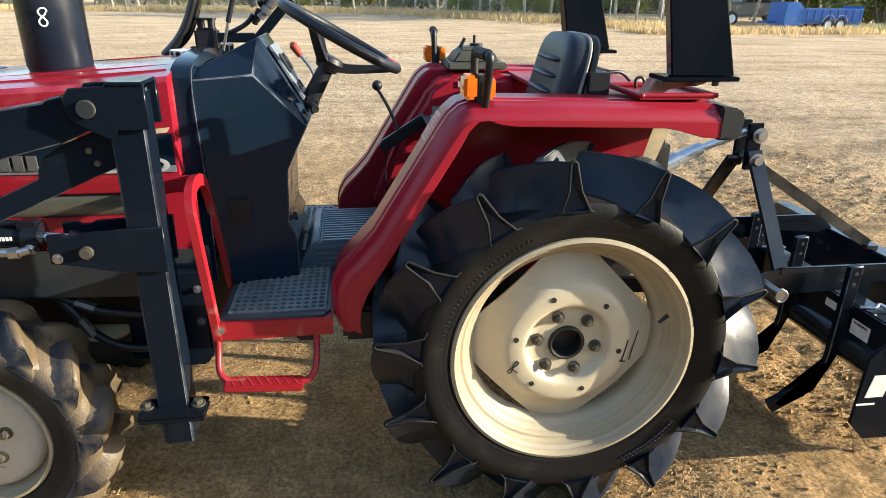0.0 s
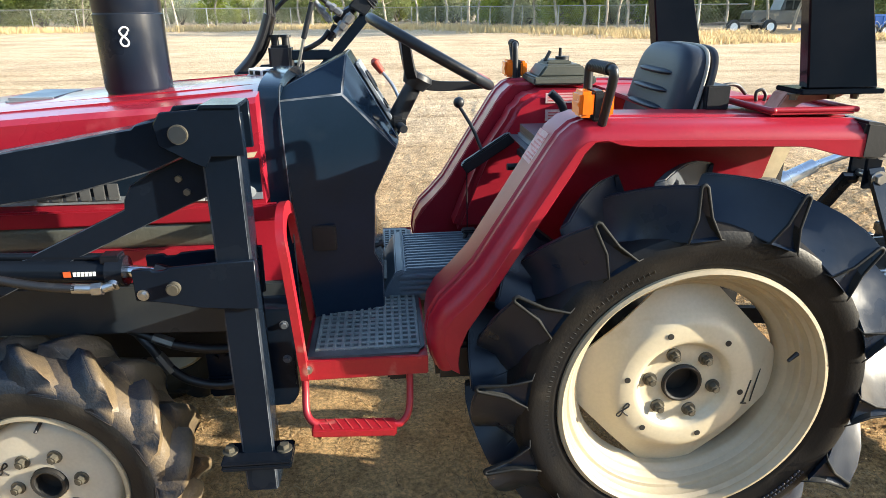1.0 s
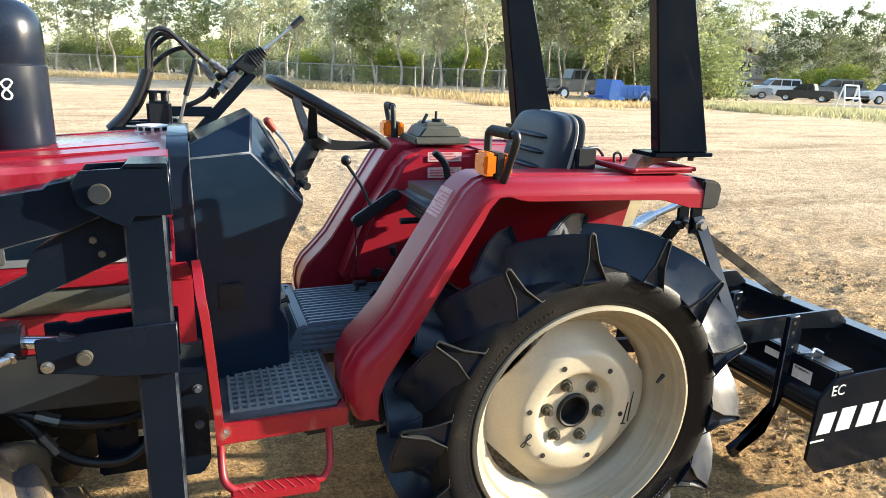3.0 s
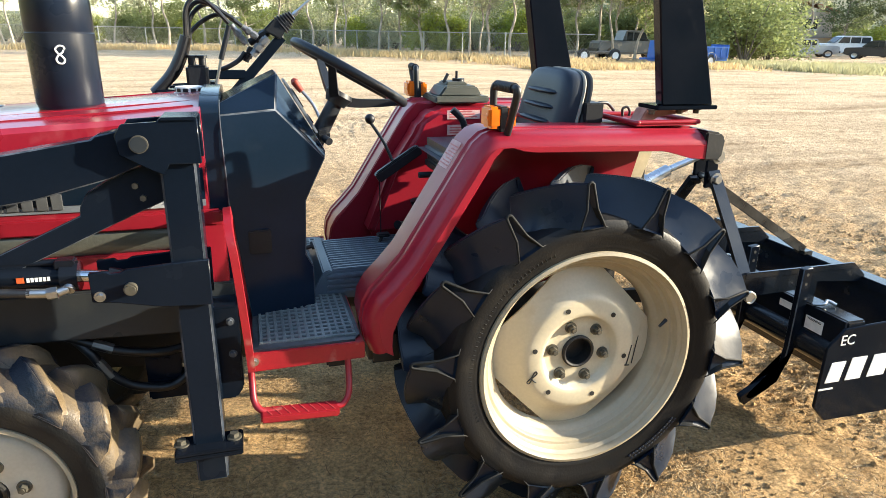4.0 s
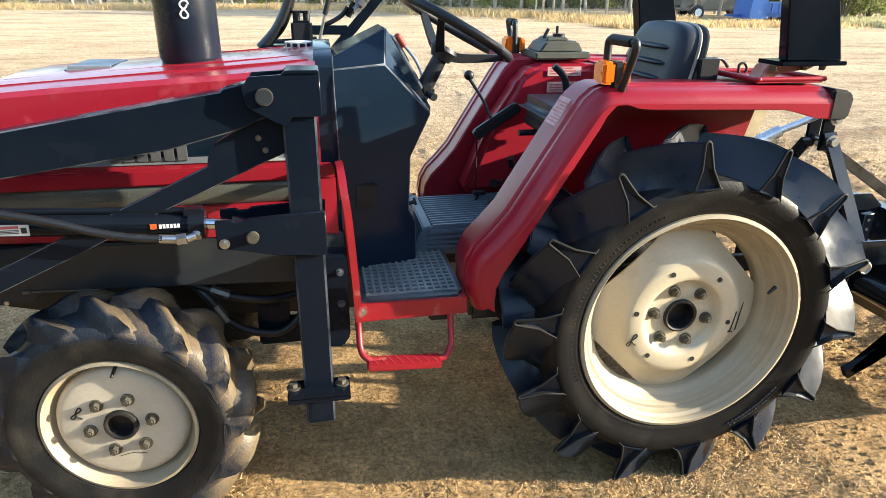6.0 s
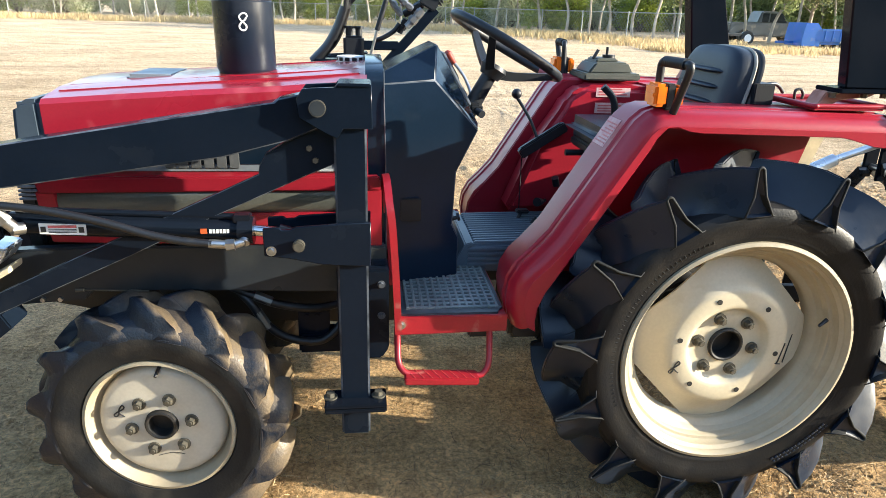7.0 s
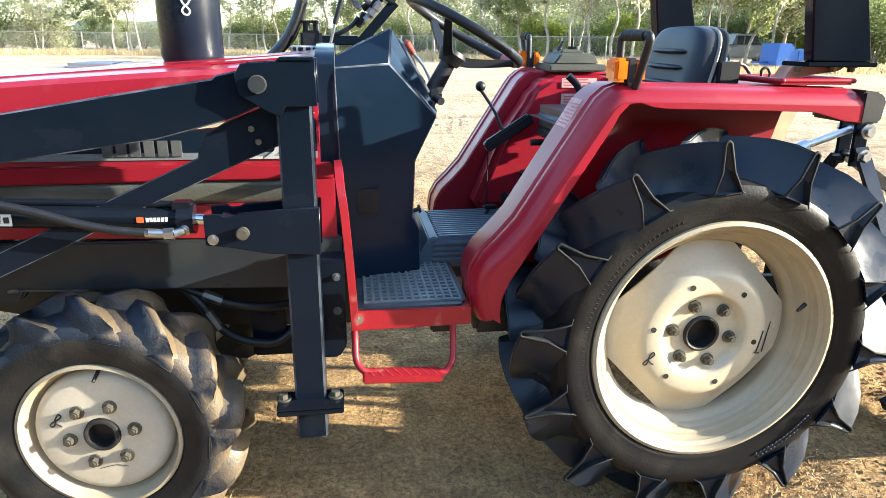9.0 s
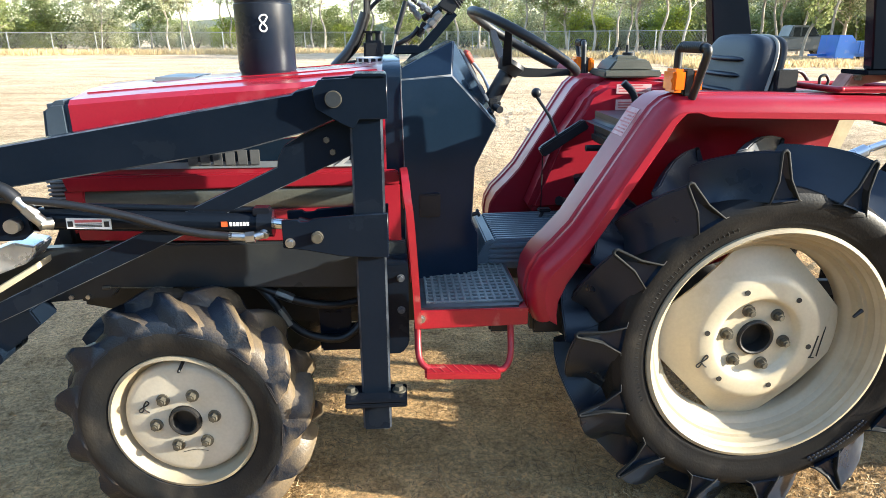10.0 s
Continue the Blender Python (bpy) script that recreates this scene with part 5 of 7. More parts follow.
# roll bar
for far in (0, 1):
    f = (lambda b: mirrored(b, CL)) if far else (lambda b: b)
    bm = bm_new()
    lo = [(0.225, 0.122, 1.205), (0.391, 0.122, 1.205), (0.391, 0.166, 1.205), (0.232, 0.166, 1.205)]
    hi = [(0.068, 0.122, 2.15), (0.128, 0.122, 2.15), (0.128, 0.162, 2.15), (0.073, 0.162, 2.15)]
    a, b = [bm.verts.new(p) for p in lo], [bm.verts.new(p) for p in hi]
    bm.faces.new(a[::-1])
    bm.faces.new(b)
    for i in range(4):
        bm.faces.new((a[i], a[(i + 1) % 4], b[(i + 1) % 4], b[i]))
    bmesh.ops.recalc_face_normals(bm, faces=bm.faces[:])
    bevelled(bm, 0.004, 1)
    post = part("roll_bar_post", f(bm), BLACK, tractor, "tapered black roll bar post")
    bm = bm_new()
    box(bm, (0.208, 0.112, 1.194), (0.400, 0.215, 1.205), 0.002)
    part("base_flange", f(bm), BLACK, post)
    bm = bm_new()
    prism(bm, [(0.205, 1.194), (0.352, 1.194), (0.335, 1.182), (0.245, 1.170), (0.205, 1.146), (0.178, 1.146)], 0.16, 0.215, 0.003)
    part("bracket", f(bm), RUST, post, "pinkish primer-coloured bracket")
    for x in (0.21, 0.30, 0.355):
        bm = bm_new()
        bolt(bm, (x, 0.145, 1.194), (0, 0, -1), 0.009, 0.014)
        part("flange_bolt", f(bm), BRASS, post)
    bm = bm_new()
    sweep(bm, [(0.315, 0.30, 1.13), (0.262, 0.30, 0.975), (0.20, 0.31, 0.80)], rect(0.075, 0.02))
    part("roll_bar_leg", f(bm), PALE, tractor, "pale diagonal roll bar leg")
bm = bm_new()
box(bm, (0.07, 0.124, 2.12), (0.126, 2 * CL - 0.124, 2.17), 0.006)
part("roll_bar_top", bm, BLACK, tractor)
bm = bm_new()
box(bm, (0.20, CL - 0.13, 0.62), (0.42, CL + 0.13, 0.98), 0.02)
box(bm, (0.36, CL - 0.05, 0.60), (0.50, CL + 0.05, 0.70), 0.01)
part("hydraulic_lift_housing", bm, CASTING, tractor)
for y in (CL - 0.12, CL + 0.12):
    o = 1 if y < CL else -1
    bm = bm_new()
    sweep(bm, [(0.25, y, 0.50), (0.45, y - 0.07 * o, 0.52), (0.70, y - 0.17 * o, 0.56)], rect(0.05, 0.02))
    part("lower_link", bm, CASTING, tractor)

# ---- front loader ----
loader = thing("front_loader", (-1.02, CL, 0.3), "black steel front loader frame bolted to the tractor", "loader")
PLATE_TOP = [(-1.125, 1.198), (-1.055, 1.202), (-1.053, 1.207), (-0.976, 1.207), (-0.975, 1.112), (-1.04, 1.112), (-1.052, 1.09), (-1.075, 1.10), (-1.135, 1.135), (-1.14, 1.175)]
ARM = [(-2.02, 1.02), (-1.84, 1.058), (-1.21, 1.163), (-1.188, 1.166), (-1.180, 1.173), (-1.13, 1.184), (-1.095, 1.19), (-1.068, 1.178), (-1.058, 1.155), (-1.066, 1.13), (-1.09, 1.112), (-1.16, 1.082), (-1.31, 1.043), (-1.86, 0.962), (-2.06, 0.90)]
BRACE = [(-1.045, 1.125), (-1.08, 1.113), (-1.175, 1.074), (-1.215, 1.05), (-1.232, 1.02), (-1.235, 1.0), (-1.37, 0.938), (-1.62, 0.822), (-1.95, 0.668), (-1.95, 0.62), (-1.86, 0.66), (-1.54, 0.805), (-1.375, 0.885), (-1.12, 1.0), (-1.045, 1.032)]
for far in (0, 1):
    f = (lambda b: mirrored(b, CL)) if far else (lambda b: b)
    bm = bm_new()
    box(bm, (-1.062, 0.022, 0.30), (-0.988, 0.096, 1.19), 0.005, None, 2, 1)
    post = part("loader_post", f(bm), BLACK_ARM, loader, "square black steel upright", edge=EDGE)
    bm = bm_new()
    prism(bm, PLATE_TOP, 0.010, 0.021, 0.002, 1)
    prism(bm, PLATE_TOP, 0.097, 0.108, 0.002, 1)
    part("pivot_plate", f(bm), BLACK_ARM, post)
    bm = bm_new()
    box(bm, (-1.050, 0.006, 1.203), (-0.978, 0.110, 1.211), 0.002)
    part("post_cap", f(bm), BLACK_ARM, post)
    bm = bm_new()
    prism(bm, ARM, 0.030, 0.088, 0.003, 1, 1)
    arm = part("loader_arm", f(bm), BLACK_ARM, loader, "long black boxed loader arm", edge=EDGE)
    bm = bm_new()
    rod(bm, (-1.094, 0.002, 1.157), (-1.094, 0.115, 1.157), 0.0165, segs=24)
    pin = part("pivot_pin", f(bm), RAIL, arm)
    bm = bm_new()
    lathe(bm, [(0.0165, 0.003), (0.0185, 0.003), (0.0185, 0.010), (0.0165, 0.010)], (-1.094, 0.0, 1.157), 28, closed=True)
    part("pin_ring", f(bm), BRASS, pin)
    for x, z in ((-1.118, 1.062), (-1.105, 1.034)):
        bm = bm_new()
        bolt(bm, (x, 0.052, z), (0, -1, 0), 0.0075, 0.010, False)
        part("brace_bolt", f(bm), BRASS, loader)
    bm = bm_new()
    prism(bm, BRACE, 0.050, 0.064, 0.002, 1, 1)
    part("diagonal_brace", f(bm), BLACK_ARM, loader, "black diagonal brace plate", edge=EDGE)
    # the bracket that carries the cylinder's rod end
    bm = bm_new()
    plate = [(-1.229, 0.882), (-1.192, 0.884), (-1.186, 0.878), (-1.165, 0.879), (-1.155, 0.885), (-1.03, 0.893), (-0.981, 0.895), (-0.983, 0.785), (-1.06, 0.788), (-1.10, 0.792), (-1.175, 0.808), (-1.229, 0.815)]
    prism(bm, plate, 0.010, 0.021, 0.002, 1)
    prism(bm, plate, 0.097, 0.108, 0.002, 1)
    br = part("cylinder_bracket", f(bm), BLACK_ARM, loader)
    bm = bm_new()
    rod(bm, (-1.148, -0.002, 0.842), (-1.148, 0.115, 0.842), 0.014, segs=20)
    rod(bm, (-1.148, -0.006, 0.842), (-1.148, 0.002, 0.842), 0.011, segs=20)
    part("bracket_pin", f(bm), BRASS, br, "dull steel pin")
    bm = bm_new()
    bolt(bm, (-1.212, 0.010, 0.828), (0, -1, 0), 0.008, 0.01)
    part("bracket_bolt", f(bm), STEEL, br)
    # hydraulic cylinder
    bm = bm_new()
    rod(bm, (-1.80, 0.058, 0.888), (-1.262, 0.058, 0.864), 0.026, segs=28)
    rod(bm, (-1.29, 0.058, 0.865), (-1.255, 0.058, 0.864), 0.033, segs=28)
    rod(bm, (-1.82, 0.058, 0.889), (-1.79, 0.058, 0.888), 0.031, segs=28)
    rod(bm, (-1.77, 0.058, 0.918), (-1.27, 0.058, 0.896), 0.0085, segs=12)
    box(bm, (-1.30, 0.04, 0.885), (-1.26, 0.076, 0.905), 0.003)
    cyl = part("lift_cylinder", f(bm), BLACK, loader, "black hydraulic lift cylinder")
    bm = bm_new()
    rod(bm, (-1.26, 0.058, 0.864), (-1.20, 0.058, 0.857), 0.0135, segs=20)
    part("chrome_rod", f(bm), CHROME, cyl, "bright chrome rod")
    bm = bm_new()
    rod(bm, (-1.20, 0.058, 0.857), (-1.148, 0.058, 0.842), 0.022, segs=16)
    part("rod_eye", f(bm), BLACK, cyl)
    bm = bm_new()
    box(bm, (-1.717, 0.0285, 0.867), (-1.617, 0.0303, 0.893), 0.001, Matrix.Translation((-1.667, 0, 0.880)) @ Matrix.Rotation(radians(2.4), 4, "Y") @ Matrix.Translation((1.667, 0, -0.880)))
    lab = part("warning_label", f(bm), WHITE, cyl, "white warning label on the cylinder")
    bm = bm_new()
    box(bm, (-1.697, 0.0274, 0.8835), (-1.637, 0.0284, 0.8895), 0)
    part("red_band", f(bm), PINK, lab)
    bm = bm_new()
    for k in range(3):
        box(bm, (-1.697, 0.0274, 0.8725 + k * 0.0032), (-1.638, 0.0284, 0.8739 + k * 0.0032))
    box(bm, (-1.713, 0.0274, 0.874), (-1.702, 0.0284, 0.887))
    box(bm, (-1.633, 0.0274, 0.872), (-1.622, 0.0284, 0.885))
    part("label_print", f(bm), INK, lab)
    bm = bm_new()
    box(bm, (-1.372, 0.0308, 0.864), (-1.356, 0.0326, 0.878), 0.001)
    part("logo_patch", f(bm), mat("orange_logo", (0.7, 0.12, 0.03), 0.4), cyl)
    bm = bm_new()
    for k in range(6):
        box(bm, (-1.352 + k * 0.0078, 0.0308, 0.866), (-1.3465 + k * 0.0078, 0.0326, 0.875))
    part("name_bars", f(bm), WHITE, cyl)
    # hose along the cylinder with its fittings
    bm = bm_new()
    pipe(bm, [(-1.99, 0.02, 0.965), (-1.90, 0.015, 0.952), (-1.773, 0.012, 0.940), (-1.702, 0.012, 0.931), (-1.63, 0.012, 0.916), (-1.559, 0.012, 0.897), (-1.487, 0.012, 0.873), (-1.413, 0.013, 0.855), (-1.345, 0.016, 0.846)], 0.0095, 8, 12)
    hz = part("hydraulic_hose", f(bm), HOSE, cyl, "black rubber hydraulic hose")
    bm = bm_new()
    rod(bm, (-1.352, 0.0165, 0.846), (-1.315, 0.02, 0.842), 0.0105, segs=14)
    rod(bm, (-1.315, 0.02, 0.840), (-1.295, 0.022, 0.841), 0.014, segs=6)
    rod(bm, (-1.295, 0.022, 0.841), (-1.275, 0.028, 0.846), 0.010, segs=14)
    rod(bm, (-1.275, 0.025, 0.843), (-1.272, 0.05, 0.86), 0.0125, segs=12)
    part("hose_fitting", f(bm), STEEL, hz, "zinc-plated hose fitting")
    bm = bm_new()
    pipe(bm, [(-2.14, 0.012, 0.95), (-1.98, 0.010, 0.985), (-1.88, 0.008, 0.984), (-1.828, 0.008, 0.968), (-1.803, 0.008, 0.945)], 0.0155, 8, 12)
    hz2 = part("hydraulic_hose", f(bm), HOSE, cyl)
    bm = bm_new()
    rod(bm, (-1.808, 0.008, 0.951), (-1.785, 0.010, 0.921), 0.0125, segs=14)
    rod(bm, (-1.788, 0.010, 0.925), (-1.772, 0.012, 0.904), 0.016, segs=6)
    rod(bm, (-1.774, 0.012, 0.906), (-1.760, 0.016, 0.888), 0.0135, segs=14)
    rod(bm, (-1.766, 0.012, 0.886), (-1.748, 0.03, 0.884), 0.014, segs=14)
    part("hose_fitting", f(bm), STEEL, hz2)
    bm = bm_new()
    rod(bm, (-1.823, 0.0, 0.884), (-1.823, 0.095, 0.884), 0.0165, segs=20)
    part("cylinder_pin", f(bm), STEEL, cyl, "dull zinc cylinder pin")
    bm = bm_new()
    prism(bm, [(-1.95, 0.965), (-1.85, 0.965), (-1.795, 0.91), (-1.79, 0.865), (-1.815, 0.845), (-1.95, 0.84)], 0.024, 0.034, 0.003)
    part("knuckle_plate", f(bm), BLACK_ARM, cyl, edge=EDGE)
    # side rail that ties the frame to the tractor
    bm = bm_new()
    prism(bm, [(-2.05, 0.70), (-1.93, 0.765), (-1.70, 0.775), (-0.94, 0.765), (-0.94, 0.64), (-1.06, 0.636), (-1.70, 0.655), (-1.72, 0.628), (-1.88, 0.618), (-2.05, 0.56)], 0.20, 0.235, 0.004)
    rail = part("side_rail", f(bm), RAIL, loader, "broad black side rail plate")
    for x in (-1.825, -1.782):
        bm = bm_new()
        rod(bm, (x, 0.194, 0.632), (x, 0.202, 0.632), 0.006, segs=12)
        part("rail_bolt", f(bm), STEEL, rail)
    bm = bm_new()
    rod(bm, (-1.74, 0.196, 0.657), (-1.72, 0.196, 0.658), 0.005, segs=8)
    rod(bm, (-1.73, 0.196, 0.658), (-1.56, 0.196, 0.652), 0.002, segs=6)
    part("clip", f(bm), BRASS, rail)
    bm = bm_new()
    prism(bm, [(-1.07, 0.73), (-0.935, 0.73), (-0.935, 0.50), (-0.955, 0.47), (-1.03, 0.47), (-1.07, 0.52)], 0.12, 0.21, 0.005)
    part("mount_plate", f(bm), BLACK_ARM, loader)
    for z in (0.69, 0.60):
        bm = bm_new()
        bolt(bm, (-0.955, 0.12, z), (0, -1, 0), 0.007, 0.008)
        part("mount_bolt", f(bm), EDGE, loader)
    bm = bm_new()
    box(bm, (-1.104, -0.014, 0.402), (-0.946, 0.066, 0.412), 0.003)
    box(bm, (-1.104, -0.014, 0.388), (-0.946, 0.066, 0.400), 0.003)
    foot = part("clamp_plate", f(bm), BLACK, loader, "black clamp plate across the upright")
    for x in (-1.09, -0.966):
        for y in (0.020,):
            bm = bm_new()
            bolt(bm, (x, y + 0.010, 0.412), (0, 0, 1), 0.012, 0.015)
            part("clamp_bolt", f(bm), BRASS, foot, "heavy dull hex bolt")

# valve block and hoses under the near side
bm = bm_new()
box(bm, (-1.19, 0.26, 0.415), (-1.06, 0.33, 0.475), 0.006)
prism(bm, [(-1.19, 0.56), (-1.10, 0.56), (-1.10, 0.46), (-1.19, 0.46)], 0.27, 0.29, 0.003)
for x in (-1.165, -1.135):
    bolt(bm, (x, 0.27, 0.53), (0, -1, 0), 0.009, 0.008)
part("lower_bracket", bm, BLACK_ARM, loader)
for k, (pts, fit0, fit1) in enumerate((
        ([(-1.42, 0.26, 0.66), (-1.32, 0.24, 0.62), (-1.24, 0.24, 0.585), (-1.14, 0.26, 0.56), (-1.05, 0.3, 0.56)], (-1.30, 0.239, 0.613), (-1.255, 0.239, 0.592)),
        ([(-1.36, 0.26, 0.64), (-1.31, 0.235, 0.59), (-1.275, 0.235, 0.53), (-1.22, 0.24, 0.48), (-1.13, 0.25, 0.46), (-1.07, 0.27, 0.50), (-1.05, 0.3, 0.56)], (-1.295, 0.235, 0.565), (-1.268, 0.235, 0.515)))):
    bm = bm_new()
    pipe(bm, pts, 0.012, 8, 12)
    hz = part("hydraulic_hose", bm, HOSE, loader, "black hose under the frame")
    bm = bm_new()
    rod(bm, fit0, fit1, 0.0145, segs=8)
    part("hose_fitting", bm, mat("dull_fitting", (0.22, 0.22, 0.21), 0.45, metal=0.8), hz)

# control stand with joystick on the far side
fy2 = 0.93
bm = bm_new()
sweep(bm, [(-0.955, fy2, 1.06), (-0.921, fy2, 1.172), (-0.811, fy2, 1.292), (-0.745, fy2, 1.365)], rect(0.032, 0.03))
box(bm, (-1.03, fy2 - 0.02, 1.226), (-0.868, fy2 + 0.02, 1.256), 0.004)
stand = part("control_stand", bm, BLACK_ARM, loader, "black control stand")
bm = bm_new()
box(bm, (-1.060, fy2 - 0.04, 1.200), (-0.990, fy2 + 0.03, 1.272), 0.008)
for x in (-1.040, -1.007):
    rod(bm, (x, fy2 - 0.01, 1.26), (x, fy2 - 0.01, 1.30), 0.012)
    rod(bm, (x, fy2 - 0.01, 1.295), (x, fy2 - 0.01, 1.303), 0.017)
part("valve_block", bm, MATTE, stand, "black hydraulic valve block")
# joystick valve: squared body, pleated boot, stick
bm = bm_new()
prism(bm, [(-0.806, 1.385), (-0.766, 1.424), (-0.712, 1.414), (-0.752, 1.355)], fy2 - 0.03, fy2 + 0.03, 0.005)
part("joystick_valve", bm, MATTE, stand, "black squared joystick valve body")
jm0, jm1 = Vector((-0.748, fy2, 1.400)), Vector((-0.704, fy2, 1.436))
bm = bm_new()
sweep(bm, [jm0.lerp(jm1, k / 12) for k in range(13)], lambda t: ring((0.038 if round(t * 12) % 2 else 0.030) - 0.020 * t, 16))
part("rubber_boot", bm, MATTE, stand, "pleated rubber boot")
bm = bm_new()
rod(bm, jm1, (-0.612, fy2 + 0.01, 1.513), 0.0045)
rod(bm, (-0.700, fy2, 1.437), (-0.690, fy2, 1.446), 0.008)
part("joystick", bm, STEEL, stand)
bm = bm_new()
rod(bm, (-0.614, fy2 + 0.01, 1.511), (-0.580, fy2 + 0.015, 1.541), 0.0095, 0.011)
part("joystick_grip", bm, MATTE, stand)
# hose ends crowding into the valve
for k, (a, b, r) in enumerate((((-0.905, fy2 - 0.02, 1.400), (-0.862, fy2 - 0.025, 1.340), 0.011), ((-0.870, fy2 - 0.03, 1.395), (-0.825, fy2 - 0.035, 1.362), 0.012), ((-0.845, fy2 - 0.04, 1.305), (-0.792, fy2 - 0.04, 1.362), 0.015), ((-0.868, fy2 - 0.01, 1.285), (-0.846, fy2 - 0.02, 1.330), 0.013), ((-0.850, fy2 + 0.02, 1.345), (-0.790, fy2 + 0.0, 1.378), 0.016))):
    a, b = Vector(a), Vector(b)
    bm = bm_new()
    rod(bm, a, b, r * 0.8, segs=10)
    rod(bm, a.lerp(b, 0.30), a.lerp(b, 0.52), r * 1.15, segs=6)
    rod(bm, a.lerp(b, 0.62), a.lerp(b, 0.90), r, segs=6)
    part("hose_fitting", bm, TARNISHED if k < 3 else MATTE, stand, "tarnished hose fitting")
# four hoses, bundled in a sleeve below and fanning out into loops above
LOOPS = (((-1.044, 1.434), (-1.022, 1.476), (-0.990, 1.480), (-0.952, 1.449), (-0.912, 1.404)),
         ((-1.040, 1.428), (-1.012, 1.466), (-0.980, 1.466), (-0.940, 1.446), (-0.895, 1.418)),
         ((-1.034, 1.415), (-1.004, 1.452), (-0.968, 1.462), (-0.925, 1.436), (-0.872, 1.396)),
         ((-1.038, 1.372), (-1.003, 1.406), (-0.957, 1.430), (-0.915, 1.428), (-0.876, 1.400)))
for k, loop in enumerate(LOOPS):
    dy = 0.013 * k - 0.02
    bm = bm_new()
    pipe(bm, [(-1.36, fy2 + dy, 1.150), (-1.24, fy2 + dy, 1.152), (-1.185, fy2 + dy, 1.166), (-1.119 + 0.006 * k, fy2 + dy, 1.229), (-1.078 + 0.005 * k, fy2 + dy, 1.292), (-1.052 + 0.003 * k, fy2 + dy, 1.352)] + [(x, fy2 + dy * 1.4, z) for x, z in loop], 0.0072, 6, 8)
    part("control_hose", bm, HOSE, stand, "black looped control hose")
bm = bm_new()
sweep(bm, smooth_path([(-1.165, fy2, 1.182), (-1.112, fy2, 1.236), (-1.075, fy2, 1.298), (-1.050, fy2, 1.362)], 6), [(0.019 * math.cos(a), 0.034 * math.sin(a)) for a in (2 * math.pi * q / 14 for q in range(14))])
part("hose_sleeve", bm, HOSE, stand, "black sleeve round the bundled hoses")
bm = bm_new()
pipe(bm, [(-0.955, fy2 - 0.01, 1.255), (-0.92, fy2 - 0.02, 1.270), (-0.888, fy2 - 0.02, 1.290), (-0.868, fy2 - 0.02, 1.315)], 0.008, 8, 10)
part("control_hose", bm, HOSE, stand, "black looped control hose")
bm = bm_new()
rod(bm, (-0.975, fy2 - 0.05, 1.185), (-0.944, fy2 - 0.05, 1.298), 0.005)
part("side_lever", bm, STEEL, stand)
bm = bm_new()
rod(bm, (-0.946, fy2 - 0.05, 1.292), (-0.912, fy2 - 0.05, 1.398), 0.0085)
part("lever_grip", bm, MATTE, stand, "black sleeve of the thin lever")
bm = bm_new()
box(bm, (-1.16, fy2 - 0.05, 1.172), (-0.99, fy2 + 0.03, 1.195), 0.004)
part("stand_foot", bm, BLACK_ARM, stand)

# bucket back and linkage ahead of the axle
bm = bm_new()
prism(bm, [(-2.06, 1.02), (-1.98, 1.03), (-2.02, 0.88), (-2.14, 0.62), (-2.30, 0.34), (-2.38, 0.36), (-2.22, 0.66)], 0.034, 0.084, 0.006)
mirr = bm
part("arm_knee", mirr, BLACK_ARM, loader)
bm = bm_new()
prism(bm, [(-2.06, 1.02), (-1.98, 1.03), (-2.02, 0.88), (-2.14, 0.62), (-2.30, 0.34), (-2.38, 0.36), (-2.22, 0.66)], 2 * CL - 0.084, 2 * CL - 0.034, 0.006)
part("arm_knee", bm, BLACK_ARM, loader)
bm = bm_new()
prism(bm, [(-2.15, 0.715), (-1.885, 0.816), (-1.836, 0.806), (-1.842, 0.79), (-1.865, 0.762), (-2.15, 0.655)], 0.10, 0.19, 0.004)
part("bright_link", bm, BLUE_LINK, loader, "bright worn steel link")
bm = bm_new()
prism(bm, [(-2.12, 0.603), (-1.822, 0.774), (-1.824, 0.757), (-2.10, 0.595)], 0.075, 0.14, 0.002)
part("lower_link_strip", bm, PALE, loader, "pale bare strip")
bm = bm_new()
prism(bm, [(-2.0, 0.62), (-1.88, 0.64), (-1.86, 0.60), (-1.95, 0.53), (-2.05, 0.48)], 0.10, 0.19, 0.004)
rod(bm, (-1.98, 0.08, 0.52), (-1.98, 0.2, 0.52), 0.022)
part("front_bumper_plate", bm, BLACK_ARM, loader)

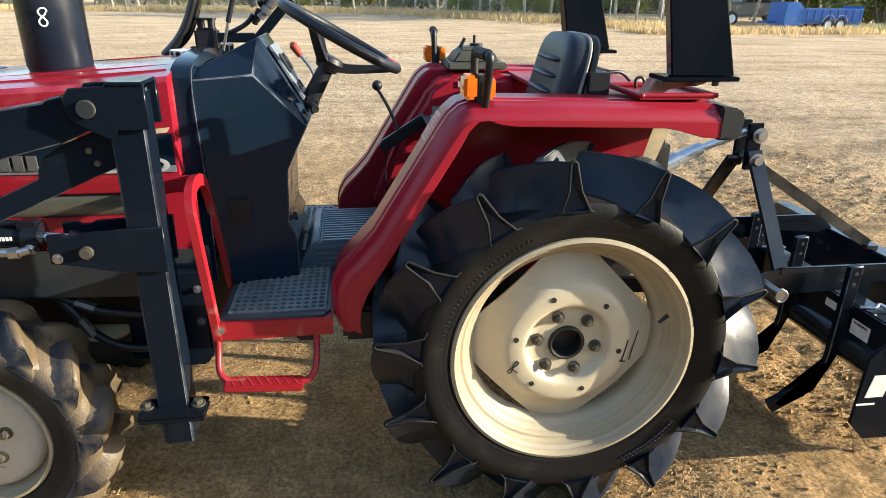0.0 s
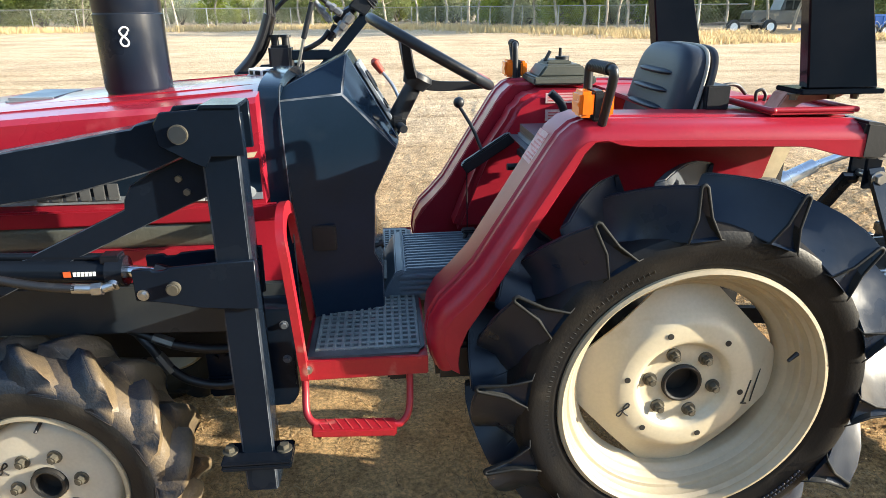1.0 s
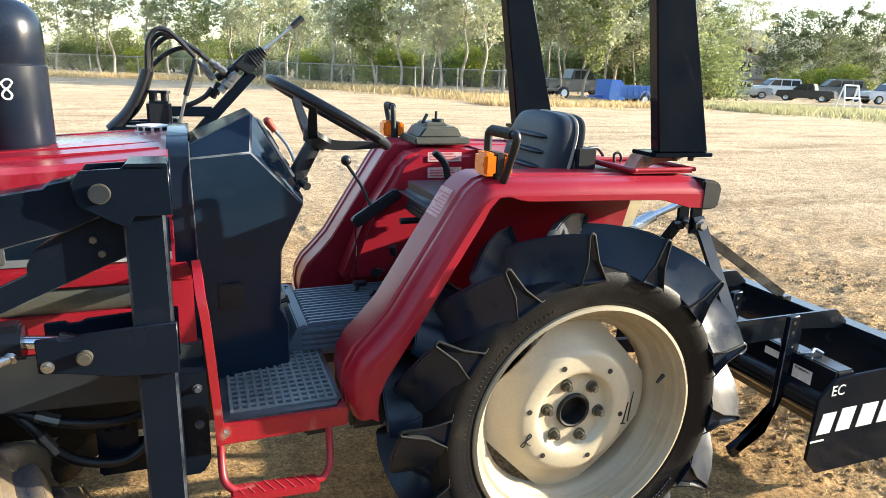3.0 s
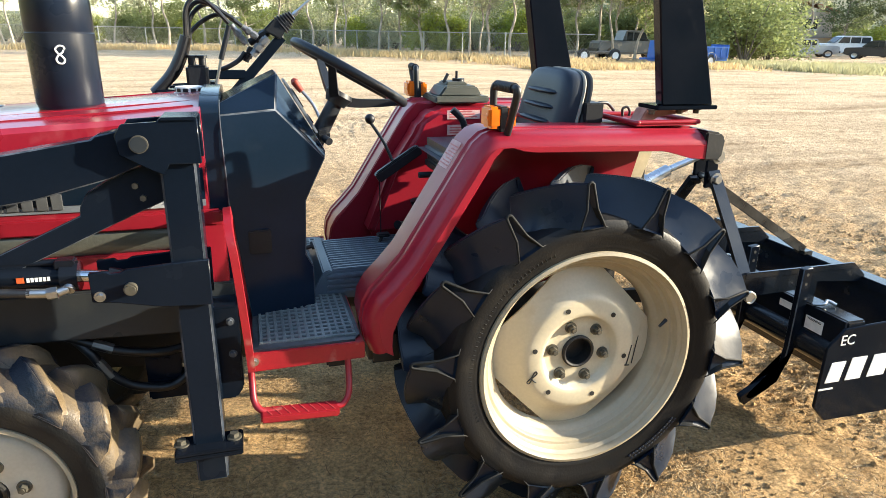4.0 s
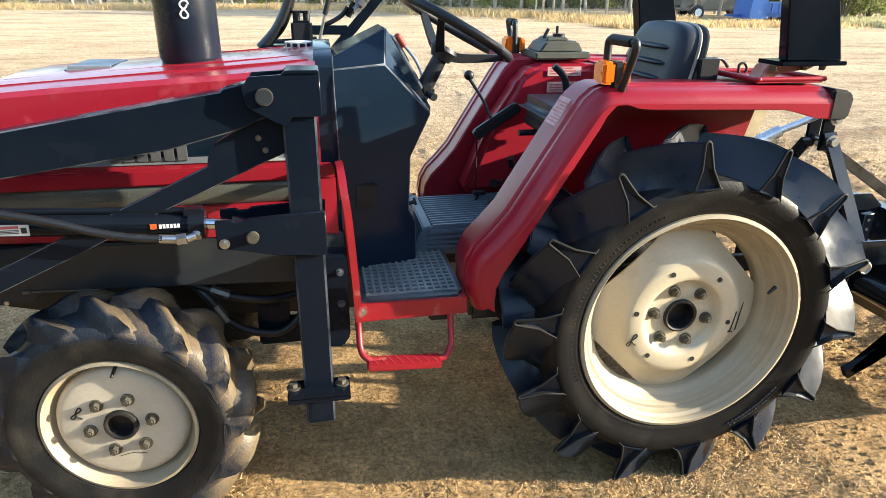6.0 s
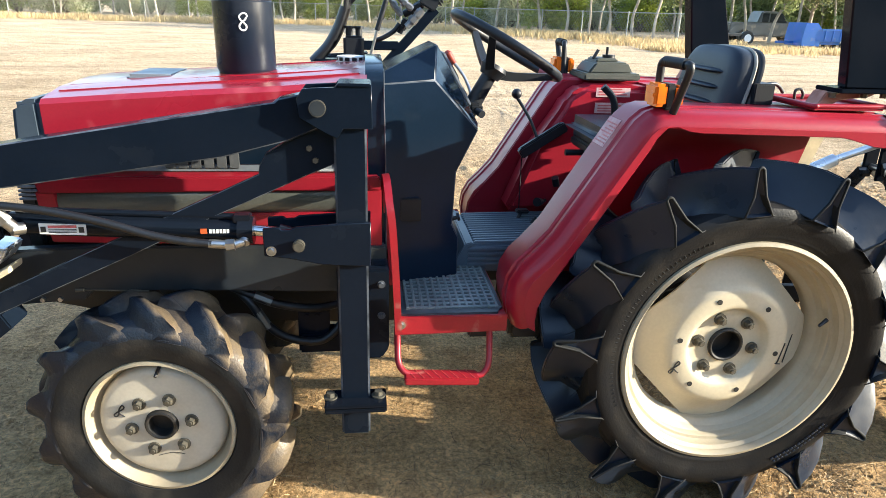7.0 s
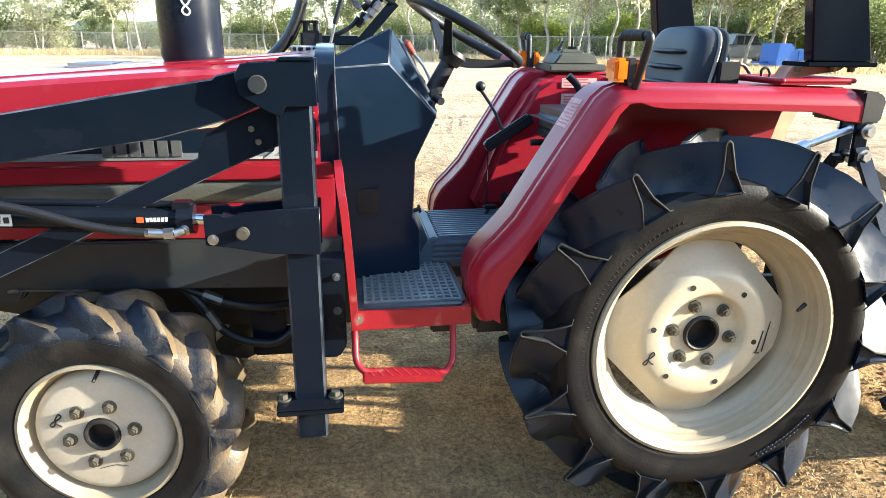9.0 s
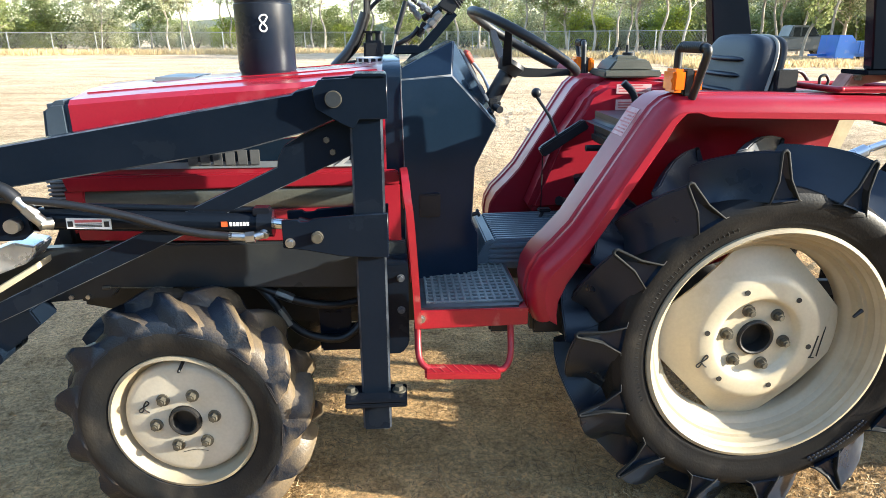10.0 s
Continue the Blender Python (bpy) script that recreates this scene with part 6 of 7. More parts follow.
# ---- box scraper ----
scraper = thing("box_scraper", (1.1, CL, 0.05), "black steel box scraper hitched behind the tractor", "box scraper")
SY0, SY1 = 0.03, 2 * CL - 0.03
END = [(0.908, 0.415), (0.968, 0.480), (1.42, 0.500), (1.47, 0.47), (1.465, 0.155), (1.445, 0.128), (0.962, 0.132), (0.905, 0.192)]
for y in (SY0, SY1 - 0.012):
    bm = bm_new()
    prism(bm, END, y, y + 0.012, 0.002, 1)
    plate = part("end_plate", bm, BLACK, scraper, "black end plate with white lettering blocks" if y == SY0 else "black end plate")
    if y == SY0:
        # brand lettering as plain blocks
        def blk(name, x0, x1, z0, z1, material, lean=0.0):
            b = bm_new()
            prism(b, [(x0, z0), (x1, z0), (x1 + lean, z1), (x0 + lean, z1)], SY0 - 0.002, SY0)
            return part(name, b, material, plate)
        letters("series_letters", "EC", 0.052, Matrix.Translation((0.985, SY0 - 0.0012, 0.438)) @ Matrix.Rotation(radians(90), 4, "X"), WHITE, plate, "white painted letters")
        blk("letter_block", 0.925, 0.985, 0.285, 0.36, WHITE, 0.014)
        blk("underline", 0.905, 0.965, 0.258, 0.264, WHITE)
        for x0, w in ((1.01, 0.075), (1.105, 0.085), (1.205, 0.085)):
            blk("letter_block", x0, x0 + w - 0.010, 0.285, 0.368, WHITE, 0.014)
        blk("flag_field", 1.215, 1.25, 0.4536, 0.4825, FLAG_BLUE)
        for k in range(7):
            blk("flag_stripe", 1.2515 if k > 2 else 1.215, 1.305, 0.432 + 0.0072 * k, 0.4385 + 0.0072 * k, WHITE if k % 2 else FLAG_RED)
bm = bm_new()
box(bm, (0.985, SY0 + 0.012, 0.436), (1.062, SY1 - 0.012, 0.498), 0.006)
part("tool_bar", bm, BLACK_BAR, scraper, "black square tool bar")
bm = bm_new()
box(bm, (0.972, SY0 + 0.012, 0.385), (0.984, SY1 - 0.012, 0.499), 0.002)
part("front_panel", bm, BLACK, scraper)
bm = bm_new()
rod(bm, (1.0, SY0 + 0.012, 0.362), (1.0, SY1 - 0.012, 0.362), 0.055, segs=32)
part("front_tube", bm, BLACK_BAR, scraper, "large black cross tube")
bm = bm_new()
box(bm, (1.28, SY0 + 0.012, 0.15), (1.30, SY1 - 0.012, 0.54), 0.003)
box(bm, (1.265, SY0 + 0.012, 0.515), (1.335, SY1 - 0.012, 0.555), 0.005)
part("rear_blade", bm, BLACK_BAR, scraper, "black rear blade wall")
bm = bm_new()
prism(bm, [(1.27, 0.16), (1.30, 0.18), (1.295, 0.112), (1.28, 0.108)], SY0 + 0.012, SY1 - 0.012, 0.002)
part("cutting_edge", bm, BLACK_BAR, scraper)
for y in (0.265, 0.745):
    bm = bm_new()
    box(bm, (0.74, y - 0.006, 0.590), (1.215, y + 0.006, 0.613), 0.002)
    prism(bm, [(0.655, 0.535), (0.665, 0.585), (0.70, 0.602), (0.76, 0.612), (1.22, 0.612), (1.28, 0.56), (1.28, 0.535), (1.062, 0.555), (1.062, 0.499), (0.985, 0.499), (0.972, 0.53), (0.80, 0.525), (0.70, 0.52)], y - 0.004, y + 0.004)
    part("partition_plate", bm, BLACK_BAR, scraper, "black fore-and-aft plate")
for k, y in enumerate((0.215, 0.47, 0.73)):
    bm = bm_new()
    prism(bm, [(0.930, 0.632), (0.970, 0.636), (0.970, 0.42), (0.962, 0.33), (0.940, 0.265), (0.90, 0.225), (0.84, 0.19), (0.795, 0.17), (0.785, 0.155), (0.80, 0.146), (0.86, 0.172), (0.905, 0.20), (0.920, 0.25), (0.928, 0.33)], y - 0.012, y + 0.012, 0.003, 1, 1)
    sh = part("ripper_shank", bm, BLACK, scraper, "curved black ripper shank", edge=EDGE)
    bm = bm_new()
    sweep(bm, [(0.768, y, 0.138), (0.82, y, 0.168), (0.87, y, 0.196)], rect(0.04, 0.024))
    part("tooth", bm, BLACK, sh)
    # dark plugs stand in for the shade inside the shank's holes
    bm = bm_new()
    for z in (0.575, 0.61):
        rod(bm, (0.950, y - 0.0125, z), (0.950, y + 0.0125, z), 0.006, segs=10)
    part("dark_shank_plug", bm, INK, sh)
    bm = bm_new()
    pipe(bm, [(0.975, y - 0.03, 0.504), (1.01, y - 0.045, 0.508), (1.03, y - 0.04, 0.516), (1.05, y - 0.06, 0.506)], 0.006)
    part("shank_pin", bm, STEEL, sh, "zinc shank pin")
bm = bm_new()
sweep(bm, [(0.715, 0.475, 0.93), (0.735, 0.36, 0.74), (0.75, 0.27, 0.585)], rect(0.045, 0.016))
part("mast_bar", bm, BLACK_BAR, scraper, "black flat mast bar")
bm = bm_new()
sweep(bm, [(0.69, 0.535, 0.90), (0.685, 0.65, 0.74), (0.70, 0.745, 0.585)], rect(0.045, 0.016))
part("mast_bar", bm, BLACK_BAR, scraper, "black flat mast bar")
for y in (0.48, 0.545):
    bm = bm_new()
    prism(bm, [(0.685, 1.02), (0.735, 1.02), (0.735, 0.90), (0.72, 0.87), (0.69, 0.87)], y - 0.006, y + 0.006, 0.002)
    part("mast_plate", bm, BLACK, scraper)
for z, x in ((0.985, 0.712), (0.905, 0.716)):
    bm = bm_new()
    rod(bm, (x, 0.45, z), (x, 0.575, z), 0.011)
    bolt(bm, (x, 0.452, z), (0, -1, 0), 0.016, 0.014)
    part("mast_pin", bm, STEEL, scraper, "zinc mast bolt")
bm = bm_new()
sweep(bm, [(0.72, 0.535, 0.90), (1.275, 0.548, 0.565)], rect(0.035, 0.014))
box(bm, (1.255, 0.52, 0.552), (1.30, 0.575, 0.566), 0.002)
part("back_brace", bm, SCUFFED_BAR, scraper, "scuffed black back brace")
bm = bm_new()
rod(bm, (0.25, 0.505 + 0.0, 0.80), (0.55, 0.505 + 0.005, 0.935), 0.021, segs=18)
rod(bm, (0.55, 0.505 + 0.005, 0.935), (0.70, 0.505 + 0.01, 0.985), 0.012, segs=14)
rod(bm, (0.42, 0.505, 0.876), (0.47, 0.505, 0.90), 0.027, segs=18)
part("top_link", bm, BLUE_LINK, scraper, "bright steel top link turnbuckle")
for y in (0.205, 2 * CL - 0.205):
    bm = bm_new()
    rod(bm, (0.69, y - 0.035, 0.565), (0.69, y + 0.06, 0.565), 0.014)
    rod(bm, (0.69, y - 0.036, 0.565), (0.69, y - 0.024, 0.565), 0.019, segs=20)
    pipe(bm, [(0.69, y - 0.03, 0.585), (0.705, y - 0.034, 0.575), (0.708, y - 0.036, 0.56), (0.695, y - 0.036, 0.545), (0.68, y - 0.034, 0.548)], 0.003)
    part("hitch_pin", bm, STEEL, scraper, "zinc lower hitch pin")
for x0, z0, x1, z1, y in ((0.970, 0.480, 0.9715, 0.505, 0.300), (0.970, 0.445, 0.9715, 0.492, 0.175)):
    bm = bm_new()
    box(bm, (x0, y - 0.055, z0 - 0.03), (x1 + 0.001, y + 0.02, z1 - 0.03))
    part("paper_label", bm, WHITE, scraper, "white printed label")
letters("warning_word", "WARNING", 0.012, Matrix.Translation((0.9695, 0.158, 0.454)) @ Matrix.Rotation(radians(-90), 4, "Z") @ Matrix.Rotation(radians(90), 4, "X"), INK, scraper)

# ---- distance: fence, trees, parked vehicles ----
BARK = mat("pale_bark", (0.42, 0.37, 0.30), 0.8, second=(0.22, 0.18, 0.14), scale=1.4, bump=0.4, fine=12)
TWIG = mat("grey_twigs", (0.16, 0.13, 0.10), 0.9, scale=2, bump=0.2)


def leaf_material(name, base, second):
    m = mat(name, base, 0.6, second=second, scale=0.5, bump=0.0, fine=9, spec=0.3)
    p = m.node_tree.nodes["Principled BSDF"]
    n, l = m.node_tree.nodes, m.node_tree.links
    tr, mx = n.new("ShaderNodeBsdfTranslucent"), n.new("ShaderNodeMixShader")
    l.new(p.inputs["Base Color"].links[0].from_socket, tr.inputs[0])
    mx.inputs[0].default_value = 0.45
    l.new(p.outputs[0], mx.inputs[1])
    l.new(tr.outputs[0], mx.inputs[2])
    l.new(mx.outputs[0], n["Material Output"].inputs[0])
    return m


LEAF_GUM = leaf_material("gum_leaves", (0.46, 0.46, 0.28), (0.31, 0.32, 0.19))
LEAF_GREEN = leaf_material("green_leaves", (0.28, 0.31, 0.12), (0.16, 0.195, 0.075))
LEAF_DEEP = leaf_material("deep_green_leaves", (0.15, 0.17, 0.075), (0.09, 0.11, 0.05))
LEAF_LIME = leaf_material("lime_leaves", (0.29, 0.33, 0.05), (0.18, 0.22, 0.04))
DRYGRASS = leaf_material("dry_grass", (0.66, 0.50, 0.27), (0.5, 0.38, 0.2))
TALLGRASS = leaf_material("pale_grass", (0.46, 0.43, 0.24), (0.33, 0.31, 0.16))


def leaves(rng, centres, radii, count, size, droop):
    """Small folded leaves round the clump centres."""
    v, f = [], []
    centres = np.asarray(centres)
    pick = rng.integers(0, len(centres), count)
    d = rng.normal(size=(count, 3))
    d /= np.linalg.norm(d, axis=1)[:, None]
    rad = np.asarray(radii)[pick] * rng.random(count) ** 0.45
    pos = centres[pick] + d * rad[:, None] * np.array([1, 1, 0.75])
    for p in pos:
        a, ln = rng.uniform(0, 2 * math.pi), size * rng.uniform(0.6, 1.4)
        w = ln * rng.uniform(0.28, 0.5)
        dx = np.array([math.cos(a), math.sin(a), -droop * rng.uniform(0.2, 1.5)])
        dx /= np.linalg.norm(dx)
        sd = np.cross(dx, rng.normal(size=3))
        sd /= np.linalg.norm(sd) + 1e-6
        k = len(v)
        v += [tuple(p), tuple(p + dx * ln * 0.5 + sd * w), tuple(p + dx * ln), tuple(p + dx * ln * 0.5 - sd * w)]
        f.append((k, k + 1, k + 2, k + 3))
    return v, f


def tree(name, label, seed, height, bare, spread, clumps, count, size, leaf, droop, lean=0.06, bark=BARK, r0=0.16, lowest=0.4):
    rng = np.random.default_rng(seed)
    t = thing(name, (0, 0, 0), label, "tree")
    bm = bm_new()
    pts = [Vector((0, 0, -0.2))]
    a = rng.uniform(0, 6.28)
    for k in range(1, 7):
        h = height * 0.8 * k / 6
        pts.append(Vector((math.cos(a) * lean * h + rng.normal(0, 0.12), math.sin(a) * lean * h + rng.normal(0, 0.12), h)))
    sweep(bm, smooth_path(pts, 4), lambda s: ring(r0 * (1 - 0.75 * s) * (1.25 if s < 0.05 else 1), 8))
    part("trunk", bm, bark, t)
    cs, rs = [], []
    bm = bm_new()
    for k in range(clumps):
        s = lowest + (1 - lowest) * (k + rng.random()) / clumps
        base = pts[min(5, int(s * 6))].lerp(pts[min(6, int(s * 6) + 1)], s * 6 - int(s * 6))
        b = a + k * 2.4 + rng.normal(0, 0.5)
        reach = spread * rng.uniform(0.35, 1.0) * (1.15 - 0.6 * abs(s - 0.65))
        tip = base + Vector((math.cos(b) * reach, math.sin(b) * reach, height * rng.uniform(0.06, 0.2)))
        mid = base.lerp(tip, 0.5) + Vector((0, 0, -0.1 * reach + rng.normal(0, 0.1)))
        r1 = r0 * 0.33
        sweep(bm, smooth_path([base, mid, tip], 3), lambda q: ring(r1 * (1 - 0.8 * q), 5))
        for q in (0.45, 0.7, 0.9, 1.1):
            cs.append(tuple(base.lerp(tip, q) + Vector(rng.normal(0, 0.3, 3)) * spread * 0.5))
            rs.append(spread * rng.uniform(0.08, 0.36))
    part("branchwork", bm, bark, t)
    v, f = leaves(rng, cs, rs, count, size, droop)
    raw_mesh("crown", v, f, leaf, t)
    return t


def shrub(name, label, seed, height, width, count, size, leaf):
    rng = np.random.default_rng(seed)
    t = thing(name, (0, 0, 0), label, "shrub")
    bm = bm_new()
    cs, rs = [], []
    for k in range(9):
        a, s = rng.uniform(0, 6.28), rng.uniform(0.2, 1.0)
        tip = Vector((math.cos(a) * width * 0.5 * rng.uniform(0.2, 1), math.sin(a) * width * 0.5 * rng.uniform(0.2, 1), height * rng.uniform(0.35, 0.9)))
        sweep(bm, smooth_path([(0, 0, -0.1), tip * 0.5 + Vector((0, 0, 0.2)), tip], 3), lambda q: ring(0.05 * (1 - 0.8 * q), 5))
        cs += [tuple(tip), tuple(tip * 0.65), (tip.x * 1.1, tip.y * 1.1, tip.z * 0.4)]
        rs += [width * rng.uniform(0.16, 0.27)] * 3
    part("branchwork", bm, TWIG, t)
    v, f = leaves(rng, cs, rs, count, size, 0.3)
    raw_mesh("foliage", v, f, leaf, t)
    return t


GUM = "tall slender gum tree with pale trunk and drooping leaves"
SHRUB = "dense green shrub behind the fence"
gums = [tree("gum_tree", GUM, 40 + k, h, 0.35, sp, cl, n, 0.16, leaf, 1.0, ln, BARK, r0, lo) for k, (h, sp, cl, n, leaf, ln, r0, lo) in enumerate((
    (10.0, 2.3, 20, 3900, LEAF_GUM, 0.05, 0.10, 0.36), (8.5, 1.9, 18, 3100, LEAF_GUM, 0.12, 0.08, 0.34), (12.0, 2.6, 22, 4600, LEAF_GUM, 0.03, 0.12, 0.38), (8.0, 2.4, 24, 6500, LEAF_GREEN, 0.1, 0.09, 0.22), (10.5, 3.0, 32, 9000, LEAF_GREEN, 0.06, 0.12, 0.2), (10.0, 3.2, 32, 9000, LEAF_DEEP, 0.05, 0.13, 0.2)))]
shrubs = [shrub("shrub", SHRUB, 70 + k, h, w, n, 0.125, leaf) for k, (h, w, n, leaf) in enumerate(((3.0, 3.8, 7500, LEAF_GREEN), (3.8, 4.4, 10000, LEAF_GREEN), (2.5, 3.2, 4200, LEAF_LIME), (3.4, 4.6, 5500, LEAF_GUM)))]
rng = np.random.default_rng(11)
EYE0 = Vector((-0.9, -1.4, 0))


def polar(az, d):
    return Vector((EYE0.x + d * math.sin(radians(az)), EYE0.y + d * math.cos(radians(az)), 0))


def plant(master, az, d, s=1.0, first=[]):
    p = polar(az, d)
    m = pose(p.x, p.y, 0, 0, 0, rng.uniform(0, 360))
    if master.name not in first:
        first.append(master.name)
        master.matrix_basis = m @ Matrix.Scale(s, 4)
        return master
    c = copy_thing(master, m)
    c.scale = (s, s, s)
    return c


# a loose row of gums behind the fence, thicker towards the vehicles
for az, d, k, s in ((-33, 64, 0, 1.0), (-29, 60, 4, 0.8), (-26, 66, 1, 0.9), (-22.5, 61, 1, 0.85), (-19, 70, 3, 1.0), (-16.5, 63, 0, 0.9), (-13, 66, 2, 0.8), (-9.5, 60, 1, 1.0), (-6.5, 62, 0, 1.0), (-3, 60, 2, 0.95), (0.5, 58, 4, 0.85),
                    (3, 57, 0, 0.95), (5.5, 55, 2, 0.9), (8.2, 50, 1, 1.0), (11, 44, 0, 0.9), (12.8, 45, 1, 0.9), (14.8, 44, 3, 1.0), (16.8, 42, 2, 0.8), (18.6, 38, 1, 0.9), (20.3, 41, 0, 0.85), (22.2, 38, 2, 0.75), (23.8, 36, 1, 1.0), (25.6, 44, 4, 0.9), (27.6, 43, 0, 0.9), (29.3, 46, 2, 0.9),
                    (30.6, 44, 1, 1.1), (32.3, 44, 3, 1.1), (33.9, 43, 1, 1.1), (35.0, 52, 5, 1.0), (37, 58, 5, 0.95), (39.5, 60, 5, 1.0), (42, 74, 5, 1.0), (44.5, 66, 2, 0.9), (47.0, 90, 5, 1.1), (50, 95, 5, 1.2), (53, 92, 5, 1.1), (57, 90, 5, 1.2), (61, 85, 5, 1.1)):
    tagged(plant(gums[k], az, d, s), group="gum trees behind the fence")
for az in np.arange(-37, 62, 0.85):
    d = 66 if az < 5 else (56 if az < 20 else (62 if az < 38 else 105))
    tagged(plant(shrubs[int(rng.integers(0, 4))], az + rng.normal(0, 0.6), d + rng.uniform(-3, 14), rng.uniform(0.8, 1.5) * (0.8 if az < 2 else 1.05)), group="shrubs behind the fence")
for az in np.arange(4, 62, 2.6):
    tagged(plant(gums[(5 if az > 30 else 4) if rng.random() < 0.6 else 3], az + rng.normal(0, 0.8), rng.uniform(72, 100) + (30 if az > 40 else 0), rng.uniform(0.8, 1.15)), group="gum trees behind the fence")
for az in np.arange(-36, 41, 2.3):
    tagged(plant(gums[int(rng.integers(0, 3))], az + rng.normal(0, 0.7), rng.uniform(56, 84) * (1.0 if az < 10 else 0.85), rng.uniform(0.75, 1.1)), group="gum trees behind the fence")
for az, d, s in ((40.6, 41, 1.25), (42.2, 44, 1.0), (39.6, 46, 0.9)):
    tagged(plant(shrubs[1], az, d, s), "broad green bush beside the blue trailer", group="bushes by the trailer")
for az, d, s in ((50.3, 84, 1.3), (52.0, 84, 1.5), (48.8, 88, 1.2)):
    tagged(plant(shrubs[2], az, d, s), "bright lime-green bush behind the parked cars", group="bushes by the cars")

# wooded hill far behind
bm = bm_new()
cols = []
for k in range(90):
    az = -60 + 140 * k / 89
    hgt = 6 + 16 / (1 + math.exp(-(az - 12) / 6)) + 3 * math.sin(az * 0.31) + 1.5 * math.sin(az * 0.9)
    col = []
    for d, h in ((190, -1), (240, 0.45), (300, 0.85), (380, 1.0), (600, 0.6)):
        p = polar(az, d)
        col.append(bm.verts.new((p.x, p.y, -1 if h < 0 else hgt * h + noise.noise((az * 0.4, d * 0.02, 0)) * 2.5)))
    cols.append(col)
for a, b in zip(cols, cols[1:]):
    for i in range(4):
        bm.faces.new((a[i], b[i], b[i + 1], a[i + 1]))
hill = finish("hill_backdrop", bm, mat("wooded_slope", (0.085, 0.10, 0.05), 0.95, second=(0.19, 0.17, 0.09), scale=0.06, bump=0.6, fine=0.6), smooth=80)
tagged(hill, "low wooded hillside in the far distance", "hill", kind="structure")

# unseen belts added to darken reflections: far off sunward, near behind the camera
BELT_GREEN = mat("belt_green", (0.06, 0.075, 0.035), 0.95, second=(0.13, 0.13, 0.06), scale=0.25, bump=0.6, fine=1.5)
for first, last, reach, label in ((70, 108, 62, "unseen far belt added to darken reflections"), (112, 322, 14, "unseen near belt added behind the camera to darken reflections and ground")):
    bm = bm_new()
    cols = []
    for k in range(121):
        az = first + (last - first) * k / 120
        col = []
        for d, h in ((1.0, -0.5), (1.03, 0.55), (1.1, 0.9), (1.23, 1.0), (1.45, 0.6), (1.5, -0.5)):
            p = polar(az, reach * d)
            tall = 10.0 if reach > 20 else 6.5
            col.append(bm.verts.new((p.x, p.y, h if h < 0 else tall * h * (1 + 0.35 * noise.noise((az * 0.21, d * 6, 3))))))
        cols.append(col)
    for a, b in zip(cols, cols[1:]):
        for i in range(5):
            bm.faces.new((a[i], b[i], b[i + 1], a[i + 1]))
    tagged(finish("unseen_dark_belt", bm, BELT_GREEN, smooth=80), label, "woods", kind="structure")

# chain-link fence
FPATH = [Vector((-52, 48, 0)), Vector((1.5, 50.5, 0)), Vector((14.2, 30.0, 0)), Vector((16.0, 29.0, 0))]
GALV = mat("galvanised_pipe", (0.36, 0.36, 0.33), 0.5, metal=0.3, scale=3)
fence = thing("chain_link_fence", FPATH[1], "low galvanised chain-link fence along the yard", "fence")
FH = 1.45
for a, b in zip(FPATH, FPATH[1:]):
    ln = (b - a).length
    n = max(1, round(ln / 3.0))
    for k in range(n):
        p = a.lerp(b, k / n)
        bm = bm_new()
        rod(bm, p - Vector((0, 0, 0.1)), p + Vector((0, 0, FH + 0.05)), 0.035, segs=8)
        part("fence_post", bm, GALV, fence)
    bm = bm_new()
    rod(bm, a + Vector((0, 0, FH)), b + Vector((0, 0, FH)), 0.022, segs=6)
    part("top_rail", bm, GALV, fence)
    v, f = [], []
    u = (b - a).normalized()
    nrm = Vector((-u.y, u.x, 0))
    for k in range(int(ln / 0.16)):
        for sgn in (1, -1):
            p0 = a + u * (k * 0.16)
            p1 = p0 + u * (FH * 0.75 * sgn)
            i = len(v)
            for q, z in ((p0, 0.05), (p1, FH)):
                for o in (u * 0.004, -u * 0.004 + nrm * 0.003, -u * 0.004 - nrm * 0.003):
                    v.append(tuple(q + o + Vector((0, 0, z))))
            f += [(i, i + 1, i + 4, i + 3), (i + 1, i + 2, i + 5, i + 4), (i + 2, i, i + 3, i + 5)]
    raw_mesh("wire_mesh", v, f, GALV, fence)


def grass(name, label, path, width, count, height, material, seed):
    r = np.random.default_rng(seed)
    v, f = [], []
    segs = list(zip(path, path[1:]))
    ln = np.array([(b - a).length for a, b in segs])
    for k in r.choice(len(segs), count, p=ln / ln.sum()):
        a, b = segs[k]
        u = (b - a).normalized()
        c = a.lerp(b, r.random()) + Vector((-u.y, u.x, 0)) * r.normal(0, width)
        if vnoise(np.array([c.x * 0.5]), np.array([c.y * 0.5]), 31)[0] < r.random() * 0.7:
            continue
        z0 = float(relief(c.x, c.y))
        for q in range(3):
            h, an = height * r.uniform(0.4, 1.2), r.uniform(0, 6.28)
            d = Vector((math.cos(an), math.sin(an), 0))
            s = Vector((-d.y, d.x, 0)) * r.uniform(0.012, 0.03)
            o = c + Vector((r.normal(0, 0.06), r.normal(0, 0.06), z0 - 0.02))
            i = len(v)
            v += [tuple(o - s), tuple(o + s), tuple(o + d * h * 0.15 + s * 0.7 + Vector((0, 0, h * 0.6))), tuple(o + d * h * 0.4 + Vector((0, 0, h)))]
            f += [(i, i + 1, i + 2), (i, i + 2, i + 3)]
    return tagged(raw_mesh(name, v, f, material), label, "grass", kind="stuff")


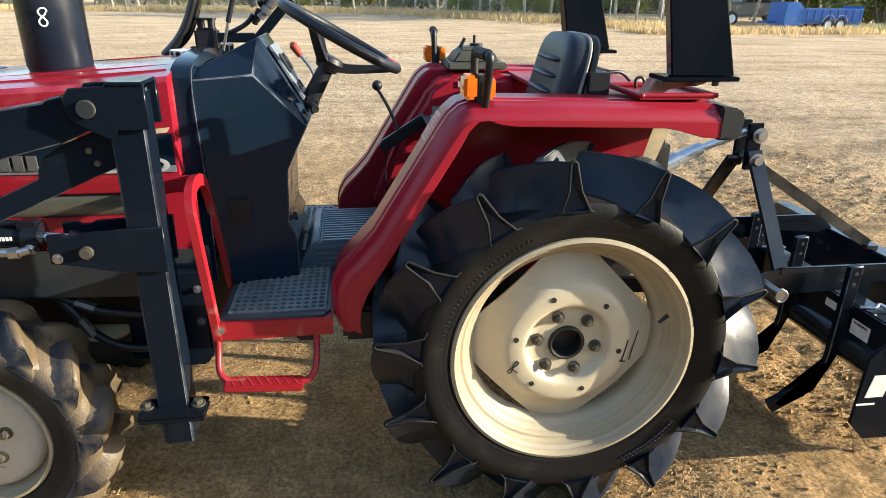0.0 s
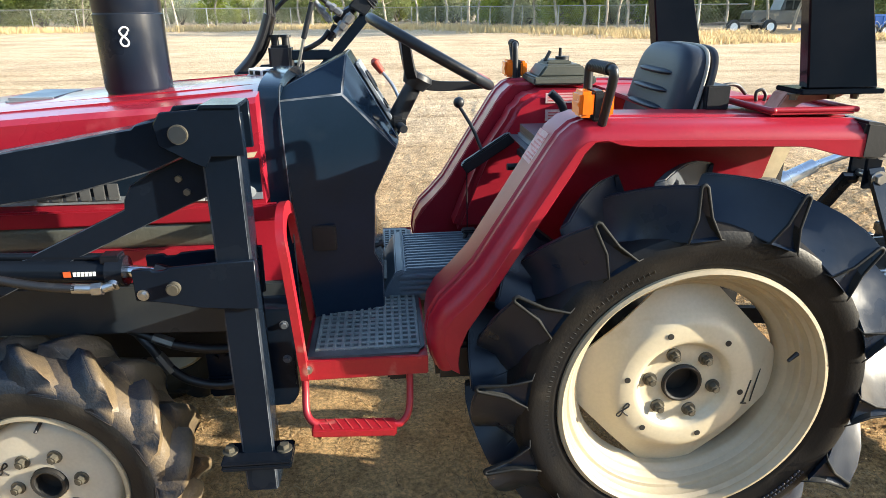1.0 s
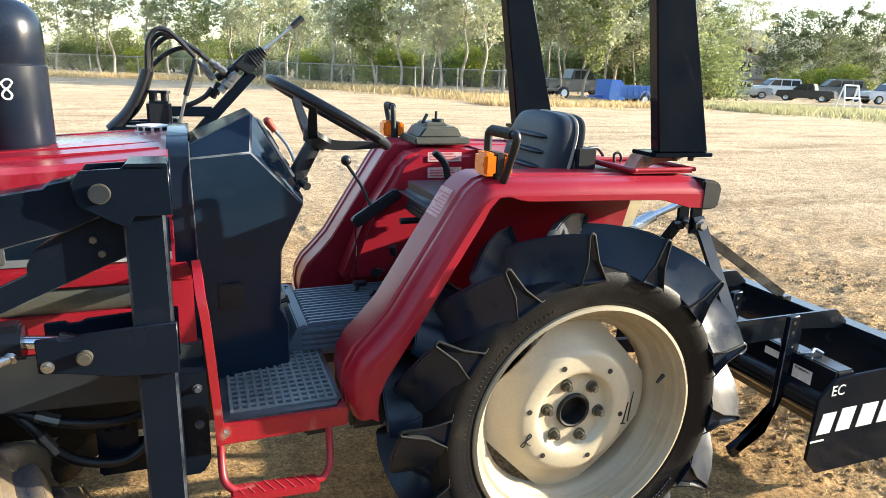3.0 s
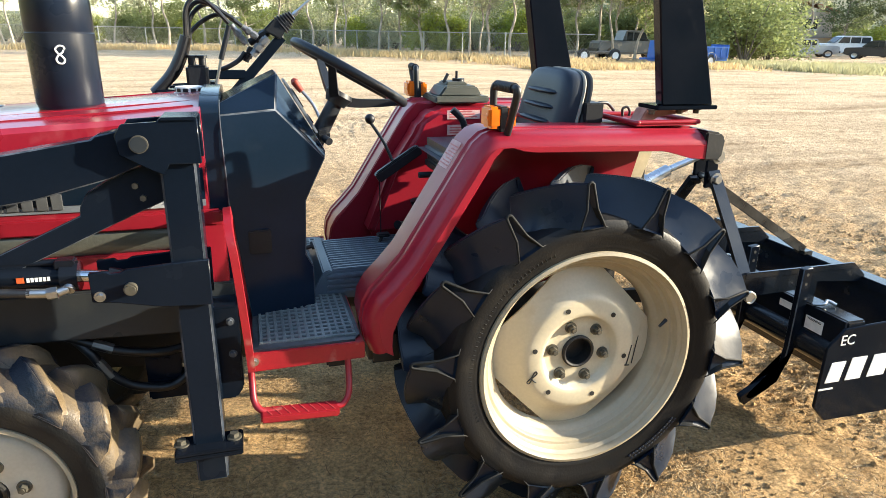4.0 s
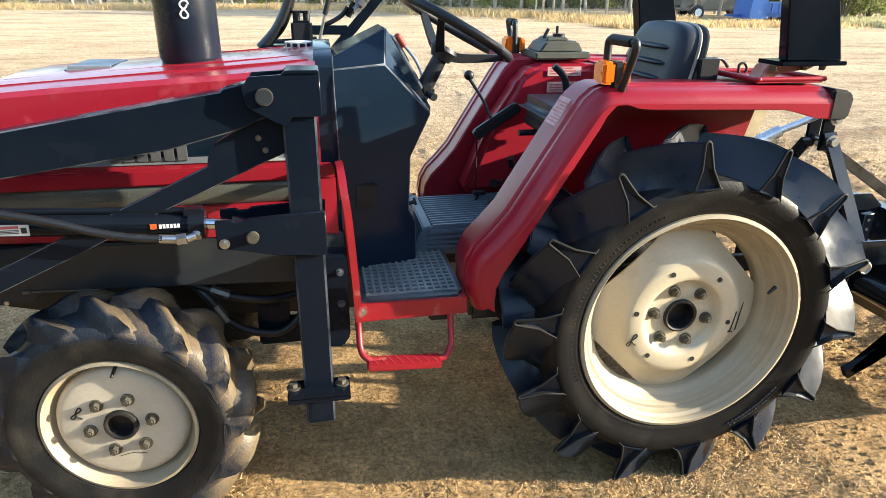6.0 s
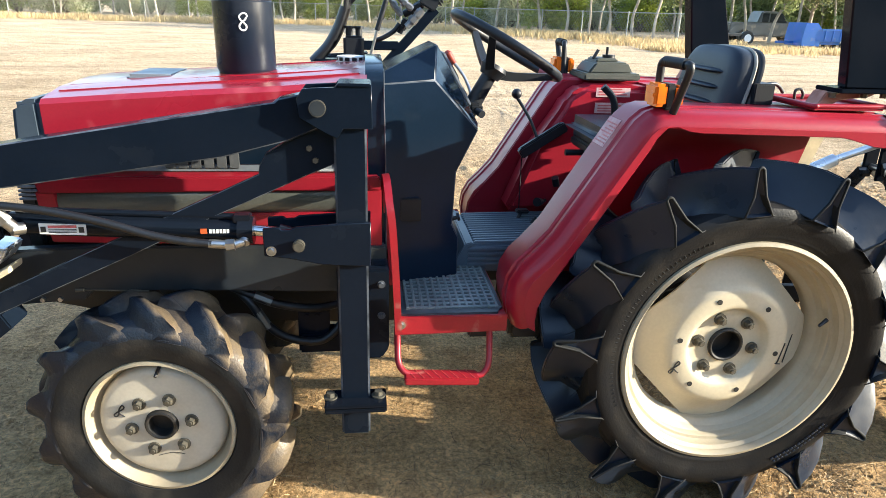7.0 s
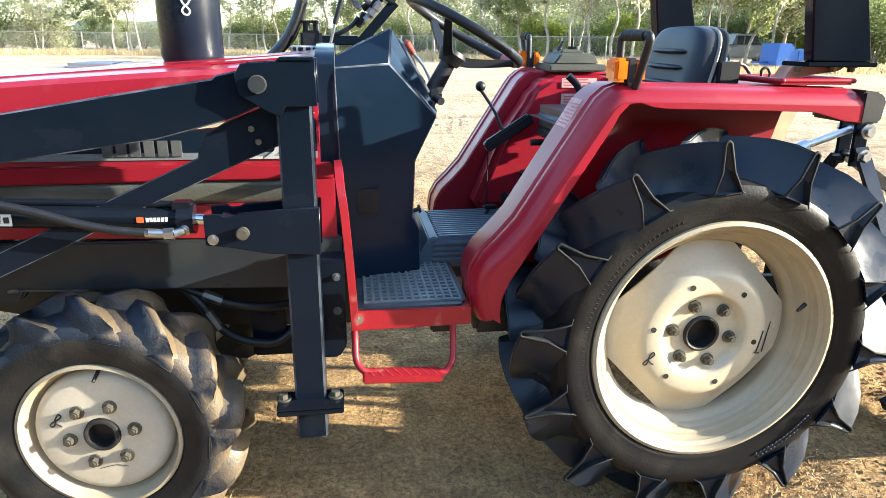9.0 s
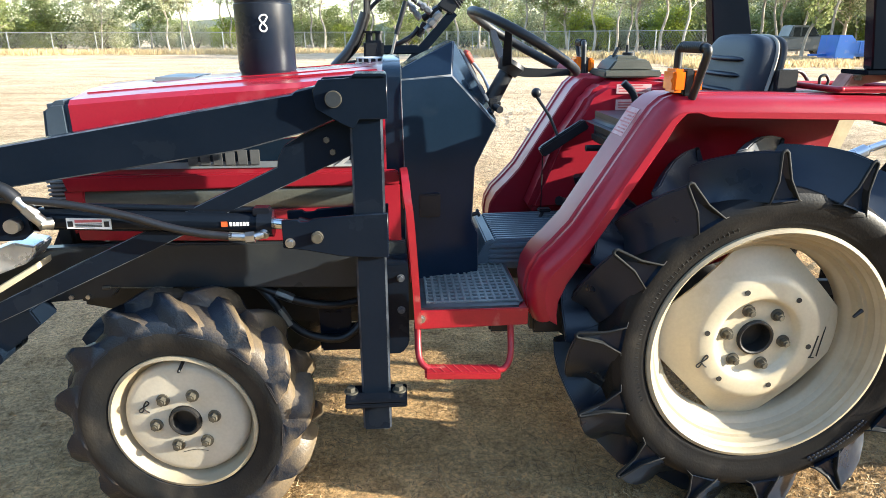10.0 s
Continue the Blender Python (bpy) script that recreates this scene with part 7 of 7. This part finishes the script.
off = Vector((0.3, -1.6, 0))
grass("dry_grass", "dry golden grass along the foot of the fence", [p + off for p in FPATH], 1.5, 12000, 0.38, DRYGRASS, 3)
grass("tall_grass", "pale tall grass by the parked vehicles", [polar(42, 36), polar(47, 40), polar(53, 38), polar(62, 36)], 2.4, 9000, 0.34, TALLGRASS, 4)
grass("dry_grass_patch", "dry grass tufts round the trailer", [polar(24, 29), polar(33, 32), polar(41, 35)], 0.8, 2500, 0.3, DRYGRASS, 6)

# blue trailer
TBLUE = mat("trailer_blue", (0.02, 0.10, 0.42), 0.4, second=(0.025, 0.12, 0.36), scale=2, bump=0.05, dirt=(0.25, 0.23, 0.2), dirt_scale=3, dirt_at=(0.6, 0.85))
TYRE_FAR = mat("road_tyre", (0.03, 0.03, 0.03), 0.7, scale=4)
T0 = polar(34.4, 33.0)
TM = pose(T0.x, T0.y, 0, 0, 0, -8) @ Matrix.Diagonal((0.68, 0.80, 0.95, 1.0))
trailer = thing("dump_trailer", T0, "blue steel dump trailer with two axles", "trailer")


def tpart(name, bm, material, parent, label=""):
    bmesh.ops.transform(bm, matrix=TM, verts=bm.verts[:])
    return part(name, bm, material, parent, label)


bm = bm_new()
box(bm, (1.25, 0, 0.55), (5.0, 0.05, 1.02), 0.01)
box(bm, (1.25, 1.95, 0.55), (5.0, 2.0, 1.02), 0.01)
box(bm, (1.25, 0, 0.50), (5.0, 2.0, 0.56), 0.01)
box(bm, (4.95, 0, 0.5), (5.0, 2.0, 1.15), 0.01)
box(bm, (1.25, -0.03, 0.98), (5.0, 0.06, 1.06), 0.01)
for k in range(8):
    box(bm, (1.5 + k * 0.48, -0.05, 0.55), (1.56 + k * 0.48, 0.0, 1.0), 0.005)
tpart("bed", bm, TBLUE, trailer, "blue ribbed trailer bed")
bm = bm_new()
prism(bm, [(0.15, 0.3), (0.10, 0.55), (0.20, 1.30), (0.95, 1.30), (1.28, 1.04), (1.28, 0.3)], 0.0, 2.0, 0.02)
tpart("front_box", bm, TBLUE, trailer, "blue front bulkhead box")
bm = bm_new()
box(bm, (1.1, 0.1, 0.38), (5.0, 0.22, 0.5), 0.01)
box(bm, (1.1, 1.78, 0.38), (5.0, 1.9, 0.5), 0.01)
box(bm, (-1.0, 0.95, 0.38), (1.2, 1.05, 0.48), 0.01)
tpart("frame", bm, TBLUE, trailer)
for x in (2.95, 3.72):
    for y in (-0.02, 1.8):
        bm = bm_new()
        lathe(bm, both_sides([(0.2, 0.0), (0.3, -0.01), (0.345, 0.02), (0.35, 0.1)], 0.2), (x, y, 0.35), 28, closed=True)
        wl_ = tpart("wheel", bm, TYRE_FAR, trailer)
        bm = bm_new()
        lathe(bm, [(0.215, 0.0), (0.19, 0.02), (0.12, 0.03), (0.0005, 0.02)], (x, y, 0.35), 24)
        tpart("rim", bm, WHITE, wl_, "white trailer rim")
        bm = bm_new()
        lathe(bm, [(0.40, 0.0), (0.42, 0.0), (0.42, 0.22), (0.40, 0.22)], (x, y - 0.01, 0.37), 20, 0.15, math.pi - 0.15, closed=True)
        tpart("mudguard", bm, STEEL, trailer)
# dark pickup half hidden behind the trailer
CARGLASS = mat("car_glass", (0.03, 0.035, 0.04), 0.1, bump=0.0)


def car(at, turn, length, height, paint, label, kind="suv", group="parked vehicles"):
    """A parked car: lofted body, glasshouse, wheels, lamps."""
    t = thing("parked_car", at, label, "car", group)
    m = Matrix.Translation(at) @ Matrix.Rotation(radians(turn), 4, "Z") @ Matrix.Diagonal((length / 4.6, 1, height / 1.75, 1))

    def p(name, bm, material, parent=t, lab=""):
        bmesh.ops.transform(bm, matrix=m, verts=bm.verts[:])
        return part(name, bm, material, parent, lab)

    bm = bm_new()
    prism(bm, [(-2.3, 0.45), (-2.3, 0.95), (-2.2, 1.02), (-1.0, 1.08), (2.15, 1.08), (2.28, 1.0), (2.3, 0.45), (1.9, 0.32), (-1.9, 0.32)], -0.9, 0.9, 0.06)
    body = p("body", bm, paint)
    bm = bm_new()
    top = {"suv": [(-1.05, 1.06), (-0.45, 1.62), (-0.2, 1.72), (1.85, 1.72), (2.15, 1.06)], "pickup": [(-1.05, 1.06), (-0.45, 1.62), (-0.25, 1.72), (0.6, 1.72), (0.8, 1.06)]}[kind]
    prism(bm, top, -0.78, 0.78, 0.06)
    p("roof", bm, paint)
    for y0, y1 in ((-0.80, -0.775), (0.775, 0.80)):
        for a, b in ((-0.7, 0.12), (0.2, 0.55 if kind == "pickup" else 1.0)) + (((1.08, 1.8),) if kind == "suv" else ()):
            bm = bm_new()
            prism(bm, [(a - 0.12 if a < 0 else a, 1.12), (b, 1.12), (b, 1.6), (a + 0.22 if a < 0 else a, 1.6)], y0, y1, 0.01)
            p("side_window", bm, CARGLASS)
    bm = bm_new()
    prism(bm, [(-1.02, 1.12), (-0.5, 1.60), (-0.52, 1.62), (-1.05, 1.14)], -0.68, 0.68)
    p("windscreen", bm, CARGLASS)
    for x in (-1.45, 1.45):
        for y in (-0.92, 0.72):
            bm = bm_new()
            lathe(bm, both_sides([(0.2, 0.0), (0.33, -0.01), (0.36, 0.03), (0.36, 0.1)], 0.2), (x, y, 0.36), 24, closed=True)
            w = p("wheel", bm, TYRE_FAR)
            bm = bm_new()
            lathe(bm, [(0.22, -0.01), (0.15, 0.02), (0.0005, 0.01)], (x, y if y < 0 else y + 0.2, 0.36), 20)
            p("rim", bm, STEEL, w)
    for y in (-0.7, 0.55):
        bm = bm_new()
        box(bm, (-2.32, y, 0.75), (-2.28, y + 0.16, 0.9), 0.01)
        p("headlight", bm, WHITE)
    for x in (-2.36, 2.27):
        p("bumper", box(bm_new(), (x, -0.88, 0.45), (x + 0.09, 0.88, 0.62), 0.02), MATTE)
    return t


CW = mat("white_car_paint", (0.75, 0.76, 0.77), 0.3, scale=1, coat=0.5)
CG = mat("grey_car_paint", (0.12, 0.13, 0.14), 0.35, scale=1, coat=0.4, dirt=(0.3, 0.27, 0.22), dirt_scale=2)
CS = mat("silver_car_paint", (0.42, 0.43, 0.44), 0.35, metal=0.3, scale=1, coat=0.4)
CK = mat("black_car_paint", (0.02, 0.02, 0.024), 0.35, scale=1, coat=0.4)
car(polar(31.9, 46), 172, 5.0, 1.8, CG, "dusty dark pickup behind the blue trailer", "pickup")
car(polar(42.3, 62), -35, 4.6, 1.65, CS, "silver car parked in the row", "suv")
car(polar(44.6, 64), -25, 4.8, 1.5, CS, "low silver pickup parked in the row", "pickup")
car(polar(47.0, 70), -20, 4.8, 1.8, CW, "white sport utility car parked in the row", "suv")
car(polar(49.2, 62), -60, 4.2, 1.45, CK, "black car parked in the row", "pickup")
car(polar(51.0, 70), -30, 4.9, 1.95, CG, "dark grey van parked in the row", "suv")
car(polar(54.5, 66), -20, 4.7, 1.7, CW, "white car at the end of the row", "suv")
# flatbed trailer with a spare wheel
fb = polar(27.9, 38)
flat = thing("flatbed_trailer", fb, "weathered grey flatbed trailer with ramps", "trailer")
bm = bm_new()
box(bm, fb + Vector((0, 0, 0.45)), fb + Vector((3.4, 1.9, 0.55)), 0.01)
box(bm, fb + Vector((-1.0, 0.85, 0.42)), fb + Vector((0.1, 1.0, 0.52)), 0.01)
part("deck", bm, TWIG, flat)
for x in (0.25, 2.2):
    bm = bm_new()
    lathe(bm, both_sides([(0.17, 0.0), (0.32, -0.01), (0.36, 0.03), (0.36, 0.1)], 0.2), fb + Vector((x, -0.1, 0.36)), 24, closed=True)
    part("wheel", bm, TYRE_FAR, flat)
    bm = bm_new()
    lathe(bm, [(0.2, -0.01), (0.1, 0.02), (0.0005, 0.01)], fb + Vector((x, -0.1, 0.36)), 20)
    part("rim", bm, WHITE, flat)
# white pipe frame
gf = polar(51.8, 44)
goal = thing("white_pipe_frame", gf, "white painted A-shaped pipe frame", "frame")
for k, (a, b) in enumerate((((0, 0, -0.05), (0.1, 0.35, 1.4)), ((0, 0.7, -0.05), (0.1, 0.35, 1.4)), ((1.3, 0, -0.05), (1.2, 0.35, 1.4)), ((1.3, 0.7, -0.05), (1.2, 0.35, 1.4)), ((0.1, 0.35, 1.4), (1.2, 0.35, 1.4)), ((0.05, 0.18, 0.7), (1.25, 0.18, 0.7)))):
    bm = bm_new()
    rod(bm, gf + Vector(a), gf + Vector(b), 0.045, segs=10)
    part("pipe", bm, WHITE, goal)
# house among the trees
hp = polar(43.2, 96)
STUCCO = mat("tan_stucco", (0.48, 0.38, 0.29), 0.9, scale=1, bump=0.3)
TILE = mat("clay_roof", (0.38, 0.17, 0.10), 0.8, scale=2, bump=0.4, fine=8)
house = thing("house", hp, "tan stucco house with clay tile roof among trees", "house")
HM = Matrix.Translation(hp) @ Matrix.Rotation(radians(-40), 4, "Z")


def hpart(name, bm, material, parent=None, lab=""):
    bmesh.ops.transform(bm, matrix=HM, verts=bm.verts[:])
    return part(name, bm, material, parent or house, lab)


hpart("wall", box(bm_new(), (-4, 0, -0.5), (5, 6, 4.6), 0.03), STUCCO)
bm = bm_new()
prism(bm, [(-4.6, 4.5), (0.5, 6.3), (5.6, 4.5), (5.6, 4.65), (0.5, 6.5), (-4.6, 4.65)], -0.5, 6.5)
hpart("roof", bm, TILE)
hpart("wall", box(bm_new(), (-6.5, -2.5, -0.5), (8, 0, 1.7), 0.03), STUCCO)
hpart("roof", prism(bm_new(), [(-7, 1.6), (8.5, 1.6), (8.5, 1.75), (-7, 1.75)], -3.0, 0.2), mat("grey_roof", (0.25, 0.23, 0.21), 0.8))
for x in (-2.6, 1.8):
    w = hpart("window", box(bm_new(), (x, -0.05, 2.6), (x + 1.4, 0.02, 3.8), 0.02), CARGLASS)
    hpart("window_frame", box(bm_new(), (x - 0.1, -0.04, 2.5), (x + 1.5, -0.01, 2.6), 0.01), WHITE)
